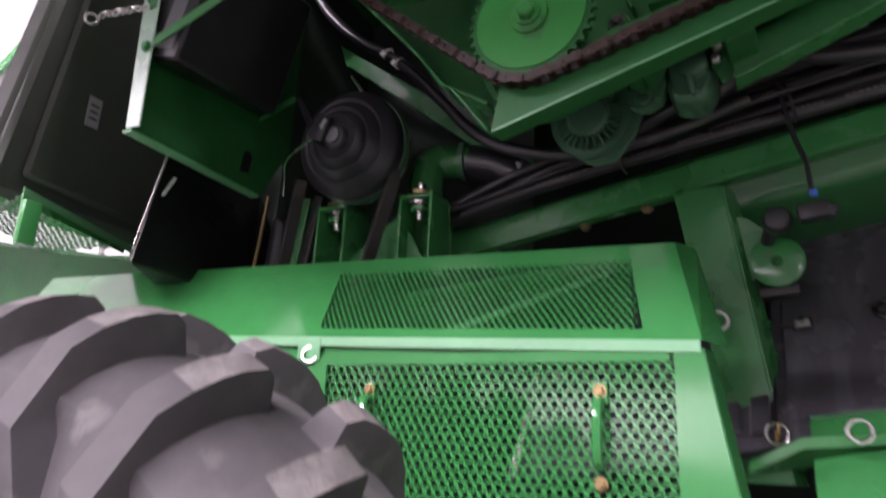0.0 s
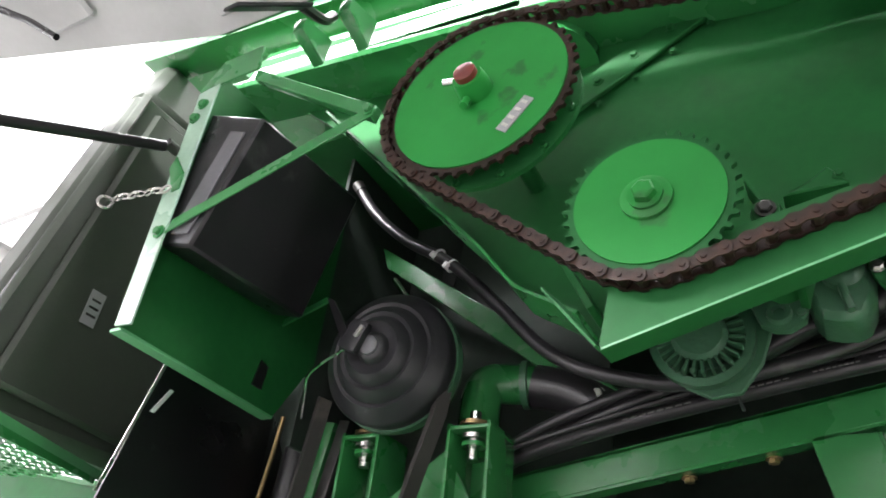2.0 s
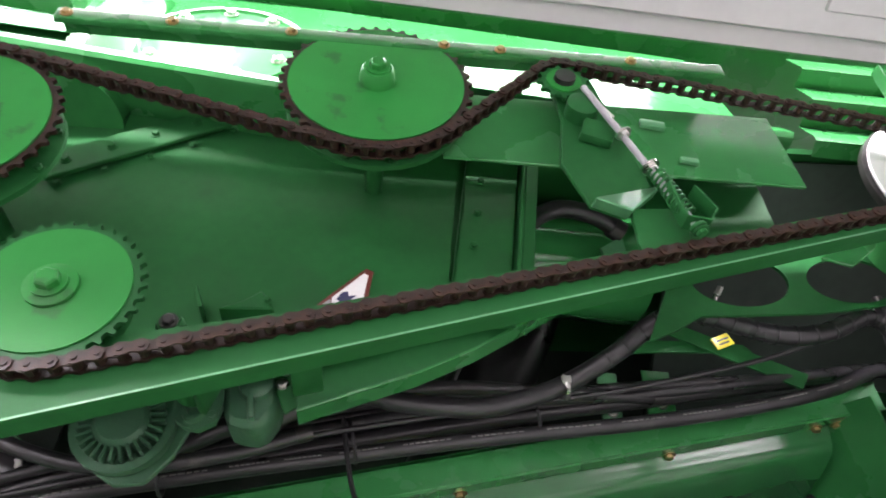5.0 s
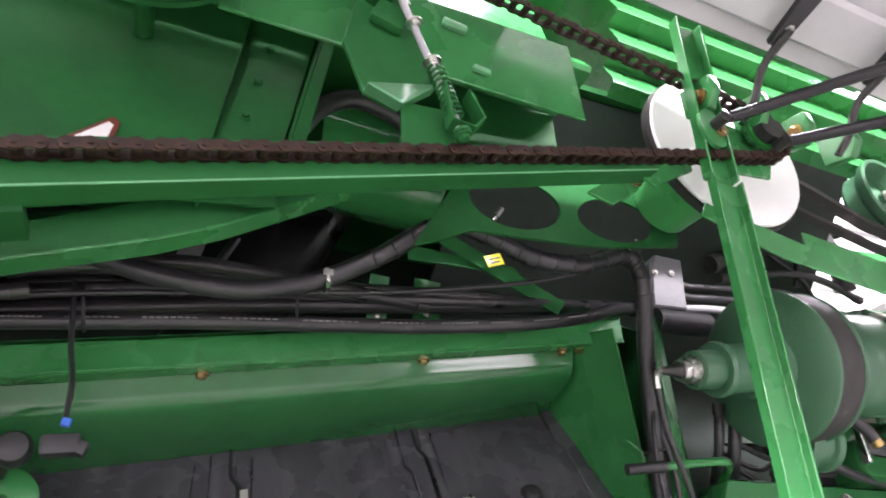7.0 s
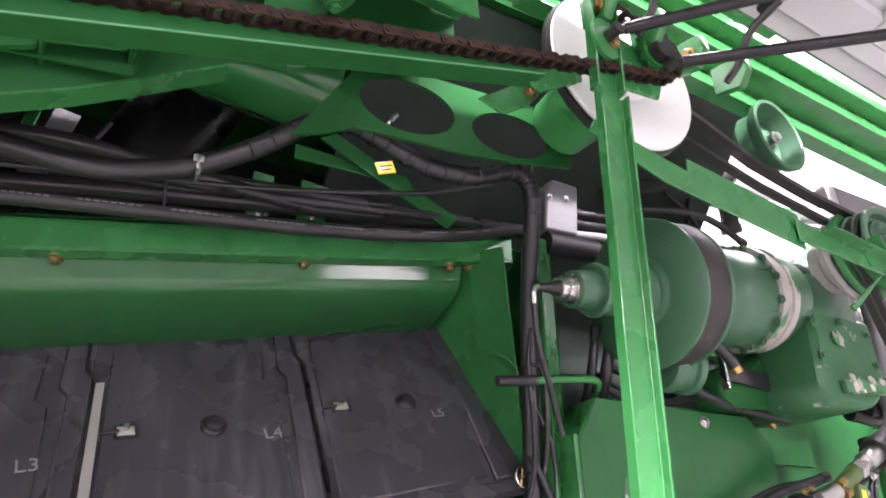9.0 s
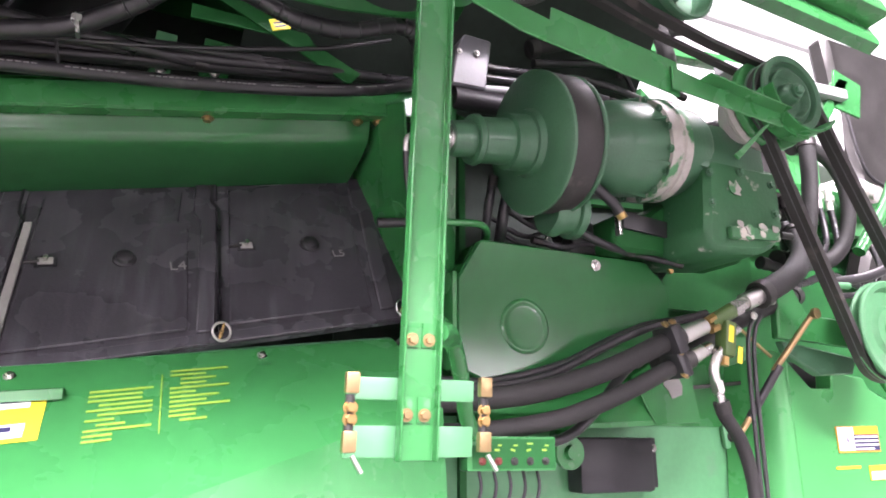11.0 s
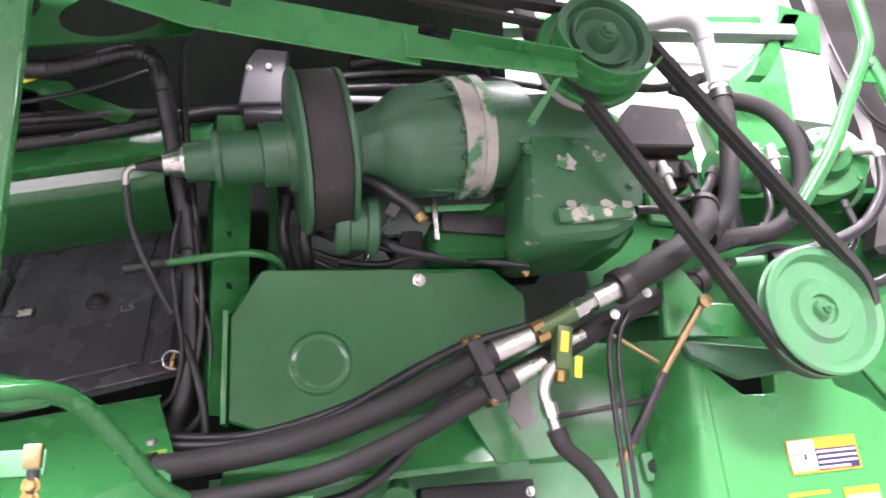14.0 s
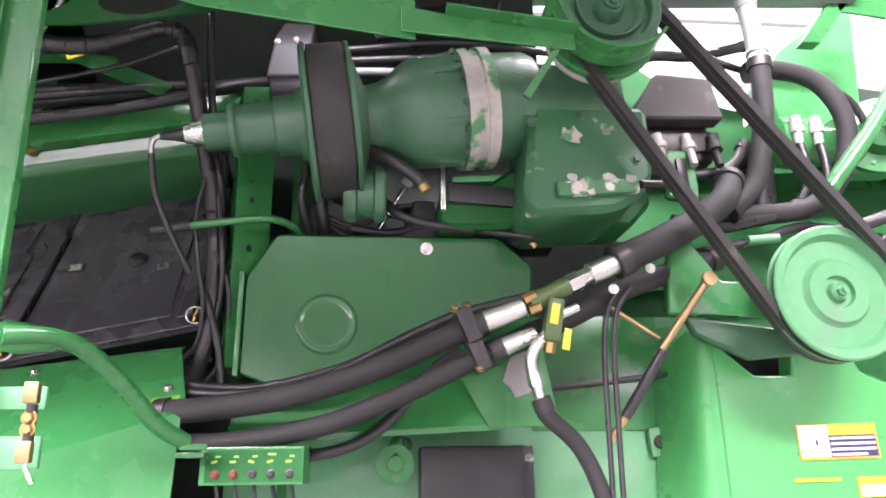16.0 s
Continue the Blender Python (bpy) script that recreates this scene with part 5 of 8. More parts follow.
def lower_flank():
    t = thing("lower_flank_panel", "green lower flank sheet with yellow instruction print", "flank panel", (1.0, 0.5, 1.5))
    def at(x, k):
        y = 0.588 - 0.36 * k
        return Vector((x, y, 1.60 + 0.13 * (x - 1.24) - 1.0 * (0.585 - y)))
    out = Vector((0, -0.70, 0.71))
    part("sheet", Shape().slab([at(0.36, 0), at(1.60, 0), at(1.66, 0.40), at(1.66, 0.47), at(0.70, 1.0), at(0.36, 1.0)], tuple(out * -0.006)), GREEN, t)
    part("upper_flange", Shape().slab([at(0.36, 0), at(1.60, 0), at(1.60, 0) + Vector((0, 0.03, 0.008)), at(0.36, 0) + Vector((0, 0.03, 0.008))], (0, 0, -0.004)), GREEN_PALE, t)
    part("front_sheet", Shape().slab([at(0.70, 1.0), at(1.66, 0.47), at(1.66, 0.47) + Vector((0, -0.05, -0.4)), at(0.70, 1.0) + Vector((0, -0.05, -0.3))], (0, 0.006, 0)), GREEN, t)
    up = Vector((0, 0.707, 0.707))
    def mark(x, k, w, hgt, mat, name, lift=0.0015, parent=None):
        c = at(x, k) + out * lift
        e = Vector((w, 0, 0.13 * w))
        return part(name, Shape().slab([c, c + e, c + e + up * hgt, c + up * hgt], tuple(out * 0.0006)), mat, parent or t)
    random.seed(5)
    for col, start, rows in ((0.945, 0.205, 11), (1.09, 0.12, 12)):
        for row in range(rows):
            wide = 0.115 if row % 4 == 0 else random.choice((0.05, 0.07, 0.095))
            mark(col + (0.0 if row % 4 == 0 else random.choice((0.0, 0.0, 0.02))), start + 0.026 * row, wide, 0.0062, PRINT, "text_bar")
    mark(1.073, 0.46, 0.0025, 0.17, PRINT, "text_bar")
    lb = mark(0.60, 0.42, 0.275, 0.115, YELLOW, "warning_label")
    for x in (0.615, 0.70, 0.785):
        for k in (0.40, 0.25):
            mark(x, k, 0.065, 0.034, WHITE_PAINT, "label_picture", 0.0028, lb)
            mark(x + 0.015, k - 0.03, 0.03, 0.012, NAVY, "label_symbol", 0.004, lb)
    mark(1.585, 0.44, 0.06, 0.04, PRINT, "worn_sticker")
    for x, k in ((0.8, 0.06), (1.28, 0.05), (1.61, 0.3)):
        part("bolt", Shape().bolt(at(x, k), out, 0.008), STEEL, t)


lower_flank()


def upright_plate():
    t = thing("upright_plate", "green upright end plate with drilled holes behind the loom", "plate", (1.7, 0.55, 2.0))
    part("web", Shape().slab([(1.705, 0.555, 2.34), (1.785, 0.612, 2.375), (1.782, 0.624, 1.60), (1.705, 0.57, 1.60)], (0.003, -0.004, 0)), GREEN, t)
    part("side_flange", Shape().slab([(1.705, 0.555, 2.34), (1.690, 0.575, 2.30), (1.690, 0.60, 1.60), (1.705, 0.57, 1.60)], (0, 0.005, 0)), GREEN, t)
    for zz in (2.24, 2.08, 2.03, 1.9, 1.8):
        part("hole_rim", Shape().turned((1.742, 0.583, zz), (0.68, -0.73, 0), [(0, 0), (0.001, 0.009), (0.001, 0.006), (0.0015, 0.006), (0.0015, 0)], 14), DARK_STEEL, t)
    l = thing("lever", "green lever with a black rubber grip", "lever", (1.7, 0.5, 1.94))
    part("bar", Shape().tube([(1.617, 0.50, 1.93), (1.72, 0.50, 1.945), (1.80, 0.505, 1.953), (1.85, 0.55, 1.95), (1.88, 0.62, 1.93)], 0.010, 12), GREEN, l)
    part("grip", Shape().rod((1.525, 0.515, 1.922), (1.62, 0.50, 1.931), 0.0125, 14), RUBBER, l)


upright_plate()


# ---- drive shaft, sheave and gearbox ----
def gearbox():
    o, ax = Vector((1.612, 0.389, 2.116)), Vector((1, 0.03, 0.145)).normalized()
    t = thing("drive_shaft_assembly", "green drive shaft with wide belt sheave and bell housing", "drive shaft", o)
    part("end_sensor", Shape().turned(o, ax, [(-0.05, 0), (-0.05, 0.008), (-0.02, 0.012), (0.0, 0.018), (0.012, 0.02), (0.012, 0)], 18), DARK_STEEL, t)
    part("end_nut", Shape().turned(o, ax, [(0.006, 0.0), (0.006, 0.024), (0.022, 0.025), (0.023, 0.03), (0.036, 0.03), (0.037, 0.026), (0.042, 0.026), (0.043, 0.034), (0.053, 0.035), (0.055, 0.03), (0.055, 0)], 20), STEEL, t)
    part("end_washer", Shape().turned(o, ax, [(0.036, 0.02), (0.036, 0.031), (0.041, 0.031), (0.041, 0.02)], 20), STEEL, t)
    part("shaft_sleeve", Shape().turned(o, ax, [(0.05, 0), (0.05, 0.044), (0.11, 0.046), (0.11, 0.062), (0.122, 0.066), (0.128, 0.062), (0.128, 0.058), (0.212, 0.060), (0.214, 0.072), (0.265, 0.074), (0.27, 0.078), (0.27, 0)], 36), GREEN_CAST, t)
    part("sheave_flange", Shape().turned(o, ax, [(0.262, 0), (0.266, 0.084), (0.282, 0.09), (0.284, 0.182), (0.290, 0.19), (0.298, 0.19), (0.300, 0.185), (0.300, 0)], 64), GREEN_CAST, t)
    part("sheave_drum", Shape().turned(o, ax, [(0.300, 0.12), (0.300, 0.168), (0.36, 0.17), (0.388, 0.168), (0.388, 0.12)], 64), GREEN_CAST, t)
    part("sheave_flange", Shape().turned(o, ax, [(0.388, 0), (0.388, 0.182), (0.392, 0.186), (0.4, 0.184), (0.408, 0.14), (0.43, 0.075), (0.43, 0)], 64), GREEN_CAST, t)
    part("belt", Shape().turned(o, ax, [(0.302, 0.168), (0.302, 0.181), (0.306, 0.184), (0.382, 0.184), (0.386, 0.181), (0.386, 0.168)], 72), BELT, t, "wide worn dark belt")
    bell = part("bell_housing", Shape().turned(o, ax, [(0.40, 0), (0.40, 0.078), (0.44, 0.08), (0.462, 0.084), (0.48, 0.093), (0.525, 0.126), (0.54, 0.132), (0.60, 0.135), (0.655, 0.136), (0.66, 0)], 48), GREEN_CAST, t)
    part("flange_ring", Shape().turned(o, ax, [(0.655, 0.05), (0.655, 0.148), (0.678, 0.15), (0.68, 0.143), (0.70, 0.143), (0.702, 0.15), (0.728, 0.15), (0.73, 0.143), (0.73, 0.05)], 48), FLAKED_METAL, t, "bare metal flange ring with flaked paint")
    u = ax.orthogonal().normalized()
    w = ax.cross(u)
    for k in range(14):
        a = k * math.tau / 14
        part("bolt", Shape().bolt(o + ax * 0.652 + (u * math.cos(a) + w * math.sin(a)) * 0.142, -ax, 0.008), GREEN_CAST, bell)
    for k in range(7):
        a = k * math.tau / 7 + 0.3
        d = u * math.cos(a) + w * math.sin(a)
        part("rib", Shape().slab([o + ax * 0.56 + d * 0.130, o + ax * 0.65 + d * 0.132, o + ax * 0.65 + d * 0.148], tuple(d.cross(ax) * 0.008)), GREEN_CAST, bell)
    g = thing("gearbox", "green cast gearbox with flaked paint on its edges", "gearbox", (2.5, 0.4, 2.1))
    part("neck", Shape().turned(o, ax, [(0.73, 0), (0.73, 0.135), (0.82, 0.13), (0.84, 0.12), (0.84, 0)], 40), GREEN_CAST, g)
    part("case", Shape().slab([(2.42, 0.30, 2.18), (2.70, 0.30, 2.18), (2.70, 0.30, 2.0), (2.66, 0.30, 1.945), (2.60, 0.30, 1.915), (2.42, 0.30, 1.90), (2.39, 0.30, 1.93), (2.40, 0.30, 2.0)], (0, 0.28, 0), 0.016), GREEN_CHIPPED, g)
    part("top_case", Shape().box((2.52, 0.42, 2.22), (0.26, 0.24, 0.14), (0, -3, 0), 0.02), GREEN_CAST, g)
    part("drain_flange", Shape().box((2.56, 0.292, 1.965), (0.19, 0.02, 0.035), (0, -4, 0), 0.006), GREEN_FLAKED, g, "flaked drain flange")
    part("drain_pipe", Shape().rod((2.66, 0.29, 1.975), (2.72, 0.30, 1.98), 0.010), DARK_STEEL, g)
    random.seed(8)
    for cx, cz, rx, rz in ((2.50, 1.985, 0.016, 0.012), (2.535, 1.972, 0.02, 0.016), (2.585, 1.985, 0.022, 0.011), (2.635, 1.985, 0.017, 0.012), (2.525, 1.947, 0.012, 0.007)):
        part("paint_chip", Shape().face_xz(0.2795, 0.002, [(cx + rx * random.uniform(0.6, 1.1) * math.cos(a), cz + rz * random.uniform(0.6, 1.15) * math.sin(a)) for a in [k * math.tau / 11 for k in range(11)]]), FLAKED_METAL, g, "bare patch where paint has flaked")
    part("paint_chip", Shape().face_xz(0.2925, 0.002, [(2.485, 2.095), (2.49, 2.115), (2.505, 2.105), (2.515, 2.12), (2.525, 2.105), (2.535, 2.095), (2.525, 2.085), (2.528, 2.075), (2.505, 2.078), (2.492, 2.08)]), FLAKED_METAL, g, "bare patch where paint has flaked")
    for x, zz in ((2.42, 2.13), (2.42, 2.04), (2.66, 2.13), (2.66, 2.04), (2.54, 2.15)):
        part("bolt", Shape().bolt((x, 0.298, zz), OUT, 0.009), GREEN_CAST, g)
    e = thing("hose_elbow", "small grease hose with steel elbow on the shaft end", "hose", (1.56, 0.37, 2.08))
    part("elbow", Shape().tube([o - ax * 0.045, (1.556, 0.386, 2.107), (1.546, 0.384, 2.092), (1.546, 0.387, 2.065)], 0.007, 10), STEEL, e)
    part("thin_hose", Shape().tube([(1.546, 0.387, 2.07), (1.56, 0.40, 1.98), (1.6, 0.42, 1.88), (1.64, 0.45, 1.8)], 0.007, 10), RUBBER, e)
    d = thing("side_drive_wheel", "green drum behind the sheave with dark hose", "drum", (2.0, 0.55, 2.0))
    part("drum", Shape().turned((1.985, 0.46, 2.005), (1, 0, 0), [(0, 0), (0, 0.064), (0.012, 0.07), (0.03, 0.07), (0.034, 0.06), (0.07, 0.06), (0.074, 0.07), (0.095, 0.07), (0.1, 0.064), (0.1, 0)], 32), GREEN_CAST, d)
    part("axle_hose", Shape().tube([(2.04, 0.40, 2.10), (2.09, 0.39, 2.07), (2.15, 0.385, 2.025), (2.17, 0.385, 2.0)], 0.015, 12), RUBBER, d)
    part("hose_end", Shape().rod((2.165, 0.385, 2.01), (2.18, 0.384, 1.985), 0.014), BRASS, d)


def gearbox_underside():
    t = thing("dark_chute", "dark folded sheet chute under the gearbox", "chute", (2.4, 0.62, 1.95))
    part("side_sheet", Shape().slab([(2.10, 0.66, 2.06), (2.20, 0.66, 1.90), (2.52, 0.62, 1.90), (2.58, 0.60, 1.98), (2.40, 0.66, 2.02)], (0, 0.01, 0), 0.002), BLACK_PAINT, t)
    part("fold", Shape().slab([(2.10, 0.66, 2.06), (2.40, 0.66, 2.02), (2.42, 0.80, 2.06), (2.10, 0.80, 2.10)], (0, 0, -0.008)), BLACK_PAINT, t)
    bolts(t, [(2.24, 0.655, 1.94), (2.40, 0.65, 1.95), (2.50, 0.62, 1.94)], OUT, 0.009, STEEL)
    k = thing("linkage", "short steel linkage with clevis ends", "linkage", (2.1, 0.6, 2.0))
    part("rod", Shape().rod((2.06, 0.60, 1.95), (2.14, 0.60, 2.09), 0.006), STEEL, k)
    part("clevis", Shape().box((2.145, 0.60, 2.10), (0.03, 0.02, 0.035), (0, 30, 0), 0.003), ALU, k)
    part("clevis", Shape().box((2.055, 0.60, 1.94), (0.028, 0.02, 0.032), (0, 30, 0), 0.003), DARK_STEEL, k)
    for z, x in ((2.02, 1.90), (1.98, 1.93), (2.05, 1.95)):
        hose("cable", "thin black cable under the gearbox", [(x, 0.62, z), (x + 0.1, 0.6, z - 0.05), (x + 0.2, 0.6, z - 0.02), (x + 0.32, 0.62, z - 0.06)], 0.007, group="cables under the gearbox")


gearbox()
gearbox_underside()


def swing_arm():
    """Long folded arm in front of the gearbox with the upper pulley."""
    t = thing("swing_arm_assembly", "long folded green swing arm carrying the upper pulley", "swing arm", (2.1, 0.12, 2.3))
    y = 0.10
    zl = lambda x: 2.338 - (x - 1.62) * 0.165
    part("rear_part", Shape().slab([(1.50, y, zl(1.50) - 0.03), (1.70, y, zl(1.70) - 0.062), (2.14, y, zl(2.14) - 0.05), (2.14, y, zl(2.14) + 0.045), (1.78, y, zl(1.78) + 0.035), (1.775, y, zl(1.78) + 0.0), (1.52, y, zl(1.52) + 0.01)], (0, 0.006, 0), 0.002), GREEN, t)
    part("front_part", Shape().slab([(2.11, y - 0.01, zl(2.11) - 0.042), (2.47, y - 0.01, zl(2.47) - 0.012), (2.47, y - 0.01, zl(2.47) + 0.03), (2.20, y - 0.01, zl(2.2) + 0.018), (2.11, y - 0.01, zl(2.11) + 0.018)], (0, 0.006, 0), 0.002), GREEN, t)
    part("front_flange", Shape().slab([(2.20, y - 0.01, zl(2.2) + 0.018), (2.47, y - 0.01, zl(2.47) + 0.03), (2.47, y - 0.045, zl(2.47) + 0.03), (2.2, y - 0.045, zl(2.2) + 0.018)], (0, 0, -0.004)), GREEN, t)
    part("stay", Shape().slab([(2.42, y, 2.185), (2.44, y, 2.195), (2.385, y + 0.06, 2.11), (2.37, y + 0.06, 2.12)], (0, 0.006, 0)), GREEN, t)
    part("shaft_bearing", Shape().turned((2.563, 0.118, 2.318), (0, 1, 0.0), [(0.06, 0.0), (0.06, 0.06), (0.16, 0.065), (0.16, 0.075), (0.19, 0.075), (0.19, 0)], 32), ALU, t)
    part("back_ring", Shape().turned((2.563, 0.118, 2.318), (0, 1, 0), [(0.066, 0.04), (0.066, 0.131), (0.070, 0.134), (0.084, 0.134), (0.088, 0.128), (0.088, 0.04)], 48), GREEN, t)
    arc = [math.radians(-172 + 134 * k / 20) for k in range(21)]
    part("cradle", Shape().strip([(2.563 + 0.127 * math.cos(a), 0.112, 2.318 + 0.127 * math.sin(a)) for a in arc], (0, 0.075, 0), 0.006), GREEN, t)
    part("cradle_lip", Shape().strip([(2.563 + 0.131 * math.cos(a), 0.108, 2.318 + 0.131 * math.sin(a)) for a in arc[:15]], (0, 0.005, 0), 0.014), GREEN, t)
    part("bearing_rim", Shape().turned((2.563, 0.118, 2.318), (0, 1, 0), [(0.1, 0.05), (0.1, 0.118), (0.112, 0.124), (0.124, 0.12), (0.124, 0.05)], 48), FLAKED_METAL, t, "bare metal bearing rim")


swing_arm()


def v_pulley(c, r, label, grooves, deep, mat, bolt_r):
    c = Vector(c)
    t = thing("belt_pulley", label, "pulley", c, "belt pulleys of the front drive")
    prof = [(-0.012, 0), (-0.012, r * 0.22), (-0.004, r * 0.26), (deep, r * 0.3), (deep, r * 0.52), (0.0, r * 0.62), (0.0, r * 0.66), (deep * 0.7, r * 0.68), (deep * 0.7, r * 0.78), (-0.004, r * 0.82), (-0.006, r * 0.97), (-0.002, r)]
    if grooves == 1:
        prof = [(0.0, 0), (0.0, r * 0.13), (0.012, r * 0.16), (0.012, r * 0.22), (0.002, r * 0.24), (0.001, r * 0.45), (0.010, r * 0.49), (0.014, r * 0.52), (0.015, r * 0.79), (0.002, r * 0.84), (-0.004, r * 0.86), (-0.006, r * 0.97), (-0.002, r)]
    prof += [(0.004, r)]
    d = 0.004
    for _ in range(grooves):
        prof += [(d + 0.009, r - 0.02), (d + 0.014, r - 0.02), (d + 0.023, r)]
        d += 0.027
        prof += [(d, r)]
    prof += [(d + 0.004, r - 0.01), (d + 0.004, 0)]
    part("wheel", Shape().turned(c, (0, 1, 0), prof, 64), mat, t)
    if grooves == 1:
        part("bolt", Shape().bolt(c, OUT, bolt_r).rod(c, c + Vector((0, -0.022, 0)), bolt_r * 0.55), mat, t)
        return t
    part("bolt", Shape().turned(c, OUT, [(0.008, r * 0.17), (0.016, r * 0.17), (0.018, r * 0.14), (0.018, 0)], 20).bolt(c + Vector((0, -0.017, 0)), OUT, bolt_r), mat if grooves > 1 else DARK_STEEL, t)
    return t


def front_drive():
    v_pulley((2.563, 0.118, 2.318), 0.112, "upper green belt pulley with a domed shaft end", 2, 0.02, GREEN_CAST, 0.014)
    v_pulley((3.081, 0.276, 1.726), 0.152, "large pale green belt pulley with stepped rings", 1, 0.012, GREEN_PALE, 0.012)
    s = Shape()
    a = belt_line([(2.563, 2.318, 0.10, 1), (3.081, 1.726, 0.142, 1)], 0.0)
    for p in a:
        k = (p.z - 1.726) / (2.318 - 1.726)
        p.y = 0.293 - (0.293 - 0.16) * max(-0.2, min(1.2, k))
    pts, _ = evenly(a, 160)
    s.strip(pts, (0, 0.042, 0), 0.018, True)
    belt = whole("drive_belt", s, BELT, "worn black drive belt between the two pulleys", "drive belt")
    edge = Shape()
    edge.strip([p + Vector((0, -0.002, 0)) for p in pts], (0, 0.003, 0), 0.0185, True)
    part("frayed_edge", edge, GREY_CAST, belt, "worn pale belt edge")


front_drive()


# ---- cover, hoses and couplers under the gearbox ----
def gear_cover():
    t = thing("gear_cover", "flat green cover with clipped corners and a round boss", "cover", (2.1, 0.52, 1.75))
    y = 0.528
    out = [(1.75, 1.58), (1.75, 1.81), (1.765, 1.835), (1.815, 1.918), (1.83, 1.922), (2.365, 1.922), (2.38, 1.917), (2.452, 1.85), (2.455, 1.83), (2.43, 1.58), (2.25, 1.53), (1.9, 1.52)]
    part("face", Shape().face_xz(y, 0.10, out, 0.006), GREEN_GLOSS, t)
    part("boss", Shape().turned((1.948, y, 1.697), OUT, [(0, 0.074), (0.003, 0.070), (0.005, 0.066), (0.0045, 0.062), (0.0025, 0.058), (0.002, 0.05), (0.002, 0.02), (0.002, 0)], 56), GREEN_GLOSS, t)
    bolts(t, [(2.188, y - 0.001, 1.888)], OUT, 0.011, STEEL)
    part("side_edge", Shape().box((1.742, 0.57, 1.70), (0.012, 0.09, 0.25), (0, 0, 0), 0.002), GREEN, t)
    s = thing("sloping_shelf", "pale green sloping sheet below the gear cover", "sheet", (2.2, 0.55, 1.5))
    part("sheet", Shape().slab([(1.76, 0.520, 1.545), (2.27, 0.520, 1.575), (2.35, 0.487, 1.46), (1.74, 0.487, 1.435)], (0, 0.004, 0.001)), GREEN_SHEEN, s)
    part("front_lip", Shape().slab([(1.74, 0.487, 1.434), (2.35, 0.487, 1.459), (2.35, 0.489, 1.447), (1.74, 0.489, 1.421)], (0, 0.004, 0)), GREEN, s)
    part("wing_plate", Shape().slab([(2.255, 0.484, 1.575), (2.45, 0.484, 1.69), (2.49, 0.484, 1.455), (2.325, 0.484, 1.45)], (0, 0.005, 0), 0.002), GREEN, s)
    # pale polygon drawn in place of a sheen spot on the wing plate
    part("sheen_patch", Shape().face_xz(0.480, 0.002, [(2.375, 1.600), (2.385, 1.618), (2.42, 1.625), (2.412, 1.600), (2.416, 1.577), (2.428, 1.555), (2.424, 1.530), (2.388, 1.518), (2.378, 1.540), (2.360, 1.555)]), CHALK, s, "pale grey patch painted as a sheen spot on the sheet")


gear_cover()


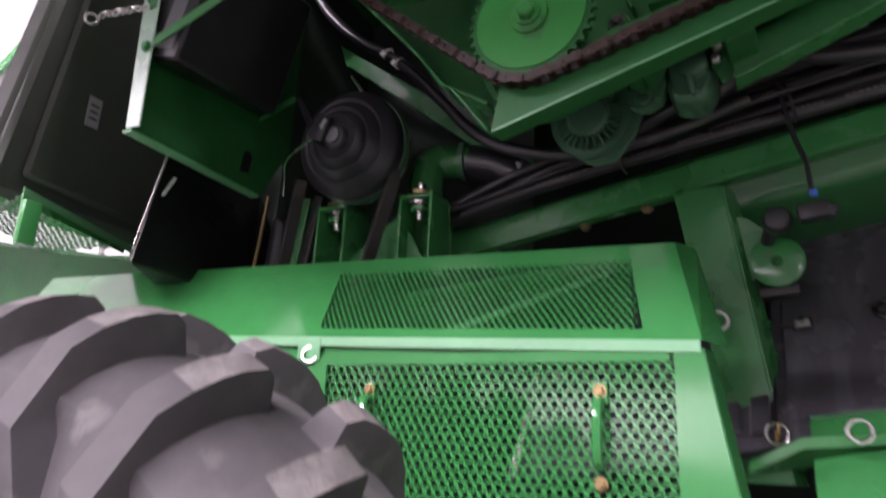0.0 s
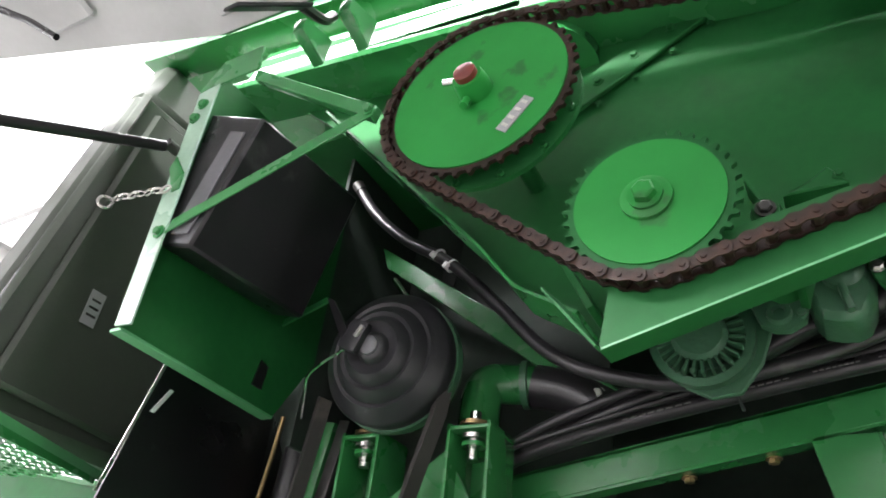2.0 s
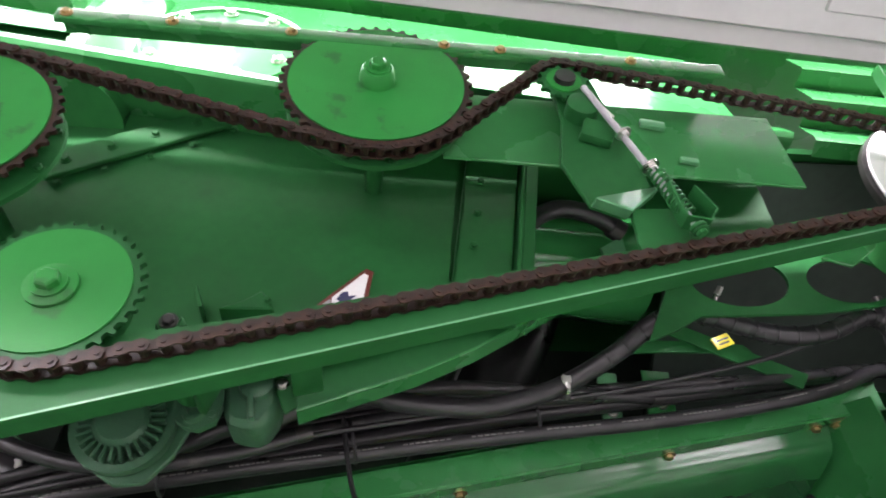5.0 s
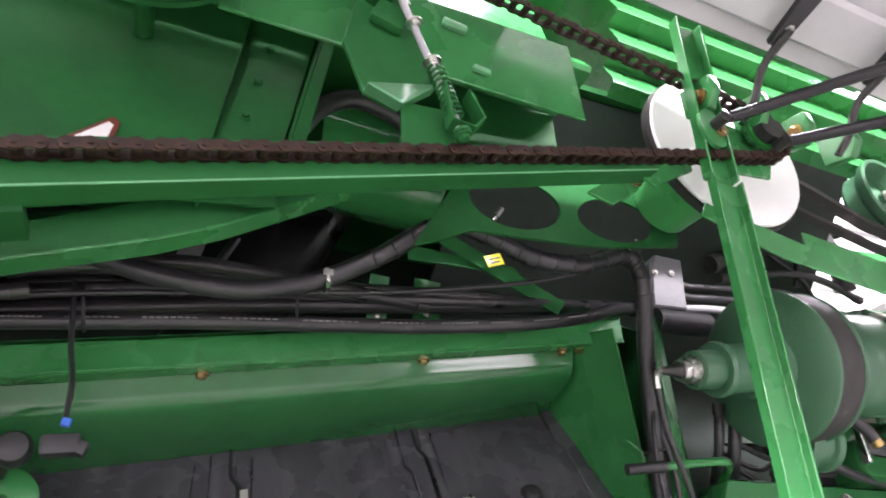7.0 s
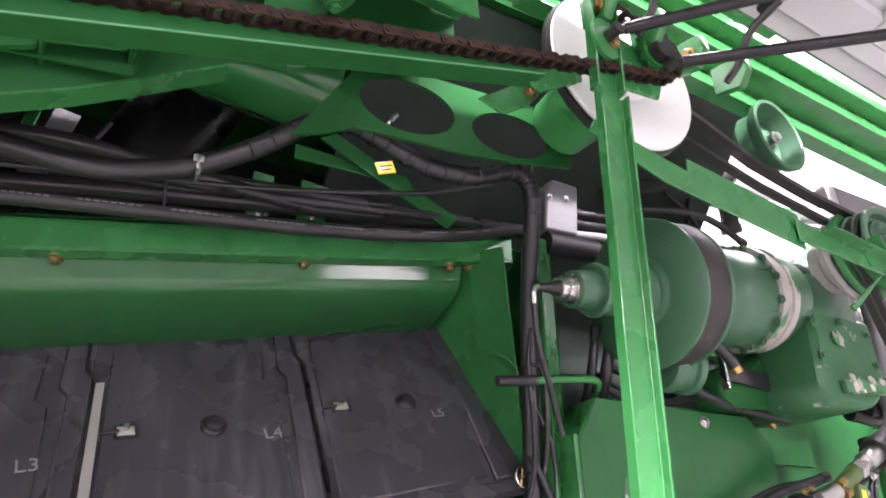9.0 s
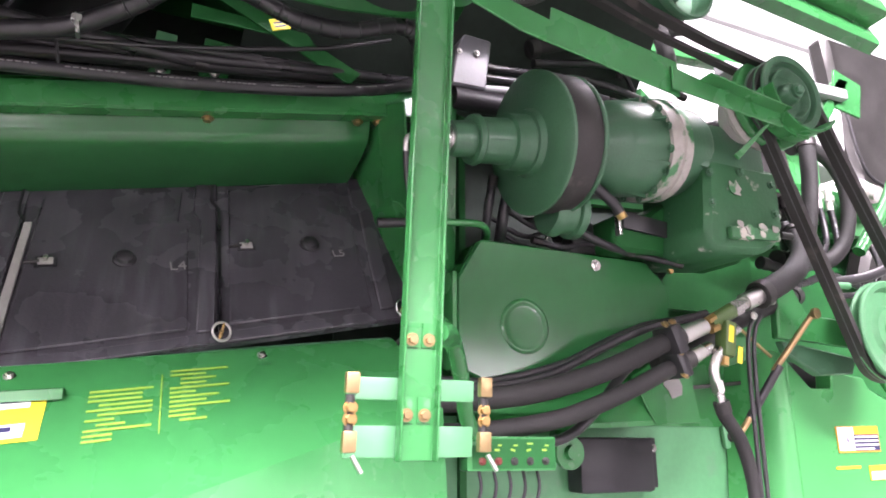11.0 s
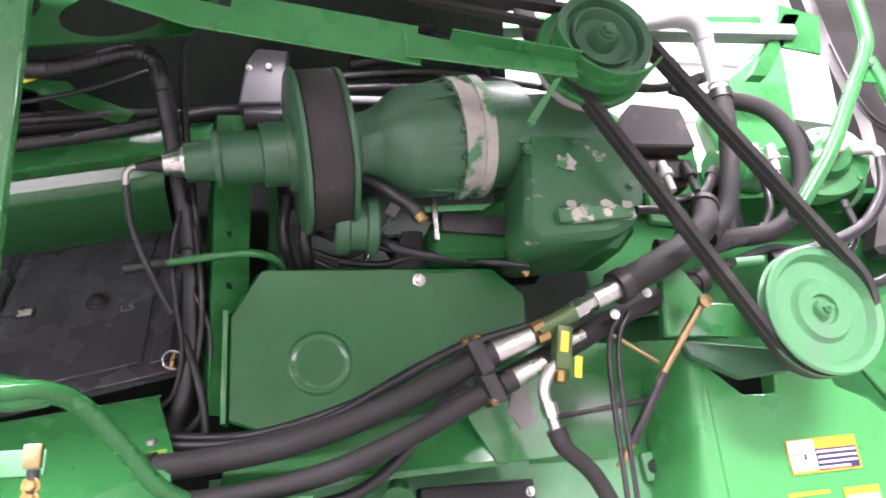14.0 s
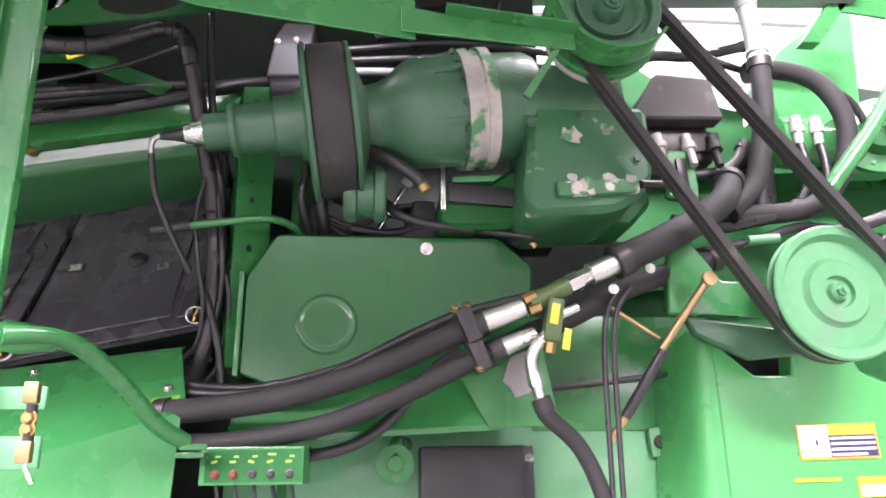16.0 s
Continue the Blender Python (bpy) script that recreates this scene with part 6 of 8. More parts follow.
def lower_frame():
    t = thing("lower_frame_plate", "green lower frame plate with bolted covers", "frame plate", (2.4, 0.69, 1.35))
    part("plate", Shape().box((2.45, 0.70, 1.30), (1.5, 0.008, 0.34), (0, 0, 0), 0.002), GREEN_PALE, t)
    part("right_plate", Shape().box((2.72, 0.695, 1.60), (0.5, 0.008, 0.30), (0, 0, 0), 0.002), GREEN, t)
    part("cross_rib", Shape().box((2.70, 0.66, 1.575), (0.42, 0.06, 0.012), (0, -6, 0), 0.002), DARK_STEEL, t)
    lug = part("lifting_lug", Shape().box((2.80, 0.685, 1.42), (0.055, 0.02, 0.075), (0, -5, 0), 0.012), GREEN_PALE, t)
    part("lug_hole", Shape().turned((2.80, 0.673, 1.42), OUT, [(0, 0.018), (0.003, 0.016), (0.003, 0.01), (0.0, 0.009), (0.0, 0)], 20), DARK_STEEL, lug)
    bx = thing("battery_box", "black plastic box cover on the lower frame", "box", (2.3, 0.66, 1.35))
    part("body", Shape().box((2.305, 0.66, 1.34), (0.26, 0.07, 0.15), (0, 0, 0), 0.012), BLACK_PLASTIC, bx)
    part("side_strip", Shape().box((2.445, 0.668, 1.345), (0.028, 0.05, 0.14), (0, 0, 0), 0.004), BLACK_PLASTIC, bx)
    bolts(bx, [(2.447, 0.641, 1.385)], OUT, 0.008, STEEL)
    pf = thing("pipe_fitting", "green pipe stub with a round flange", "pipe", (2.12, 0.6, 1.37))
    part("tube", Shape().tube([(2.14, 0.69, 1.42), (2.12, 0.62, 1.42), (2.115, 0.6, 1.38)], 0.02, 14), GREEN, pf)
    part("flange", Shape().turned((2.115, 0.6, 1.375), OUT, [(0, 0), (0, 0.045), (0.014, 0.045), (0.014, 0.02), (0.03, 0.018), (0.03, 0)], 24), GREEN, pf)
    cb = thing("control_box", "green switch box with five red indicator buttons", "control box", (1.82, 0.4, 1.38))
    part("housing", Shape().box((1.822, 0.415, 1.378), (0.215, 0.06, 0.075), (0, 0, -8), 0.003), GREEN, cb)
    part("mount", Shape().box((1.70, 0.40, 1.40), (0.06, 0.05, 0.012), (0, 0, -8), 0.002), GREEN, cb)
    part("face_plate", Shape().box((1.822, 0.3838, 1.378), (0.2, 0.002, 0.064), (0, 0, -8)), GREEN_SHADED, cb)
    for k in range(5):
        x = 1.745 + 0.038 * k
        yy = 0.3825 - (x - 1.822) * 0.14
        part("button", Shape().turned((x, yy, 1.362), OUT, [(0, 0.009), (0.003, 0.009), (0.004, 0.006), (0.008, 0.005), (0.008, 0)], 14), RED if k < 2 else DARK_STEEL, cb)
        part("text_bar", Shape().box((x - 0.003, yy - 0.0005, 1.386), (0.012, 0.001, 0.005), (0, 15 * (k % 3 - 1), 0)), PRINT, cb)
        part("text_bar", Shape().box((x + 0.004, yy - 0.0005, 1.396 + 0.004 * (k == 3)), (0.01 + 0.012 * (k == 3), 0.001, 0.004)), PRINT, cb)
        part("wire", Shape().tube([(x, 0.41, 1.342), (x + 0.005, 0.41, 1.30), (x - 0.01, 0.42, 1.24)], 0.004, 8), BLACK_PLASTIC, cb)


lower_frame()


def moulded_shield():
    t = thing("moulded_shield", "rounded pale green plastic shield with warning label", "shield", (3.2, 0.6, 1.4))
    out = [(2.885, 1.12), (2.885, 1.657), (2.923, 1.624), (2.985, 1.569), (3.08, 1.568), (3.088, 1.625), (3.245, 1.611), (3.265, 1.576), (3.348, 1.543), (3.413, 1.484), (3.456, 1.42), (3.49, 1.30), (3.5, 1.12)]
    part("front_face", Shape().face_xz(0.505, 0.06, out, 0.005), GREEN_SHELL, t)
    s = Shape()
    prof = [(2.8852, 0.5075, 1.657), (2.872, 0.508, 1.668), (2.860, 0.514, 1.678), (2.850, 0.526, 1.684), (2.843, 0.545, 1.682), (2.834, 0.58, 1.670), (2.826, 0.62, 1.655), (2.815, 0.69, 1.64)]
    low = [s.bm.verts.new((x - 0.045 * i / 7, y, 1.12)) for i, (x, y, z) in enumerate(prof)]
    top = [s.bm.verts.new(p) for p in prof]
    for i in range(7):
        s.bm.faces.new((low[i], low[i + 1], top[i + 1], top[i]))
    part("side_face", s, GREEN_SHELL, t)
    e = Shape()
    rows = [[e.bm.verts.new((px + dx, 0.505 + dy, pz - dz)) for dx, dy, dz in ((0, 0.003, 0), (0.015, 0.015, 0.0), (0.025, 0.05, 0.004), (0.03, 0.18, 0.006))] for px, pz in out[7:]]
    for a, c in zip(rows, rows[1:]):
        for i in range(3):
            e.bm.faces.new((a[i], a[i + 1], c[i + 1], c[i]))
    part("rounded_edge", e, GREEN_SHELL, t)
    w = part("warning_label", Shape().box((3.168, 0.502, 1.413), (0.20, 0.003, 0.08), (0, -1, 0)), ORANGE, t, "orange and white warning label")
    part("white_field", Shape().box((3.107, 0.4995, 1.414), (0.074, 0.002, 0.072), (0, -1, 0)), WHITE_PAINT, w)
    part("dark_field", Shape().box((3.203, 0.4995, 1.403), (0.12, 0.002, 0.05), (0, -1, 0)), NAVY, w)
    for k in range(4):
        part("text_bar", Shape().box((3.203 - 0.012 * (k > 2), 0.4978, 1.421 - 0.0125 * k), (0.112 - 0.024 * (k > 2), 0.001, 0.005), (0, -1, 0)), WHITE_PAINT, w)
    part("pictogram", Shape().box((3.112, 0.4978, 1.41), (0.006, 0.001, 0.014), (0, 0, 0)), NAVY, w)
    part("lower_label", Shape().box((3.102, 0.502, 1.327), (0.114, 0.003, 0.008), (0, -1, 0)), YELLOW, t)
    lb = part("lower_label", Shape().box((3.25, 0.502, 1.31), (0.1, 0.003, 0.045), (0, -1, 0)), YELLOW, t)
    part("white_field", Shape().box((3.25, 0.4995, 1.302), (0.09, 0.002, 0.024), (0, -1, 0)), WHITE_PAINT, lb)


moulded_shield()


def hydraulic_lines():
    g = "hydraulic lines under the gearbox"
    def sleeve(pts, r, lab, mat=None):
        return hose("hydraulic_hose", lab, pts, r, mat or SLEEVE, g, 16)
    sleeve([(1.60, 0.46, 1.49), (1.72, 0.42, 1.495), (1.9, 0.39, 1.52), (2.08, 0.36, 1.575), (2.24, 0.345, 1.645), (2.30, 0.34, 1.668)], 0.026, "thick black sleeved hydraulic hose")
    sleeve([(1.60, 0.48, 1.425), (1.75, 0.44, 1.425), (1.95, 0.40, 1.455), (2.12, 0.375, 1.515), (2.26, 0.355, 1.58), (2.34, 0.35, 1.615)], 0.022, "thick black sleeved hydraulic hose")
    sleeve([(1.62, 0.5, 1.535), (1.78, 0.47, 1.53), (1.95, 0.44, 1.56), (2.1, 0.42, 1.63), (2.25, 0.4, 1.695), (2.45, 0.39, 1.745)], 0.011, "thin black hydraulic hose", RUBBER)
    sleeve([(1.62, 0.52, 1.555), (1.8, 0.49, 1.545), (2.0, 0.46, 1.59), (2.15, 0.44, 1.66), (2.28, 0.42, 1.71), (2.42, 0.40, 1.73)], 0.010, "thin black hydraulic hose", RUBBER)
    sleeve([(1.70, 0.5, 1.415), (1.85, 0.47, 1.395), (2.0, 0.46, 1.41), (2.1, 0.46, 1.47), (2.2, 0.45, 1.58), (2.26, 0.44, 1.62)], 0.013, "thin black hydraulic hose looping down", RUBBER)
    sleeve([(2.598, 0.335, 1.801), (2.65, 0.336, 1.826), (2.72, 0.34, 1.86), (2.80, 0.36, 1.905), (2.92, 0.42, 1.99), (2.99, 0.5, 2.08)], 0.034, "thick black sleeved hose behind the belt")
    sleeve([(2.30, 0.43, 1.60), (2.42, 0.425, 1.655), (2.52, 0.42, 1.70), (2.64, 0.42, 1.76), (2.78, 0.43, 1.81), (2.9, 0.45, 1.85)], 0.026, "black sleeved hose behind the coupler")
    sleeve([(2.412, 0.332, 1.505), (2.425, 0.335, 1.47), (2.50, 0.36, 1.40), (2.55, 0.38, 1.28), (2.56, 0.4, 1.1)], 0.018, "black hydraulic hose hanging down")
    for dx in (0.0, 0.022):
        sleeve([(2.62 + dx, 0.37, 1.755), (2.585 + dx, 0.37, 1.70), (2.57 + dx, 0.37, 1.6), (2.565 + dx, 0.37, 1.4), (2.56 + dx, 0.37, 1.1)], 0.006, "thin black control cable hanging down", RUBBER)
    t = thing("quick_coupler", "olive green hydraulic quick coupler with steel fittings and yellow tags", "coupler", (2.45, 0.34, 1.72))
    olive = shader("olive_casting", (0.06, 0.11, 0.03), 0.4, vary=0.15, grain=100, bump=0.15)
    part("body", Shape().rod((2.40, 0.336, 1.706), (2.49, 0.337, 1.750), 0.021, 20), olive, t)
    part("collar", Shape().rod((2.488, 0.337, 1.749), (2.515, 0.337, 1.762), 0.024, 6), STEEL, t)
    part("side_block", Shape().box((2.447, 0.328, 1.668), (0.036, 0.042, 0.095), (0, 10, 0), 0.006), olive, t)
    part("plug", Shape().rod((2.46, 0.33, 1.68), (2.505, 0.335, 1.70), 0.011, 12), STEEL, t)
    part("bottom_nut", Shape().rod((2.44, 0.33, 1.622), (2.435, 0.33, 1.598), 0.013, 6), BRASS, t)
    part("steel_ferrule", Shape().rod((2.30, 0.34, 1.668), (2.385, 0.338, 1.700), 0.025, 20, 0.022), STEEL, t)
    part("steel_ferrule", Shape().rod((2.335, 0.352, 1.612), (2.41, 0.35, 1.645), 0.021, 20, 0.018), STEEL, t)
    part("coupling_nut", Shape().rod((2.51, 0.338, 1.76), (2.545, 0.337, 1.778), 0.019, 6), STEEL, t)
    part("coupling_sleeve", Shape().rod((2.54, 0.337, 1.776), (2.60, 0.335, 1.802), 0.025, 22), STEEL, t)
    part("brass_nut", Shape().rod((2.385, 0.325, 1.712), (2.41, 0.325, 1.724), 0.012, 6), BRASS, t)
    part("brass_nut", Shape().rod((2.395, 0.325, 1.69), (2.42, 0.325, 1.70), 0.013, 6), BRASS, t)
    part("elbow_pipe", Shape().tube([(2.432, 0.33, 1.640), (2.411, 0.33, 1.616), (2.396, 0.33, 1.582), (2.403, 0.33, 1.542), (2.414, 0.332, 1.495)], 0.013, 14), STEEL, t)
    part("elbow_nut", Shape().rod((2.401, 0.33, 1.556), (2.406, 0.33, 1.530), 0.018, 6), STEEL, t)
    part("yellow_tag", Shape().box((2.448, 0.308, 1.68), (0.018, 0.003, 0.045), (0, 12, 0), 0.001), YELLOW, t)
    part("yellow_tag", Shape().box((2.47, 0.306, 1.625), (0.016, 0.003, 0.045), (0, 12, 0), 0.001), YELLOW, t)
    c = thing("hose_clamp", "black double hose clamp with bright bolts", "hose clamp", (2.26, 0.33, 1.66))
    part("clamp_block", Shape().box((2.262, 0.335, 1.655), (0.035, 0.075, 0.075), (0, -22, 0), 0.008), RUBBER, c)
    part("clamp_block", Shape().box((2.285, 0.345, 1.595), (0.033, 0.068, 0.07), (0, -22, 0), 0.008), RUBBER, c)
    bolts(c, [(2.235, 0.32, 1.69), (2.26, 0.32, 1.698), (2.27, 0.315, 1.622), (2.285, 0.32, 1.565)], (0, -0.7, 0.7), 0.008, ZINC)
    r = thing("adjusting_rod", "yellow zinc adjusting rod with a rubber sleeve", "rod", (2.7, 0.33, 1.6))
    part("rod", Shape().rod((2.808, 0.335, 1.762), (2.70, 0.40, 1.60), 0.009), ZINC, r)
    part("sleeve", Shape().rod((2.715, 0.39, 1.615), (2.63, 0.44, 1.47), 0.012), RUBBER, r)
    part("tip", Shape().rod((2.63, 0.44, 1.47), (2.60, 0.46, 1.42), 0.009), ZINC, r)
    part("eye", Shape().turned((2.81, 0.33, 1.765), OUT, [(0, 0), (0, 0.016), (0.012, 0.016), (0.012, 0)], 16), ZINC, r)
    part("cross_rod", Shape().rod((2.60, 0.42, 1.725), (2.72, 0.42, 1.645), 0.005), ZINC, r)
    bk = thing("pulley_bracket", "green cast bracket behind the lower pulley", "bracket", (2.85, 0.4, 1.75))
    part("plate", Shape().slab([(2.74, 0.40, 1.70), (2.76, 0.40, 1.88), (2.80, 0.40, 1.9), (2.88, 0.40, 1.78), (3.06, 0.36, 1.76), (3.06, 0.36, 1.68), (2.85, 0.40, 1.70)], (0, 0.03, 0), 0.005), GREEN, bk)
    part("inner_guard", Shape().slab([(2.93, 0.60, 1.48), (3.14, 0.60, 1.48), (3.14, 0.60, 1.66), (2.93, 0.60, 1.66)], (0, 0.05, 0)), BLACK_PAINT, bk)
    part("slotted_plate", Shape().slab([(2.806, 0.478, 2.02), (2.81, 0.478, 2.145), (2.82, 0.478, 2.155), (2.878, 0.478, 2.158), (2.895, 0.478, 2.14), (2.898, 0.478, 2.01)], (0, 0.03, 0), 0.008), GREEN, bk)
    part("slot", Shape().box((2.851, 0.475, 2.085), (0.028, 0.01, 0.085), (0, -2, 0), 0.004), BLACK_PAINT, bk)
    part("lower_arm", Shape().slab([(2.80, 0.44, 1.70), (3.1, 0.42, 1.66), (3.08, 0.42, 1.61), (2.95, 0.44, 1.60), (2.82, 0.44, 1.66)], (0, 0.03, 0), 0.004), GREEN_CAST, bk)
    part("stop_rod", Shape().rod((2.93, 0.35, 1.865), (3.0, 0.34, 1.868), 0.011), GREEN_PALE, bk)
    bolts(bk, [(2.695, 0.37, 1.80), (2.60, 0.36, 1.748)], OUT, 0.008, STEEL)
    w = thing("threaded_rod", "thin steel rod behind the coupler", "rod", (2.44, 0.5, 1.9))
    part("rod", Shape().rod((2.39, 0.52, 1.97), (2.455, 0.52, 1.905), 0.004), STEEL, w)
    part("nut", Shape().rod((2.45, 0.52, 1.91), (2.465, 0.52, 1.895), 0.009, 6), BRASS, w)


hydraulic_lines()


def gear_tray():
    t = thing("dark_sump", "dark green sump and dusty black ducting under the gearbox", "sump", (2.4, 0.62, 1.95))
    part("sump", Shape().slab([(2.22, 0.47, 2.03), (2.21, 0.47, 1.94), (2.24, 0.47, 1.925), (2.70, 0.47, 1.935), (2.76, 0.47, 2.0), (2.74, 0.47, 2.10), (2.42, 0.47, 2.10), (2.34, 0.47, 2.045)], (0, 0.16, 0), 0.012), GREEN_SHADED, t)
    part("duct", Shape().slab([(2.12, 0.56, 1.92), (2.16, 0.56, 2.03), (2.215, 0.56, 2.03), (2.22, 0.56, 1.92)], (0, 0.06, 0), 0.004), RUBBER, t)
    part("strap", Shape().box((2.44, 0.462, 2.0), (0.40, 0.012, 0.05), (0, 4, 0), 0.004), RUBBER, t)
    part("clip", Shape().box((2.225, 0.46, 2.02), (0.012, 0.02, 0.11), (0, 0, 0), 0.003), STEEL, t)
    for k, (pts, r) in enumerate((
        ([(2.08, 0.5, 2.0), (2.12, 0.48, 1.96), (2.2, 0.48, 1.935), (2.3, 0.5, 1.93)], 0.012),
        ([(1.93, 0.56, 2.1), (1.92, 0.58, 2.02), (1.93, 0.62, 1.96), (1.95, 0.68, 1.90)], 0.016),
        ([(1.88, 0.56, 2.12), (1.87, 0.58, 2.02), (1.90, 0.66, 1.93)], 0.012),
        ([(2.0, 0.56, 1.95), (2.1, 0.56, 1.94), (2.2, 0.56, 1.96), (2.35, 0.5, 1.925), (2.45, 0.46, 1.90)], 0.009),
    )):
        hose("hydraulic_hose", "black hose between sheave and sump", pts, r, RUBBER, "hoses behind the sheave")


gear_tray()


# ---- rear end: bracket plate, black box, tank, fan drive ----
def rear_bracket():
    t = thing("rear_bracket_plate", "green folded bracket plate with a bright front flange", "bracket plate", (-0.92, 0.1, 2.3))
    part("plate", Shape().slab([(-0.92, -0.09, 2.045), (-0.92, 0.325, 2.035), (-0.92, 0.42, 2.2), (-0.92, 0.42, 2.7), (-0.92, -0.09, 2.7)], (0.005, 0, 0)), GREEN_SHADED, t)
    # the flange's bright reflection is painted in with a pale colour
    part("front_flange", Shape().slab([(-0.925, -0.092, 2.046), (-0.88, -0.092, 2.042), (-0.905, -0.092, 2.66), (-0.965, -0.092, 2.65)], (0, -0.005, 0), 0.001), GLINT_EDGE, t, "front flange coloured pale as an overexposed glint")
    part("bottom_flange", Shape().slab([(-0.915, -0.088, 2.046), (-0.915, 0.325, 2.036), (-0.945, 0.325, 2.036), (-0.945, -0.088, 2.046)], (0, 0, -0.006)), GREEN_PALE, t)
    part("slot", Shape().slab([(-0.914, 0.24, 2.075), (-0.914, 0.27, 2.075), (-0.914, 0.275, 2.13), (-0.914, 0.25, 2.135)], (0.003, 0, 0)), BLACK_PAINT, t)
    bolts(t, [(-0.902, -0.098, 2.243), (-0.93, -0.098, 2.60), (-0.94, -0.098, 2.56)], OUT, 0.01, GREEN)
    part("top_gusset", Shape().slab([(-0.97, -0.095, 2.66), (-0.91, -0.095, 2.66), (-0.79, -0.095, 2.66), (-0.80, -0.095, 2.74), (-0.92, -0.095, 2.74)], (0, 0.005, 0), 0.001), GREEN, t)
    part("diagonal_stay", Shape().slab([(-0.885, -0.10, 2.235), (-0.875, -0.10, 2.265), (-0.485, -0.05, 2.462), (-0.478, -0.05, 2.435)], (0, 0.004, 0), 0.001), GREEN, t)
    part("upper_stay", Shape().slab([(-0.80, -0.09, 2.665), (-0.80, -0.09, 2.635), (-0.485, -0.045, 2.435), (-0.478, -0.045, 2.465)], (0, 0.02, 0), 0.001), GREEN, t)
    bolts(t, [(-0.487, -0.052, 2.45)], OUT, 0.009, GREEN)
    part("side_ear", Shape().slab([(-0.955, -0.1, 2.42), (-0.915, -0.1, 2.345), (-0.895, -0.1, 2.35), (-0.90, -0.1, 2.39), (-0.945, -0.1, 2.45)], (0, 0.004, 0)), GREEN, t)
    b = thing("black_box", "black rectangular filter box on the bracket plate", "box", (-0.82, 0.05, 2.35))
    part("case", Shape().slab([(-0.912, -0.082, 2.225), (-0.82, -0.082, 2.20), (-0.735, -0.082, 2.50), (-0.912, -0.082, 2.58)], (0.03, 0.30, 0.0), 0.006), BLACK_PAINT, b)
    part("pale_edge", Shape().slab([(-0.885, -0.085, 2.245), (-0.835, -0.085, 2.232), (-0.775, -0.085, 2.47), (-0.82, -0.085, 2.49)], (0, 0.004, 0)), GREY_CAST, b, "pale worn stripe")
    l = thing("locking_chain", "short bright steel link chain holding the tank flap", "chain", (-1.0, -0.12, 2.36))
    for k in range(7):
        x = -0.92 - 0.026 * k
        ln = Shape().tube([(x + 0.014 * math.cos(a), -0.11 - 0.007 * math.sin(a) * (k % 2), 2.345 + 0.008 * math.sin(a) * (1 - k % 2) + 0.004 * k) for a in [j * math.tau / 10 for j in range(11)]], 0.0025, 6, 1)
        part("link", ln, STEEL, l)
    part("end_ring", Shape().ring((-1.118, -0.11, 2.37), (1, -0.5, 0), 0.014, 0.004, 18, 6), STEEL, l)
    a = thing("fan_lever", "green flat lever beside the fan pulley", "lever", (-0.8, 0.3, 2.2))
    part("arm", Shape().slab([(-0.91, 0.28, 2.235), (-0.91, 0.28, 2.25), (-0.775, 0.26, 2.275), (-0.77, 0.26, 2.262)], (0, 0.006, 0)), GREEN, a)
    part("link", Shape().slab([(-0.775, 0.262, 2.275), (-0.755, 0.262, 2.265), (-0.685, 0.28, 2.15), (-0.71, 0.28, 2.14)], (0, 0.006, 0)), BLACK_PAINT, a)


rear_bracket()


def tank():
    t = thing("plastic_tank", "large dark olive plastic tank with rounded moulded panel", "tank", (-1.6, 0.2, 2.4))
    part("body", Shape().slab([(-1.405, -0.13, 1.95), (-1.405, 0.62, 1.95), (-1.405, 0.66, 2.96), (-1.405, 0.0, 2.96)], (-0.13, 0, 0), 0.03), TANK, t)
    part("raised_panel", Shape().slab([(-1.405, -0.04, 2.02), (-1.405, 0.44, 1.99), (-1.405, 0.44, 2.9), (-1.405, 0.05, 2.9)], (0.022, 0, 0), 0.012), TANK, t)
    part("seam", Shape().slab([(-1.415, -0.118, 1.98), (-1.40, -0.10, 1.975), (-1.40, 0.02, 2.94), (-1.415, 0.002, 2.94)], (0.012, 0, 0), 0.004), TANK, t)
    n = part("nameplate", Shape().slab([(-1.378, 0.085, 2.225), (-1.378, 0.125, 2.225), (-1.378, 0.125, 2.315), (-1.378, 0.085, 2.315)], (0.002, 0, 0)), GREY_BOX, t, "small grey label")
    for k in range(3):
        part("text_bar", Shape().box((-1.375, 0.105, 2.25 + 0.02 * k), (0.001, 0.026, 0.006)), DARK_STEEL, n)
    part("neck", Shape().slab([(-1.41, 0.005, 2.94), (-1.41, 0.34, 2.94), (-1.41, 0.34, 3.12), (-1.41, 0.045, 3.13)], (-0.11, 0, 0), 0.025), TANK, t)


tank()


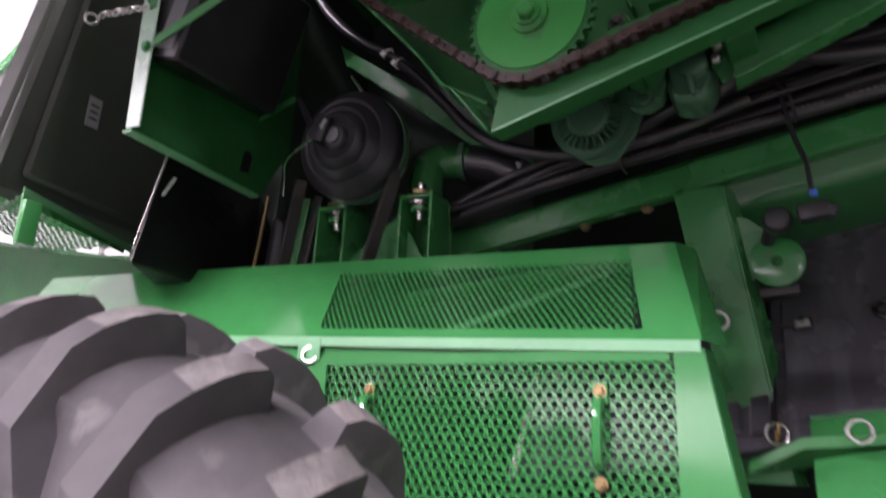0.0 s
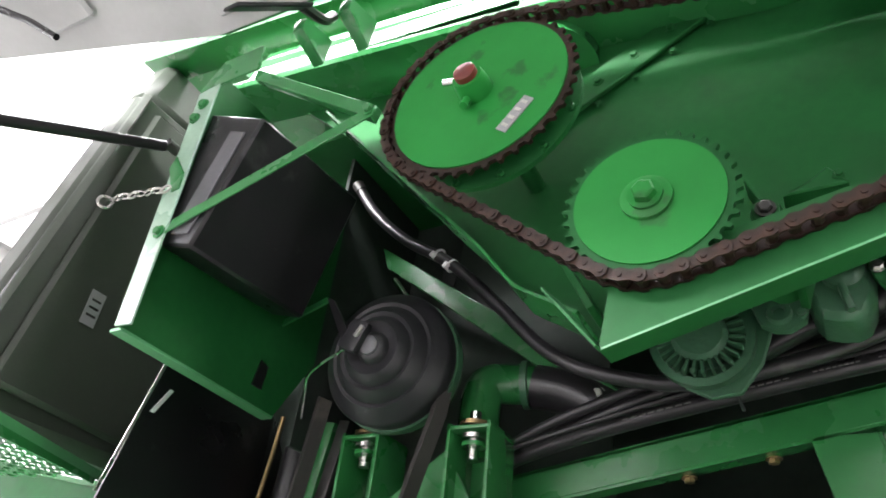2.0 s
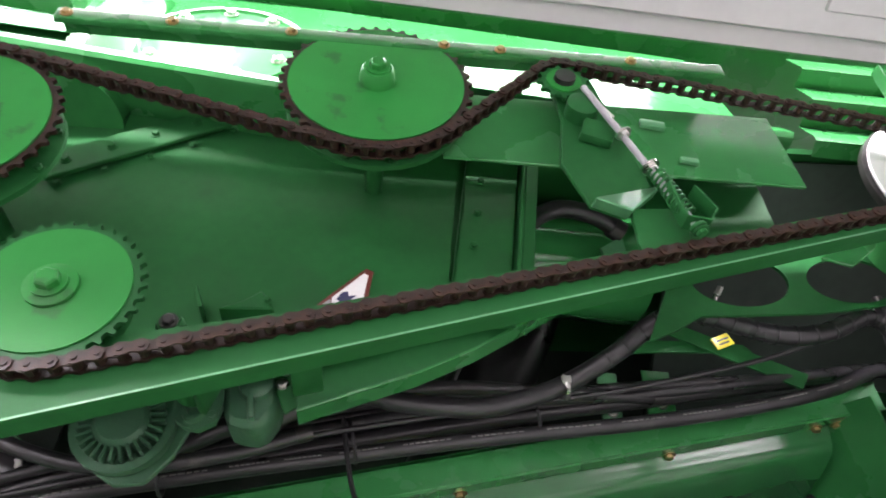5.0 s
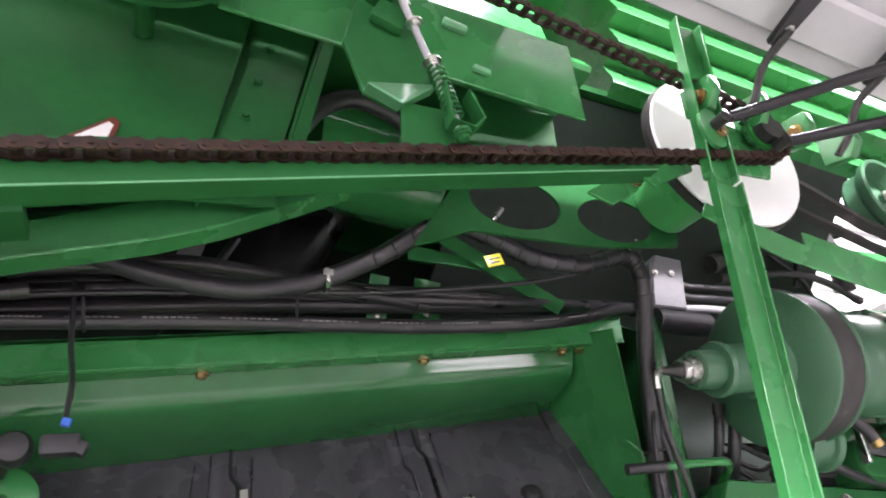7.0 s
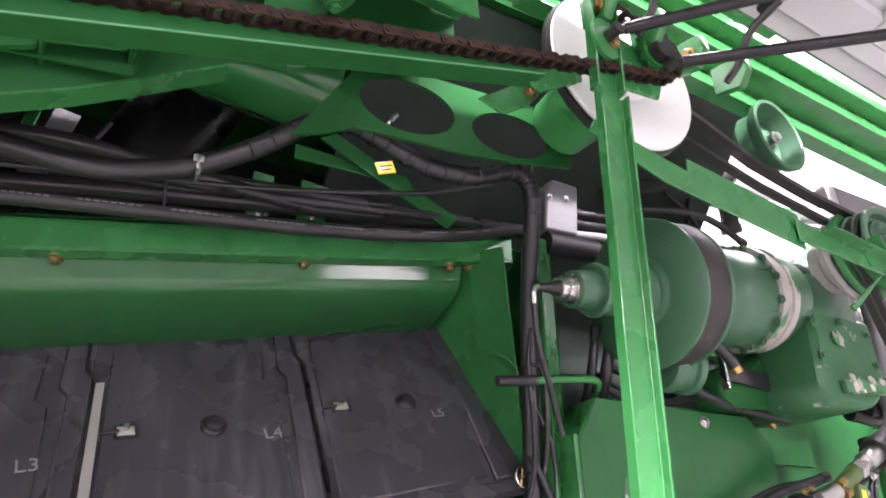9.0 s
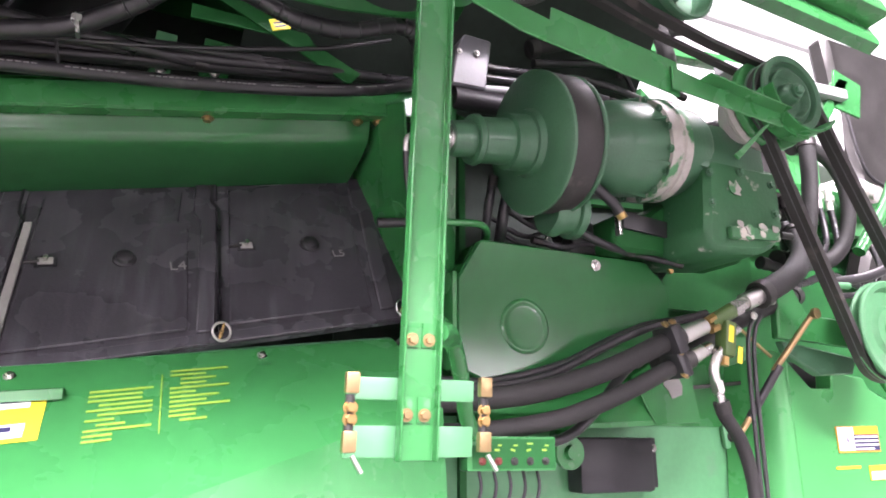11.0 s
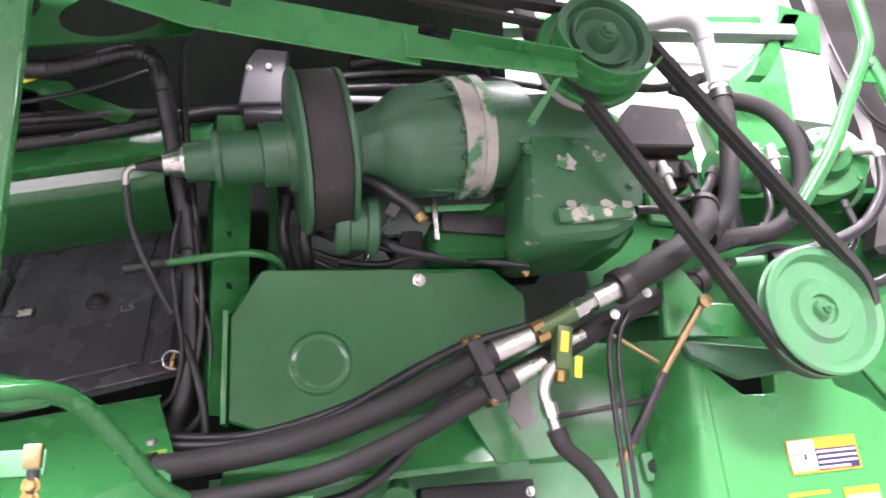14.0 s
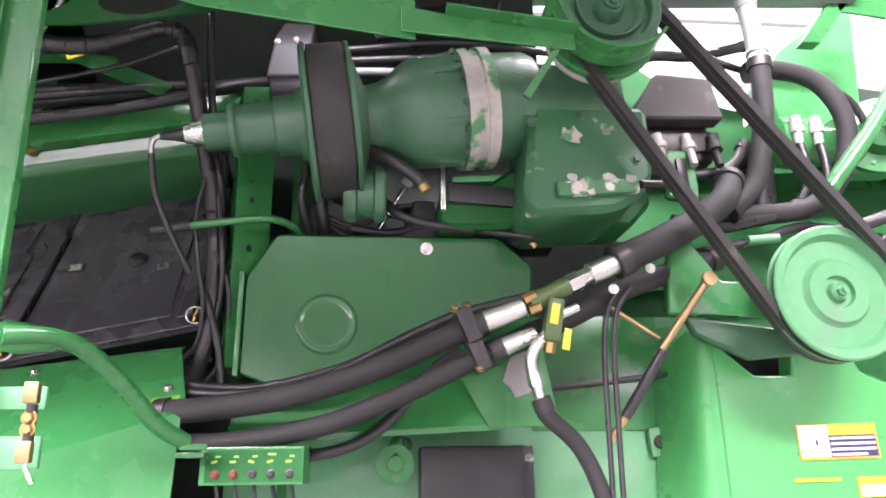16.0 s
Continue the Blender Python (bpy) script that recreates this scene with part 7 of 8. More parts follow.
def radiator():
    t = thing("black_cooler_box", "glossy black sheet-metal cooler box below the bracket", "cooler", (-1.1, 0.4, 2.0))
    part("case", Shape().slab([(-1.10, 0.10, 1.80), (-1.10, 0.52, 1.80), (-1.10, 0.52, 2.13), (-1.10, 0.16, 2.15)], (-0.2, 0.27, 0), 0.006), BLACK_PAINT, t)
    # thin bright strips imitate the white highlight line along the glossy case edge
    part("trim", Shape().slab([(-1.096, 0.095, 1.82), (-1.096, 0.102, 1.82), (-1.096, 0.165, 2.15), (-1.096, 0.158, 2.15)], (0.003, 0, 0)), STEEL, t)
    part("trim", Shape().slab([(-1.096, 0.155, 2.0), (-1.096, 0.165, 2.0), (-1.096, 0.195, 2.06), (-1.096, 0.185, 2.06)], (0.003, 0, 0)), WHITE_PAINT, t)
    part("front_pipe", Shape().tube([(-1.07, 0.52, 2.12), (-1.07, 0.51, 2.0), (-1.07, 0.49, 1.84)], 0.006, 8), ZINC, t)
    hose("coolant_hose", "fat black coolant hose below the fan pulley", [(-0.95, 0.50, 2.12), (-0.985, 0.52, 2.09), (-1.0, 0.52, 2.0), (-1.01, 0.52, 1.85)], 0.032)
    v = thing("upright_rail", "green upright rail beside the fan belt", "rail", (-0.9, 0.5, 1.95))
    part("rail", Shape().box((-0.915, 0.50, 1.93), (0.055, 0.04, 0.3), (0, 8, 0), 0.003), GREEN, v)
    part("wear_strip", Shape().box((-0.865, 0.49, 1.93), (0.03, 0.02, 0.3), (0, 10, 0), 0.003), DARK_STEEL, v)


radiator()


def fan_pulley():
    c, ax = Vector((-0.655, 0.36, 2.155)), Vector((0.10, -1, -0.12)).normalized()
    t = thing("fan_drive_pulley", "black stepped variable-speed pulley with concentric rings", "pulley", c)
    part("cover", Shape().turned(c, ax, [(-0.03, 0.146), (0.0, 0.149), (0.012, 0.143), (0.026, 0.124), (0.034, 0.116), (0.031, 0.108), (0.044, 0.100), (0.056, 0.086), (0.052, 0.078), (0.066, 0.070), (0.074, 0.058), (0.069, 0.050), (0.066, 0.036), (0.078, 0.032), (0.084, 0.024), (0.084, 0)], 64), BLACK_PLASTIC, t)
    part("hub_cap", Shape().turned(c, ax, [(0.083, 0.022), (0.09, 0.020), (0.092, 0.014), (0.092, 0)], 24), GREY_CAST, t)
    part("back_flange", Shape().turned(c, ax, [(-0.056, 0.1), (-0.056, 0.151), (-0.046, 0.153), (-0.03, 0.151), (-0.03, 0.1)], 64), GREEN_CAST, t)
    part("steel_edge", Shape().turned(c, ax, [(-0.082, 0.1), (-0.082, 0.142), (-0.066, 0.148), (-0.058, 0.144), (-0.058, 0.1)], 64), STEEL, t)
    part("link_block", Shape().box(c + ax * 0.10 + Vector((-0.03, 0, 0.02)), (0.05, 0.02, 0.07), (0, 25, 0), 0.008), BLACK_PLASTIC, t)
    part("clip", Shape().box(c + ax * 0.112 + Vector((-0.015, 0, 0.025)), (0.01, 0.006, 0.028), (0, 35, 0), 0.002), STEEL, t)
    part("wire", Shape().tube([c + ax * 0.1 + Vector((-0.04, 0, -0.0)), (-0.80, 0.29, 2.11), (-0.83, 0.32, 2.07), (-0.845, 0.34, 2.03)], 0.003, 6), STEEL, t)
    part("pin", Shape().rod((-0.715, 0.42, 2.40), (-0.655, 0.40, 2.325), 0.008), STEEL, t)
    hb = thing("fan_belt", "dark fan drive belt running down from the pulley", "drive belt", (-0.6, 0.4, 2.0))
    part("strand", Shape().strip([(-0.53, 0.405, 2.14), (-0.545, 0.41, 2.04), (-0.58, 0.42, 1.95), (-0.66, 0.45, 1.75)], (0.012, 0.03, 0), 0.014), BELT, hb)
    part("strand", Shape().strip([(-0.845, 0.405, 2.1), (-0.87, 0.42, 2.0), (-0.93, 0.45, 1.76)], (0.012, 0.03, 0), 0.012), BELT, hb)
    m = thing("engine_mount", "green mount bracket with zinc bolts below the fan pulley", "mount", (-0.6, 0.5, 1.95))
    for x in (-0.755, -0.49):
        part("cheek", Shape().box((x - 0.045, 0.50, 1.93), (0.008, 0.12, 0.2), (0, 0, 0), 0.002), GREEN, m)
        part("cheek", Shape().box((x + 0.045, 0.50, 1.93), (0.008, 0.12, 0.2), (0, 0, 0), 0.002), GREEN, m)
        part("back", Shape().box((x, 0.55, 1.93), (0.09, 0.008, 0.2), (0, 0, 0), 0.002), GREEN, m)
        part("top", Shape().box((x, 0.50, 2.02), (0.1, 0.12, 0.008), (0, 0, 0), 0.002), GREEN, m)
        for zz, mm, rr in ((2.028, ZINC, 0.032), (2.0, STEEL, 0.03), (1.985, GREEN, 0.026)):
            part("washer", Shape().turned((x, 0.47, zz), (0, 0, 1), [(0, 0), (0, rr), (0.008, rr), (0.008, 0)], 20), mm, m)
        part("stud", Shape().rod((x, 0.47, 1.96), (x, 0.47, 2.06), 0.012), STEEL, m)
    part("foot_plate", Shape().slab([(-0.73, 0.48, 1.86), (-0.56, 0.48, 1.99), (-0.48, 0.48, 1.86)], (0, 0.008, 0)), GREEN, m)
    p = thing("coolant_pipe", "green pipe elbow joined to a black rubber hose", "pipe", (-0.5, 0.6, 2.15))
    part("elbow", Shape().tube([(-0.52, 0.56, 1.98), (-0.53, 0.56, 2.08), (-0.52, 0.57, 2.16), (-0.47, 0.60, 2.175), (-0.40, 0.62, 2.17)], 0.046, 18), GREEN, p)
    part("flange", Shape().turned((-0.445, 0.605, 2.172), (1, 0.2, 0), [(0, 0), (0, 0.055), (0.015, 0.055), (0.015, 0)], 24), GREEN_CAST, p)
    part("rubber_joint", Shape().tube([(-0.42, 0.615, 2.17), (-0.34, 0.63, 2.15), (-0.25, 0.65, 2.10)], 0.05, 18), RUBBER, p)
    d = thing("diagonal_rail", "green diagonal rail behind the fan pulley", "rail", (-0.5, 0.6, 2.3))
    part("bar", Shape().slab([(-0.93, 0.62, 2.68), (-0.90, 0.62, 2.60), (-0.28, 0.62, 2.115), (-0.18, 0.62, 2.10), (-0.22, 0.62, 2.135), (-0.5, 0.62, 2.36)], (0, 0.01, 0), 0.002), GREEN, d)
    bolts(d, [(-0.273, 0.607, 2.132)], OUT, 0.012, STEEL)
    h = hose("wiring_loom", "black wiring loom along the panel edge", [(-0.9, 0.42, 2.76), (-0.83, 0.44, 2.65), (-0.72, 0.45, 2.54), (-0.601, 0.45, 2.455), (-0.52, 0.45, 2.38), (-0.43, 0.45, 2.28), (-0.33, 0.45, 2.17), (-0.22, 0.45, 2.105), (-0.05, 0.46, 2.07), (0.15, 0.47, 2.1), (0.3, 0.5, 2.16)], 0.0145)
    whole("hose_clip", Shape().ring((-0.615, 0.45, 2.47), (1, 0, -1), 0.0155, 0.003, 16, 6).box((-0.622, 0.432, 2.463), (0.012, 0.012, 0.016), (0, 45, 0), 0.002), WHITE_PAINT, "white cable band on the loom", "cable tie", "cable bands of the loom")
    whole("hose_clip", Shape().ring((-0.575, 0.45, 2.43), (1, 0, -1), 0.0155, 0.003, 16, 6).box((-0.582, 0.432, 2.423), (0.012, 0.012, 0.016), (0, 45, 0), 0.002), WHITE_PAINT, "white cable band on the loom", "cable tie", "cable bands of the loom")
    k = thing("inner_bulkhead", "bulkhead behind the fan drive, coloured dark as shade", "bulkhead", (-0.9, 0.8, 2.4))
    # shade behind the fan drive is put into these dark sheets
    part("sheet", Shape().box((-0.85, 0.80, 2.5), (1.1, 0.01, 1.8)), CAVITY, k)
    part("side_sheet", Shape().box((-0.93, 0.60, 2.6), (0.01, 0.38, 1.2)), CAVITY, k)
    part("slot", Shape().box((-0.78, 0.792, 2.72), (0.05, 0.006, 0.22), (0, 6, 0), 0.002), BLACK_PLASTIC, k)


fan_pulley()


def perforated(s, origin, ux, uz, cols, rows, pitch, r, thick):
    """A sheet of staggered round holes, cell by cell."""
    n = 8
    nrm = ux.cross(uz).normalized() * thick
    row_h = pitch * 0.866
    for j in range(rows):
        for i in range(cols):
            c = origin + ux * ((i + 0.5 + (0.5 if j % 2 else 0)) * pitch) + uz * ((j + 0.5) * row_h)
            inner, outer = [], []
            for k in range(n):
                a = k * math.tau / n + math.tau / 16
                dx, dz = math.cos(a), math.sin(a)
                m = min(pitch / 2 / abs(dx), row_h / 2 / abs(dz))
                inner.append(c + ux * dx * r + uz * dz * r)
                outer.append(c + ux * dx * m + uz * dz * m)
            vi = [s.bm.verts.new(p) for p in inner]
            vo = [s.bm.verts.new(p) for p in outer]
            vb = [s.bm.verts.new(p + nrm) for p in inner]
            for k in range(n):
                q = (k + 1) % n
                s.bm.faces.new((vi[k], vi[q], vo[q], vo[k]))
                s.bm.faces.new((vi[k], vb[k], vb[q], vi[q]))
    return s


def ladder():
    t = thing("serrated_step", "green folding step with a serrated punched tread", "step", (-1.35, 0.0, 1.93))
    d = Vector((-0.17, 0.395, 0.0))
    a = Vector((-1.155, -0.155, 1.895))
    ux, uz = d.normalized(), Vector((-1, -0.12, 0)).normalized()
    tread = part("tread", perforated(Shape(), a, ux, uz, 11, 9, 0.036, 0.0115, 0.004), GREEN, t)
    tagged(tread, "punched anti-slip tread with rows of holes", "", "", "stuff")
    part("tread_edge", Shape().slab([a, a + d * 1.12, a + d * 1.12 + Vector((0, 0, 0.02)), a + Vector((0, 0, 0.02))], (0.004, 0, 0)), GREEN_PALE, t)
    part("side_rail", Shape().slab([a, a + d, a + d + Vector((0, 0, -0.012)), a + Vector((0, 0, -0.02))], (0.006, 0, 0)), GREEN, t)
    part("end_bracket", Shape().box(a + Vector((0.01, 0.02, -0.06)), (0.02, 0.04, 0.1), (0, 0, 0), 0.004), GREEN, t)
    r = thing("rear_fender", "dark green fender plate behind the step", "fender", (-1.9, 0.5, 1.9))
    part("plate", Shape().slab([(-2.6, 0.5, 1.70), (-1.3, 0.5, 1.70), (-1.3, 0.5, 1.945), (-1.75, 0.5, 1.985), (-2.6, 0.5, 2.13)], (0, 0.006, 0), 0.002), GREEN_SHADED, r)
    part("folded_edge", Shape().slab([(-1.3, 0.494, 1.945), (-1.75, 0.494, 1.985), (-2.6, 0.494, 2.13), (-2.6, 0.494, 2.115), (-1.75, 0.494, 1.97), (-1.3, 0.494, 1.93)], (0, 0.005, 0)), GREEN, r)
    l = thing("ladder_rail", "pale green tubular ladder rails against the bright gate", "ladder", (-3.2, 0.6, 2.5))
    part("rail", Shape().tube([(-3.0, -0.3, 0.0), (-3.0, -0.2, 1.0), (-3.0, 0.0, 2.0), (-3.05, 0.45, 2.75), (-3.1, 0.72, 3.3), (-3.2, 0.9, 3.9)], 0.022, 10), GREEN, l)
    part("rail", Shape().tube([(-3.4, 0.1, 2.9), (-3.3, 0.5, 2.8), (-3.25, 0.75, 2.5)], 0.016, 10), GREEN, l)
    part("hook", Shape().tube([(-3.3, 0.3, 2.5), (-3.2, 0.45, 2.42), (-3.2, 0.6, 2.45), (-3.2, 0.75, 2.6)], 0.012, 8), DARK_STEEL, l)


ladder()


# ---- perforated guard, lower post and tyre ----
def wheel_guard():
    t = thing("perforated_guard", "green wheel guard with perforated sheet windows", "guard", (-0.3, 0.2, 1.5))
    y = 0.20
    # sloping upper part with its window
    A, Bv, C, D = Vector((-1.75, 0.32, 1.86)), Vector((0.16, 0.32, 1.795)), Vector((0.214, y, 1.588)), Vector((-1.75, y, 1.66))
    def up(f, k):
        return D.lerp(C, f).lerp(A.lerp(Bv, f), k)
    for f0, f1, k0, k1 in ((0.0, 0.60, 0.0, 1.0), (0.60, 0.955, 0.0, 0.1), (0.60, 0.955, 0.8, 1.0), (0.955, 1.0, 0.0, 1.0)):
        part("frame_sheet", Shape().slab([up(f0, k0), up(f1, k0), up(f1, k1), up(f0, k1)], (0, 0.003, -0.003)), GREEN_SHEEN, t)
    o = up(0.60, 0.1)
    ux, uz = (up(0.955, 0.1) - o), (up(0.60, 0.8) - o)
    pitch = 0.0145
    cols, rows = int(ux.length / pitch), int(uz.length / pitch / 0.866) + 1
    holes_a = part("perforated_window", perforated(Shape(), o, ux.normalized(), uz.normalized(), cols, rows, pitch, 0.0047, 0.002), GREEN_SHEEN, t)
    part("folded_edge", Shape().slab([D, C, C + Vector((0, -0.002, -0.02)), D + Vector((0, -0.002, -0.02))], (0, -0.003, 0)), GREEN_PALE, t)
    part("end_fold", Shape().slab([Bv, C, C + Vector((0.03, 0.08, 0)), Bv + Vector((0.03, 0.05, 0))], (0.003, 0, 0)), GREEN_SHEEN, t)
    part("top_fold", Shape().slab([A, Bv, Bv + Vector((0, 0.05, 0)), A + Vector((0, 0.05, 0))], (0, 0, -0.003)), GREEN_SHEEN, t)
    # upright door with its window
    z0, z1 = 0.95, 1.575
    for x0, x1, a, c in ((-0.66, -0.535, z0, z1), (-0.535, 0.165, 1.555, z1), (-0.535, 0.165, z0, 1.2)):
        part("door_sheet", Shape().box(((x0 + x1) / 2, y, (a + c) / 2), (x1 - x0, 0.004, c - a)), GREEN_SHEEN, t)
    part("door_edge", Shape().slab([(0.172, y - 0.002, z0), (0.33, y - 0.002, z0), (0.217, y - 0.002, z1), (0.172, y - 0.002, z1)], (0, 0.004, 0)), GREEN_SHEEN, t)
    part("door_return", Shape().slab([(0.33, y - 0.002, z0), (0.217, y - 0.002, z1), (0.225, y + 0.05, z1), (0.338, y + 0.05, z0)], (0.003, 0, 0)), GREEN_SHADED, t)
    part("filler_sheet", Shape().slab([(-0.95, 0.206, 1.50), (-0.54, 0.206, 1.50), (-0.54, 0.206, 1.56), (0.2, 0.206, 1.56), (0.2, 0.206, 1.592), (-0.95, 0.206, 1.635)], (0, 0.004, 0)), GREEN_SHEEN, t)
    holes_b = part("perforated_door", perforated(Shape(), Vector((-0.535, y, 1.2)), Vector((1, 0, 0)), Vector((0, 0, 1)), 38, 22, 0.0186, 0.0058, 0.002), GREEN_SHEEN, t)
    for ob in (holes_a, holes_b):
        tagged(ob, "punched sheet with staggered round holes", "", "", "stuff")
    for x in (-0.418, 0.05):
        h = part("pull_handle", Shape().tube([(x, y - 0.004, 1.49), (x, y - 0.03, 1.475), (x, y - 0.03, 1.395), (x, y - 0.004, 1.38)], 0.009, 8, 3), GREEN_SHEEN, t)
        part("handle_tab", Shape().box((x, y - 0.006, 1.5), (0.026, 0.004, 0.036), (0, 0, 0), 0.002), GREEN_SHEEN, h)
        part("bolt", Shape().bolt((x, y - 0.008, 1.505), OUT, 0.008), ZINC, h)
        part("bolt", Shape().bolt((x, y - 0.008, 1.355), OUT, 0.008), ZINC, h)
    part("latch_ring", Shape().ring((-0.58, y - 0.006, 1.578), (0.3, -1, 0.2), 0.017, 0.004, 20, 6), STEEL, t)
    part("latch_tab", Shape().box((-0.585, y - 0.004, 1.59), (0.06, 0.004, 0.05), (0, 0, 0), 0.002), GREEN_PALE, t)
    part("inner_brace", Shape().slab([(-0.50, 0.34, 1.60), (-0.49, 0.34, 1.59), (0.05, 0.34, 1.75), (0.04, 0.34, 1.76)], (0, 0.01, 0)), GREEN_PALE, t)


wheel_guard()


def lower_post():
    t = thing("lower_post", "green folded lower post with a zinc latch ring", "post", (0.25, 0.35, 1.6))
    part("front", Shape().slab([(0.11, 0.66, 2.03), (0.22, 0.66, 2.03), (0.317, 0.66, 1.36), (0.225, 0.66, 1.36)], (0, 0.006, 0), 0.001), GREEN, t)
    part("side", Shape().slab([(0.221, 0.66, 2.03), (0.318, 0.66, 1.36), (0.342, 0.72, 1.36), (0.245, 0.72, 2.03)], (0.004, 0, 0)), GREEN, t)
    for k in range(5):
        part("bolt", Shape().bolt((0.293 + 0.0105 * k, 0.69, 1.70 - 0.075 * k), (1, -0.3, 0), 0.009), GREEN_SHADED, t)
    part("latch_ring", Shape().ring((0.201, 0.61, 1.695), (0.2, -1, 0.1), 0.02, 0.004, 20, 6), STEEL, t)
    part("latch_tab", Shape().box((0.175, 0.63, 1.745), (0.025, 0.03, 0.05), (0, 8, 0), 0.002), GREEN, t)
    b = thing("belt_reel", "round green idler wheel on a pivoted plate", "idler wheel", (0.325, 0.68, 1.84))
    part("plate", Shape().slab([(0.235, 0.69, 1.96), (0.27, 0.69, 1.95), (0.36, 0.69, 1.87), (0.27, 0.69, 1.80)], (0, 0.008, 0)), GREEN, b)
    part("wheel", Shape().turned((0.325, 0.68, 1.835), OUT, [(-0.02, 0), (-0.02, 0.056), (0.016, 0.058), (0.02, 0.052), (0.02, 0.012), (0.016, 0.008), (0.016, 0)], 36), GREEN, b)
    part("bolt", Shape().bolt((0.325, 0.662, 1.835), OUT, 0.007), GREEN_SHADED, b)
    part("shoe", Shape().box((0.325, 0.69, 1.768), (0.08, 0.05, 0.02), (0, -5, 0), 0.004), DARK_STEEL, b)
    s = thing("sensor", "black sensor with a blue plug in the shade", "sensor", (0.45, 0.62, 1.95))
    part("body", Shape().box((0.405, 0.575, 1.912), (0.062, 0.04, 0.036), (0, -8, 0), 0.008).box((0.438, 0.57, 1.908), (0.02, 0.03, 0.024), (0, 20, 0), 0.004), BLACK_PLASTIC, s)
    part("knob", Shape().turned((0.335, 0.60, 1.905), OUT, [(0, 0), (0, 0.03), (0.02, 0.03), (0.03, 0.024), (0.034, 0.01), (0.034, 0)], 20), BLACK_PLASTIC, s)
    part("plug", Shape().box((0.408, 0.55, 1.945), (0.016, 0.014, 0.015), (0, 10, 0), 0.003), BLUE, s)
    part("arm", Shape().tube([(0.33, 0.6, 1.91), (0.32, 0.62, 1.9), (0.31, 0.66, 1.88)], 0.014, 8), DARK_STEEL, s)
    part("cable", Shape().tube([(0.405, 0.55, 1.95), (0.40, 0.56, 2.02), (0.38, 0.57, 2.10), (0.36, 0.56, 2.22)], 0.005, 8), RUBBER, s)
    c = thing("cross_tube", "green cross tube under the frame rail", "tube", (0.1, 0.7, 1.9))
    part("tube", Shape().rod((-0.7, 0.8, 1.83), (0.2, 0.76, 1.9), 0.025, 16), GREEN, c)
    f = thing("door_below", "bright green lower door with a folded top edge", "door", (0.7, 0.3, 1.4))
    part("top_fold", Shape().slab([(0.25, 0.50, 1.40), (0.345, 0.50, 1.45), (0.9, 0.50, 1.50), (0.9, 0.58, 1.51), (0.25, 0.58, 1.41)], (0, 0, -0.02)), GREEN, f)
    part("ring", Shape().ring((0.437, 0.47, 1.463), (0.2, -1, 0.1), 0.02, 0.004, 20, 6), STEEL, f)


lower_post()


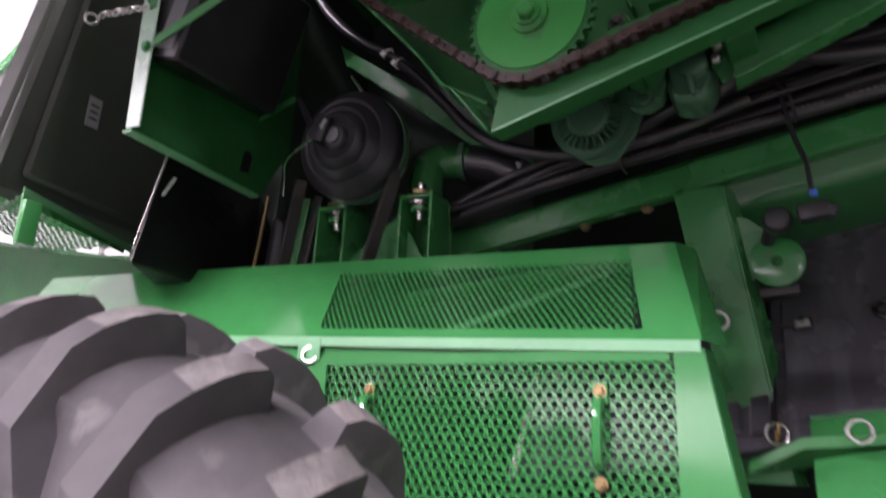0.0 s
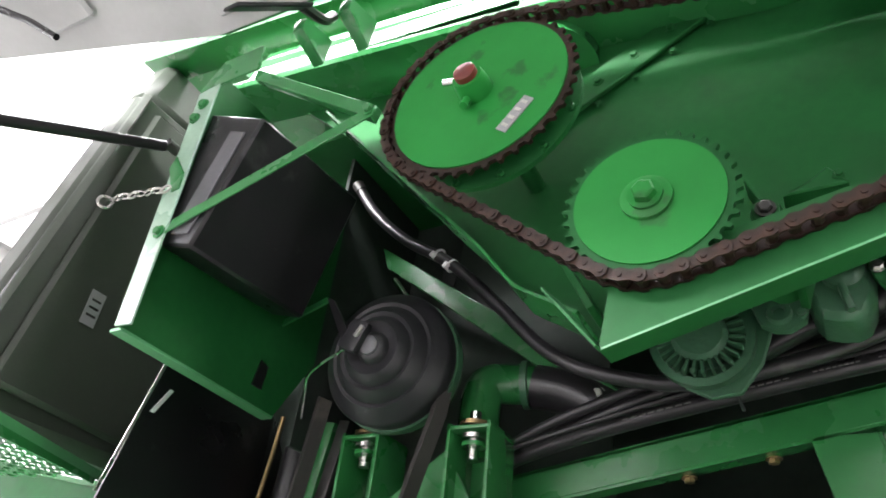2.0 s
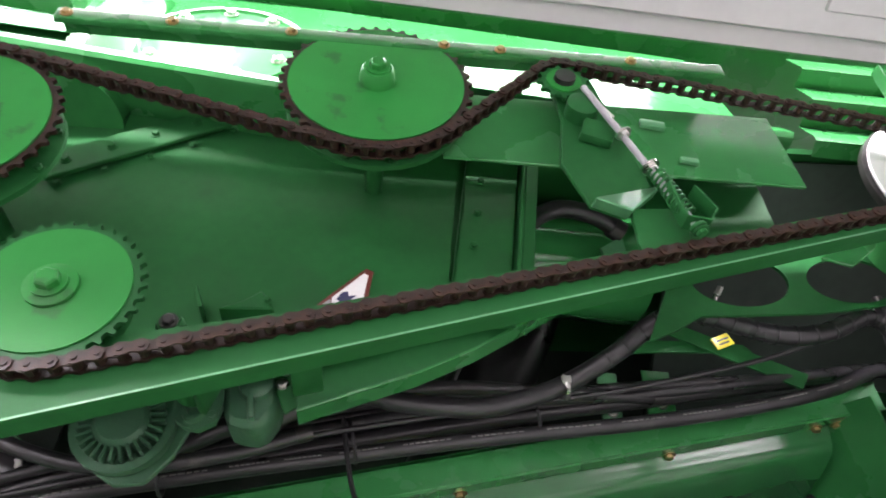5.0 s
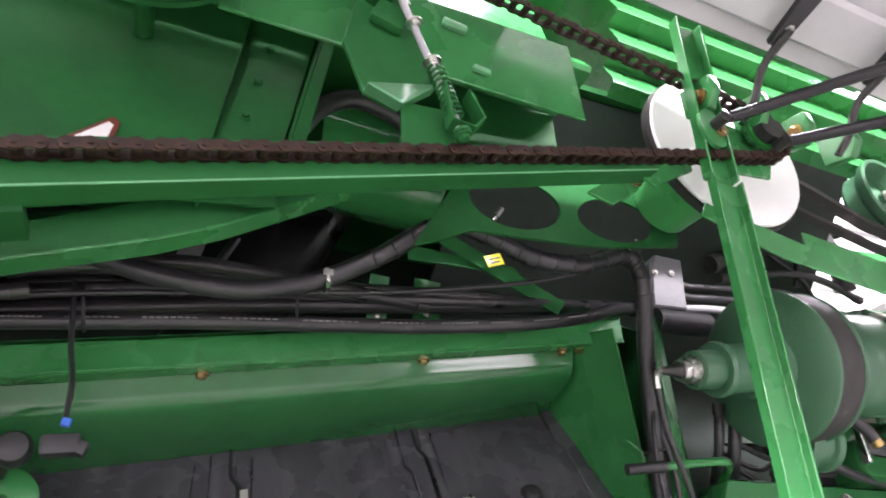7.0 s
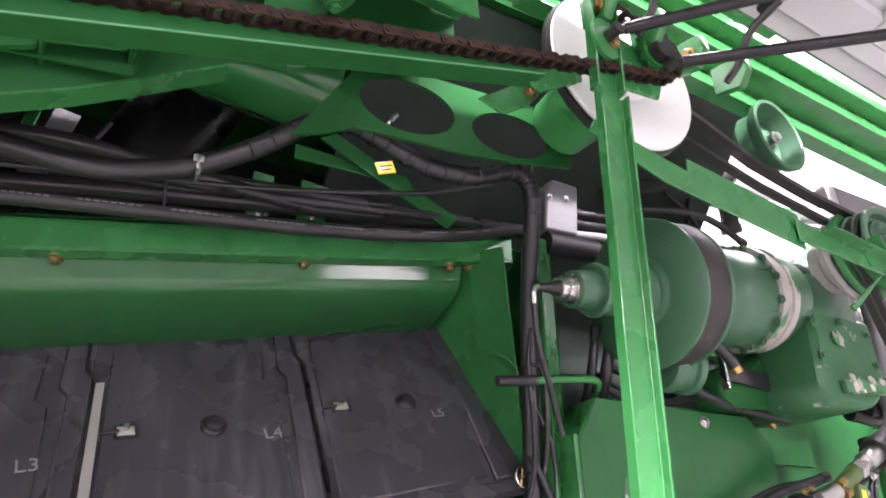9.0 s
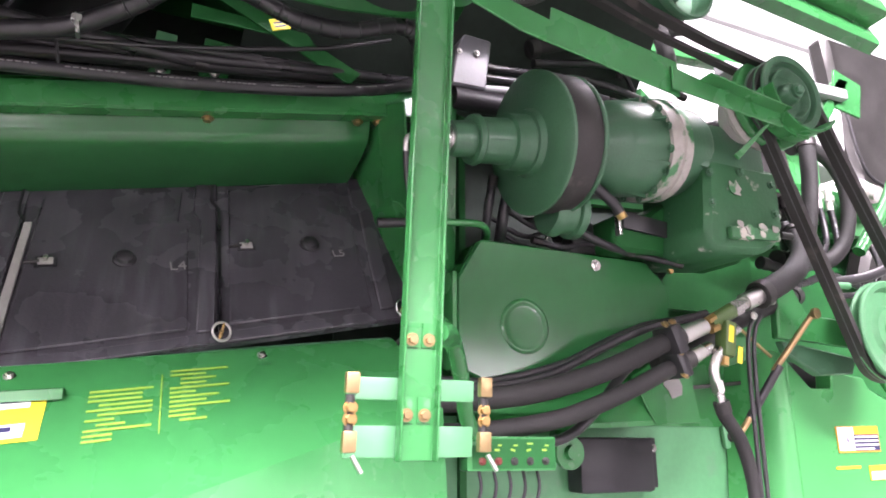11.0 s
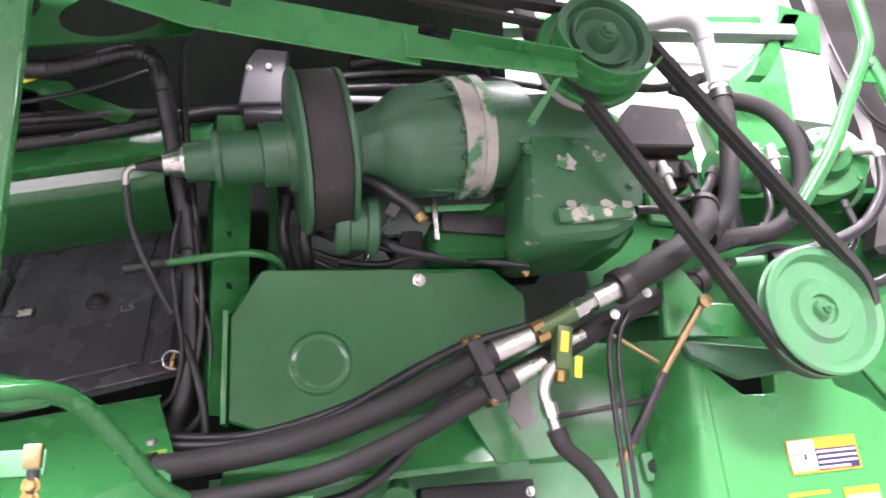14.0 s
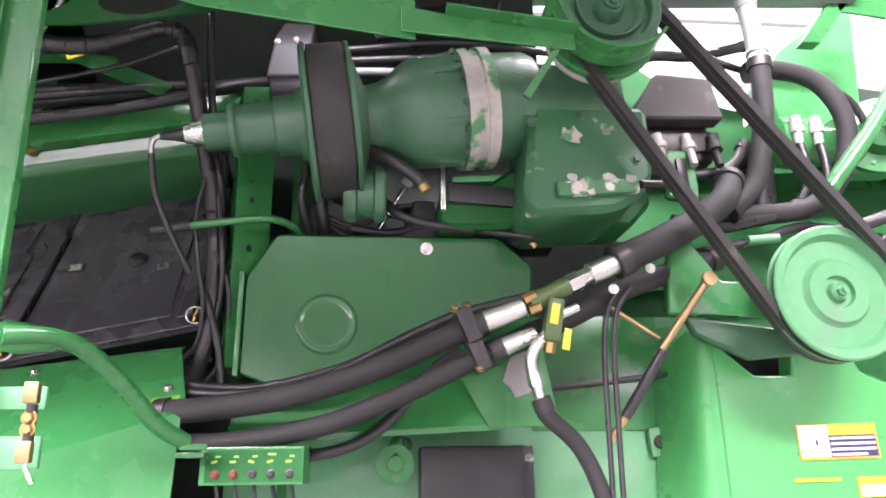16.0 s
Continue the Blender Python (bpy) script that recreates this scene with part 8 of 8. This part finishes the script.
def tyre():
    c, r, w = Vector((-0.575, -0.325, 0.79)), 0.742, 0.36
    t = thing("tractor_wheel", "worn dusty black tractor tyre with deep lugs", "wheel", c)
    prof = []
    for k in range(13):
        a = -1 + 2 * k / 12
        prof.append((a * w / 2, r - 0.06 * abs(a) ** 3))
    prof = [(-w / 2 * 0.92, 0.38), (-w / 2 * 1.08, 0.48), (-w / 2 * 1.1, 0.58)] + prof + [(w / 2 * 1.1, 0.58), (w / 2 * 1.08, 0.48), (w / 2 * 0.92, 0.38)]
    part("carcass", Shape().turned(c, (0, 1, 0), prof, 120), TYRE_SHADED, t)
    part("mould_seam", Shape().ring(c - Vector((0, 0.118, 0)), (0, 1, 0), r - 0.0195, 0.0022, 120, 6), TYRE_LIT, t, "pale mould seam round the tread")
    n = 28
    for side in (-1, 1):
        s = Shape()
        rows = []
        m = 5
        for k in range(m + 1):
            u = k / m
            yy = side * (0.012 + u * (w / 2 - 0.012))
            ang = -0.012 + u * 0.024
            rr = r - 0.06 * abs(yy / (w / 2)) ** 3
            half = 0.020 + 0.006 * u
            ring = []
            for da, dr in ((-half * 1.5, -0.01), (-half * 0.85, 0.04 if k == 0 else 0.052), (half * 0.85, 0.04 if k == 0 else 0.052), (half * 1.5, -0.01)):
                a = ang + da / r
                ring.append(s.bm.verts.new((c.x + (rr + dr) * math.sin(a), c.y + yy + (side * 0.012 if k == 0 and dr > 0 else 0), c.z + (rr + dr) * math.cos(a))))
            rows.append(ring)
        # over the shoulder and down the sidewall, bent backwards
        for dr, lift, grow, bend in ((-0.09, 0.046, 1.15, 0.045), (-0.15, 0.034, 1.3, 0.10), (-0.21, 0.004, 1.3, 0.15)):
            ring = []
            for k, up in ((-1.4, -0.02), (-0.82, lift), (0.82, lift), (1.4, -0.02)):
                a = ang + bend + k * half * grow / r
                ring.append(s.bm.verts.new((c.x + (r + dr) * math.sin(a), c.y + side * (w / 2 * 1.02 + up), c.z + (r + dr) * math.cos(a))))
            rows.append(ring)
        for p, q in zip(rows, rows[1:]):
            for k in range(3):
                s.bm.faces.new((p[k], p[k + 1], q[k + 1], q[k]))
        s.bm.faces.new(rows[0][::-1])
        s.bm.faces.new(rows[-1])
        bmesh.ops.bevel(s.bm, geom=[e for e in s.bm.edges if e.is_manifold and e.calc_face_angle(0) > 0.5], offset=0.004, segments=2, affect="EDGES")
        bmesh.ops.recalc_face_normals(s.bm, faces=s.bm.faces)
        me = mesh_of(s.bm, TYRE_SHADED, "lug")
        me.materials.append(TYRE_LIT)
        # top light put into colour: outward lug faces get the paler rubber
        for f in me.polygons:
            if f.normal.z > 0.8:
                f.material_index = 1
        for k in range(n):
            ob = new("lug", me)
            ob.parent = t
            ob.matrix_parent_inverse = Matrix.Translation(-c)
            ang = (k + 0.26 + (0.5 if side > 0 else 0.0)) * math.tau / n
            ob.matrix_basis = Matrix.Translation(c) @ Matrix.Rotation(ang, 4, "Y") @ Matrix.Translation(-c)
    part("rim", Shape().turned(c, (0, 1, 0), [(-0.17, 0.395), (-0.16, 0.40), (-0.14, 0.36), (-0.08, 0.33), (-0.06, 0.12), (-0.1, 0.1), (-0.1, 0)], 48), YELLOW, t)


tyre()


# ---- behind the post: light disc, idlers and front superstructure ----
def front_superstructure():
    t = thing("variator_disc", "large pale dished variator disc with green drum behind the post", "pulley", (1.65, 0.12, 2.55))
    c = (1.648, 0.112, 2.55)
    part("disc", Shape().turned(c, OUT, [(-0.012, 0), (-0.012, 0.20), (-0.004, 0.206), (0.0, 0.204), (0.0, 0.19), (-0.006, 0.15), (-0.008, 0.075), (0.012, 0.066), (0.016, 0.05), (0.016, 0)], 72), WHITE_PAINT, t)
    part("rim_edge", Shape().turned(c, OUT, [(-0.028, 0.19), (-0.028, 0.212), (-0.013, 0.212), (-0.013, 0.19)], 72), DARK_STEEL, t)
    part("drum", Shape().turned(c, OUT, [(-0.24, 0.0), (-0.24, 0.08), (-0.10, 0.09), (-0.05, 0.12), (-0.029, 0.19), (-0.029, 0)], 64), GREEN_SHELL, t)
    part("hub", Shape().turned(c, OUT, [(0.016, 0.04), (0.034, 0.036), (0.034, 0)], 24), DARK_STEEL, t)
    i = thing("idler_pulley", "bright cup-shaped idler pulley", "pulley", (2.235, 0.14, 2.585))
    part("cup", Shape().turned((2.235, 0.14, 2.585), (0.08, -1, 0), [(-0.085, 0.0), (-0.085, 0.075), (-0.07, 0.09), (-0.035, 0.088), (-0.02, 0.104), (0.0, 0.109), (0.005, 0.106), (0.002, 0.098), (-0.05, 0.085), (-0.058, 0.036), (-0.03, 0.032), (-0.028, 0.016), (-0.015, 0.014), (-0.015, 0)], 48), GREEN_CAST, i)
    part("bolt", Shape().bolt((2.236, 0.155, 2.585), (0.08, -1, 0), 0.013), STEEL, i)
    for dz in (0.0,):
        b = thing("upper_belt", "dark twin drive belts beside the idler pulley", "drive belt", (2.1, 0.2, 2.6))
        part("strand", Shape().strip([(1.70, 0.16, 2.60), (1.95, 0.17, 2.545), (2.14, 0.18, 2.49), (2.35, 0.18, 2.45), (2.57, 0.18, 2.425)], (0, 0.03, 0), 0.014), BELT, b)
        part("strand", Shape().strip([(1.68, 0.21, 2.57), (1.95, 0.215, 2.515), (2.2, 0.22, 2.46), (2.58, 0.22, 2.40)], (0, 0.022, 0), 0.013), BELT, b)
    g = thing("grey_valve_box", "grey sheet-metal valve box with bolts", "valve box", (1.83, 0.56, 2.48))
    part("case", Shape().slab([(1.755, 0.575, 2.39), (1.865, 0.565, 2.39), (1.885, 0.565, 2.555), (1.80, 0.575, 2.565), (1.775, 0.575, 2.52)], (0, 0.07, 0), 0.006), GREY_CAST, g)
    bolts(g, [(1.781, 0.572, 2.498), (1.833, 0.563, 2.50)], OUT, 0.006, ALU)
    part("fitting", Shape().rod((1.77, 0.6, 2.36), (1.95, 0.6, 2.37), 0.034, 16), RUBBER, g)
    for k in range(3):
        hose("valve_pipe", "grey valve pipe running forward", [(1.86, 0.58, 2.40 + 0.035 * k), (2.0, 0.57, 2.41 + 0.035 * k), (2.3, 0.6, 2.43 + 0.05 * k), (2.7, 0.75, 2.5 + 0.05 * k)], 0.011, RUBBER if k else GREY_BOX, "valve pipes")
    for pts, rr in (
        ([(2.10, 0.6, 2.77), (2.204, 0.6, 2.723), (2.295, 0.6, 2.672), (2.403, 0.6, 2.598), (2.46, 0.62, 2.55)], 0.008),
        ([(2.05, 0.62, 2.60), (2.199, 0.6, 2.659), (2.334, 0.6, 2.713), (2.506, 0.6, 2.787), (2.7, 0.62, 2.86)], 0.026),
        ([(2.40, 0.62, 2.58), (2.407, 0.6, 2.643), (2.435, 0.6, 2.727), (2.509, 0.6, 2.808), (2.6, 0.62, 2.86)], 0.009),
        ([(2.63, 0.62, 2.60), (2.606, 0.6, 2.692), (2.59, 0.6, 2.774), (2.56, 0.62, 2.88)], 0.030),
        ([(2.05, 0.6, 2.54), (2.193, 0.6, 2.575), (2.342, 0.6, 2.607), (2.503, 0.6, 2.611), (2.7, 0.63, 2.58)], 0.012),
    ):
        hose("hydraulic_hose", "black hose above the gearbox", pts, rr, SLEEVE if rr > 0.02 else RUBBER, "hoses above the gearbox")
    m = thing("hydraulic_motor", "green hydraulic motor with steel hose ends", "motor", (3.05, 0.75, 2.25))
    part("body", Shape().turned((3.16, 0.66, 2.28), (1, 0.05, -0.03), [(0, 0), (0, 0.05), (0.06, 0.055), (0.07, 0.075), (0.16, 0.078), (0.17, 0.06), (0.26, 0.06), (0.27, 0.085), (0.30, 0.085), (0.30, 0)], 30), GREEN, m)
    for x in (3.265, 3.325):
        part("hose_end", Shape().turned((x, 0.585, 2.32), (0.0, 0, -1), [(0, 0), (0, 0.016), (0.03, 0.016), (0.03, 0.021), (0.05, 0.021), (0.05, 0.014), (0.085, 0.014), (0.085, 0)], 10), ALU, m, "bare metal hose fitting")
        part("hose", Shape().tube([(x, 0.585, 2.25), (x + 0.005, 0.58, 2.18), (x - 0.01, 0.57, 2.10), (x - 0.06, 0.56, 2.03)], 0.012, 10), RUBBER, m)
    pump = thing("pump_flange", "green pump with round flange and steel hose fittings", "pump", (3.6, 0.7, 2.3))
    part("flange", Shape().turned((3.58, 0.66, 2.30), (-0.5, -1, 0), [(0, 0), (0, 0.12), (0.02, 0.125), (0.03, 0.12), (0.035, 0.07), (0.08, 0.06), (0.09, 0.04), (0.09, 0)], 40), GREEN, pump)
    part("casing", Shape().turned((3.45, 0.72, 2.27), (1, 0.1, 0.1), [(0, 0), (0, 0.08), (0.2, 0.09), (0.21, 0.12), (0.24, 0.12), (0.24, 0)], 32), GREEN, pump)
    part("fitting", Shape().turned((3.54, 0.56, 2.33), (-0.4, -0.8, -0.5), [(0, 0), (0, 0.035), (0.03, 0.035), (0.03, 0.022), (0.06, 0.022), (0.06, 0)], 14), ALU, pump, "bare metal fitting")
    part("fitting", Shape().tube([(3.62, 0.58, 2.31), (3.66, 0.54, 2.29), (3.65, 0.52, 2.24)], 0.016, 10), ALU, pump, "bare metal fitting")
    part("hose", Shape().tube([(3.65, 0.52, 2.25), (3.60, 0.5, 2.14), (3.50, 0.5, 2.03), (3.36, 0.52, 1.97), (3.2, 0.55, 1.94)], 0.018, 12), RUBBER, pump)
    bolts(pump, [(3.58 + 0.09 * math.cos(a), 0.63 - 0.045 * math.cos(a), 2.30 + 0.1 * math.sin(a)) for a in (0.4, 1.7, 2.9, 4.2, 5.4)], (-0.5, -1, 0), 0.009, GREEN)
    for k, (pts, rr) in enumerate((
        ([(3.13, 0.5, 2.45), (3.12, 0.5, 2.3), (3.09, 0.5, 2.16), (3.05, 0.5, 2.06), (2.96, 0.48, 1.98)], 0.028),
        ([(3.12, 0.55, 2.44), (3.22, 0.56, 2.46), (3.34, 0.56, 2.42), (3.40, 0.56, 2.30), (3.36, 0.56, 2.14), (3.24, 0.55, 2.03), (3.05, 0.52, 1.99), (2.9, 0.5, 1.98)], 0.027),
        ([(3.02, 0.58, 2.5), (3.15, 0.58, 2.46), (3.3, 0.58, 2.44), (3.45, 0.6, 2.4), (3.52, 0.62, 2.3)], 0.011),
        ([(2.82, 0.5, 1.96), (2.95, 0.5, 1.95), (3.1, 0.52, 1.99), (3.22, 0.56, 2.04), (3.3, 0.6, 2.05)], 0.018),
        ([(2.88, 0.52, 1.88), (3.05, 0.52, 1.92), (3.2, 0.55, 1.97), (3.35, 0.6, 1.98), (3.5, 0.62, 1.96)], 0.013),
        ([(3.25, 0.58, 1.90), (3.42, 0.56, 1.93), (3.52, 0.56, 2.02), (3.55, 0.6, 2.14)], 0.011),
        ([(3.3, 0.6, 1.86), (3.5, 0.58, 1.86), (3.66, 0.58, 1.92), (3.74, 0.6, 2.05), (3.76, 0.62, 2.2)], 0.016),
        ([(2.78, 0.55, 2.12), (2.9, 0.52, 2.1), (3.0, 0.5, 2.12), (3.06, 0.52, 2.2)], 0.014),
        ([(2.74, 0.6, 2.46), (2.85, 0.58, 2.50), (3.0, 0.6, 2.52), (3.2, 0.65, 2.60)], 0.016),
    )):
        hose("hydraulic_hose", "black hydraulic hose between motor and pump", pts, rr, SLEEVE if rr > 0.02 else RUBBER, "hoses of the front drive")
    wp = thing("breather_pipe", "pale breather pipe joined to a black hose", "pipe", (3.13, 0.5, 2.5))
    part("pipe", Shape().rod((3.13, 0.5, 2.44), (3.118, 0.5, 2.63), 0.026, 18), WHITE_PAINT, wp)
    part("elbow", Shape().tube([(3.118, 0.5, 2.62), (3.11, 0.5, 2.68), (3.06, 0.52, 2.72), (2.96, 0.56, 2.73)], 0.03, 14), GREY_PLASTIC, wp)
    part("clip", Shape().ring((3.128, 0.5, 2.47), (0, 0, 1), 0.028, 0.004, 20, 6), STEEL, wp)
    v = thing("black_valve_guard", "black plastic guard beside the upper pulley", "guard", (2.85, 0.5, 2.25))
    part("plate", Shape().slab([(2.71, 0.45, 2.23), (2.80, 0.45, 2.365), (2.95, 0.45, 2.355), (2.975, 0.45, 2.235)], (0, 0.06, 0), 0.006), BELT, v)
    part("bar", Shape().box((2.86, 0.52, 2.19), (0.24, 0.05, 0.06), (0, 0, 0), 0.008), DARK_STEEL, v)
    for x in (2.80, 2.88, 2.95):
        part("spool", Shape().turned((x, 0.49, 2.20), (0, -0.3, -1), [(0, 0), (0, 0.014), (0.03, 0.014), (0.03, 0.02), (0.05, 0.02), (0.05, 0.011), (0.1, 0.011), (0.1, 0)], 10), ALU if x < 2.9 else DARK_STEEL, v)
    part("oily_block", Shape().box((2.875, 0.56, 2.215), (0.16, 0.1, 0.07), (0, -2, 0), 0.01).box((2.93, 0.54, 2.165), (0.06, 0.07, 0.06), (0, -2, 0), 0.008), RUST, v, "oily brown steel valve block")
    c = thing("oil_filter", "black cylindrical oil filter hanging below the hydraulic motor", "oil filter", (3.12, 0.6, 2.0))
    part("can", Shape().turned((3.12, 0.6, 2.0), (0.06, 0, 1), [(0, 0), (0, 0.036), (0.008, 0.044), (0.02, 0.046), (0.15, 0.046), (0.155, 0.05), (0.17, 0.05), (0.17, 0)], 28), BLACK_PAINT, c)
    part("filter_head", Shape().turned((3.13, 0.6, 2.17), (0.06, 0, 1), [(0, 0), (0, 0.046), (0.03, 0.044), (0.045, 0.03), (0.045, 0)], 24), DARK_STEEL, c)
    part("label_bar", Shape().box((3.106, 0.552, 2.12), (0.022, 0.003, 0.03), (0, 0, -12)), WHITE_PAINT, c)
    f = thing("cab_ladder", "green tubular cab ladder standing beside the pump", "ladder", (3.4, 0.4, 2.3))
    part("rail", Shape().tube([(3.20, 0.42, 2.02), (3.353, 0.4, 2.207), (3.47, 0.4, 2.38), (3.58, 0.4, 2.545), (3.606, 0.4, 2.64), (3.61, 0.4, 2.9)], 0.021, 14), GREEN, f)
    part("rail", Shape().tube([(3.585, 0.4, 2.52), (3.605, 0.4, 2.44), (3.636, 0.4, 2.292), (3.69, 0.4, 2.1), (3.74, 0.42, 1.9)], 0.019, 14), GREEN, f)
    part("gusset", Shape().slab([(3.50, 0.40, 2.44), (3.585, 0.40, 2.55), (3.61, 0.40, 2.44)], (0, 0.006, 0)), GREEN, f)
    part("bolt", Shape().bolt((3.575, 0.39, 2.50), OUT, 0.009), STEEL, f)
    k = thing("cab_wall", "dark grey cab corner wall with rounded edge", "cab", (4.3, 0.9, 2.6))
    part("panel", Shape().slab([(4.02, 0.95, 3.4), (4.06, 0.95, 2.95), (4.12, 0.95, 2.66), (4.10, 0.95, 2.3), (4.0, 0.95, 2.1), (4.9, 0.95, 2.1), (4.9, 0.95, 3.4)], (0, 0.12, 0), 0.03), DARK_STEEL, k)
    part("trim", Shape().tube([(4.05, 0.93, 3.0), (4.13, 0.93, 2.68), (4.3, 0.93, 2.6), (4.6, 0.93, 2.62)], 0.008, 8), RUBBER, k)
    w = thing("grey_reservoir", "pale grey plastic reservoir with green shroud", "reservoir", (3.85, 0.95, 2.8))
    part("body", Shape().box((3.87, 0.99, 2.79), (0.24, 0.18, 0.38), (0, 6, 0), 0.05), GREY_PLASTIC, w)
    part("shroud", Shape().slab([(3.38, 0.88, 2.62), (3.44, 0.88, 2.74), (3.60, 0.88, 2.86), (3.72, 0.88, 2.97), (3.77, 0.88, 2.90), (3.74, 0.88, 2.64), (3.72, 0.88, 2.40), (3.42, 0.88, 2.40)], (0, 0.12, 0), 0.012), GREEN_SHELL, w)
    part("cap", Shape().turned((3.88, 0.98, 2.97), (0.1, 0, 1), [(0, 0.05), (0.03, 0.05), (0.035, 0.04), (0.035, 0)], 20), BLACK_PLASTIC, w)
    x = thing("cab_floor_support", "green and grey floor support beams above the front drive", "support beam", (3.0, 1.3, 2.9))
    part("beam", Shape().box((3.22, 0.62, 2.755), (0.68, 0.06, 0.045), (0, -3, 0), 0.008), GREY_BOX, x)
    part("beam", Shape().box((3.05, 0.9, 2.98), (1.3, 0.06, 0.05), (0, -5, 0), 0.006), GREEN, x)
    part("strut", Shape().slab([(3.36, 0.62, 2.60), (3.42, 0.62, 2.60), (3.62, 0.62, 2.86), (3.56, 0.62, 2.86)], (0, 0.04, 0)), GREEN, x)
    part("end_plate", Shape().slab([(3.50, 0.62, 2.72), (3.66, 0.62, 2.70), (3.70, 0.62, 2.86), (3.54, 0.62, 2.90)], (0, 0.01, 0), 0.002), GREEN, x)
    r = thing("right_ledge", "green side ledge beside the lower pulley", "ledge", (3.6, 0.5, 1.8))
    part("plate", Shape().slab([(3.35, 0.55, 1.80), (3.8, 0.5, 1.86), (3.8, 0.5, 1.72), (3.36, 0.55, 1.70)], (0, 0.02, 0)), GREEN, r)
    part("lower", Shape().slab([(3.36, 0.56, 1.70), (4.0, 0.52, 1.73), (4.0, 0.47, 1.40), (3.45, 0.52, 1.50)], (0, 0.02, 0), 0.004), GREEN, r)


front_superstructure()
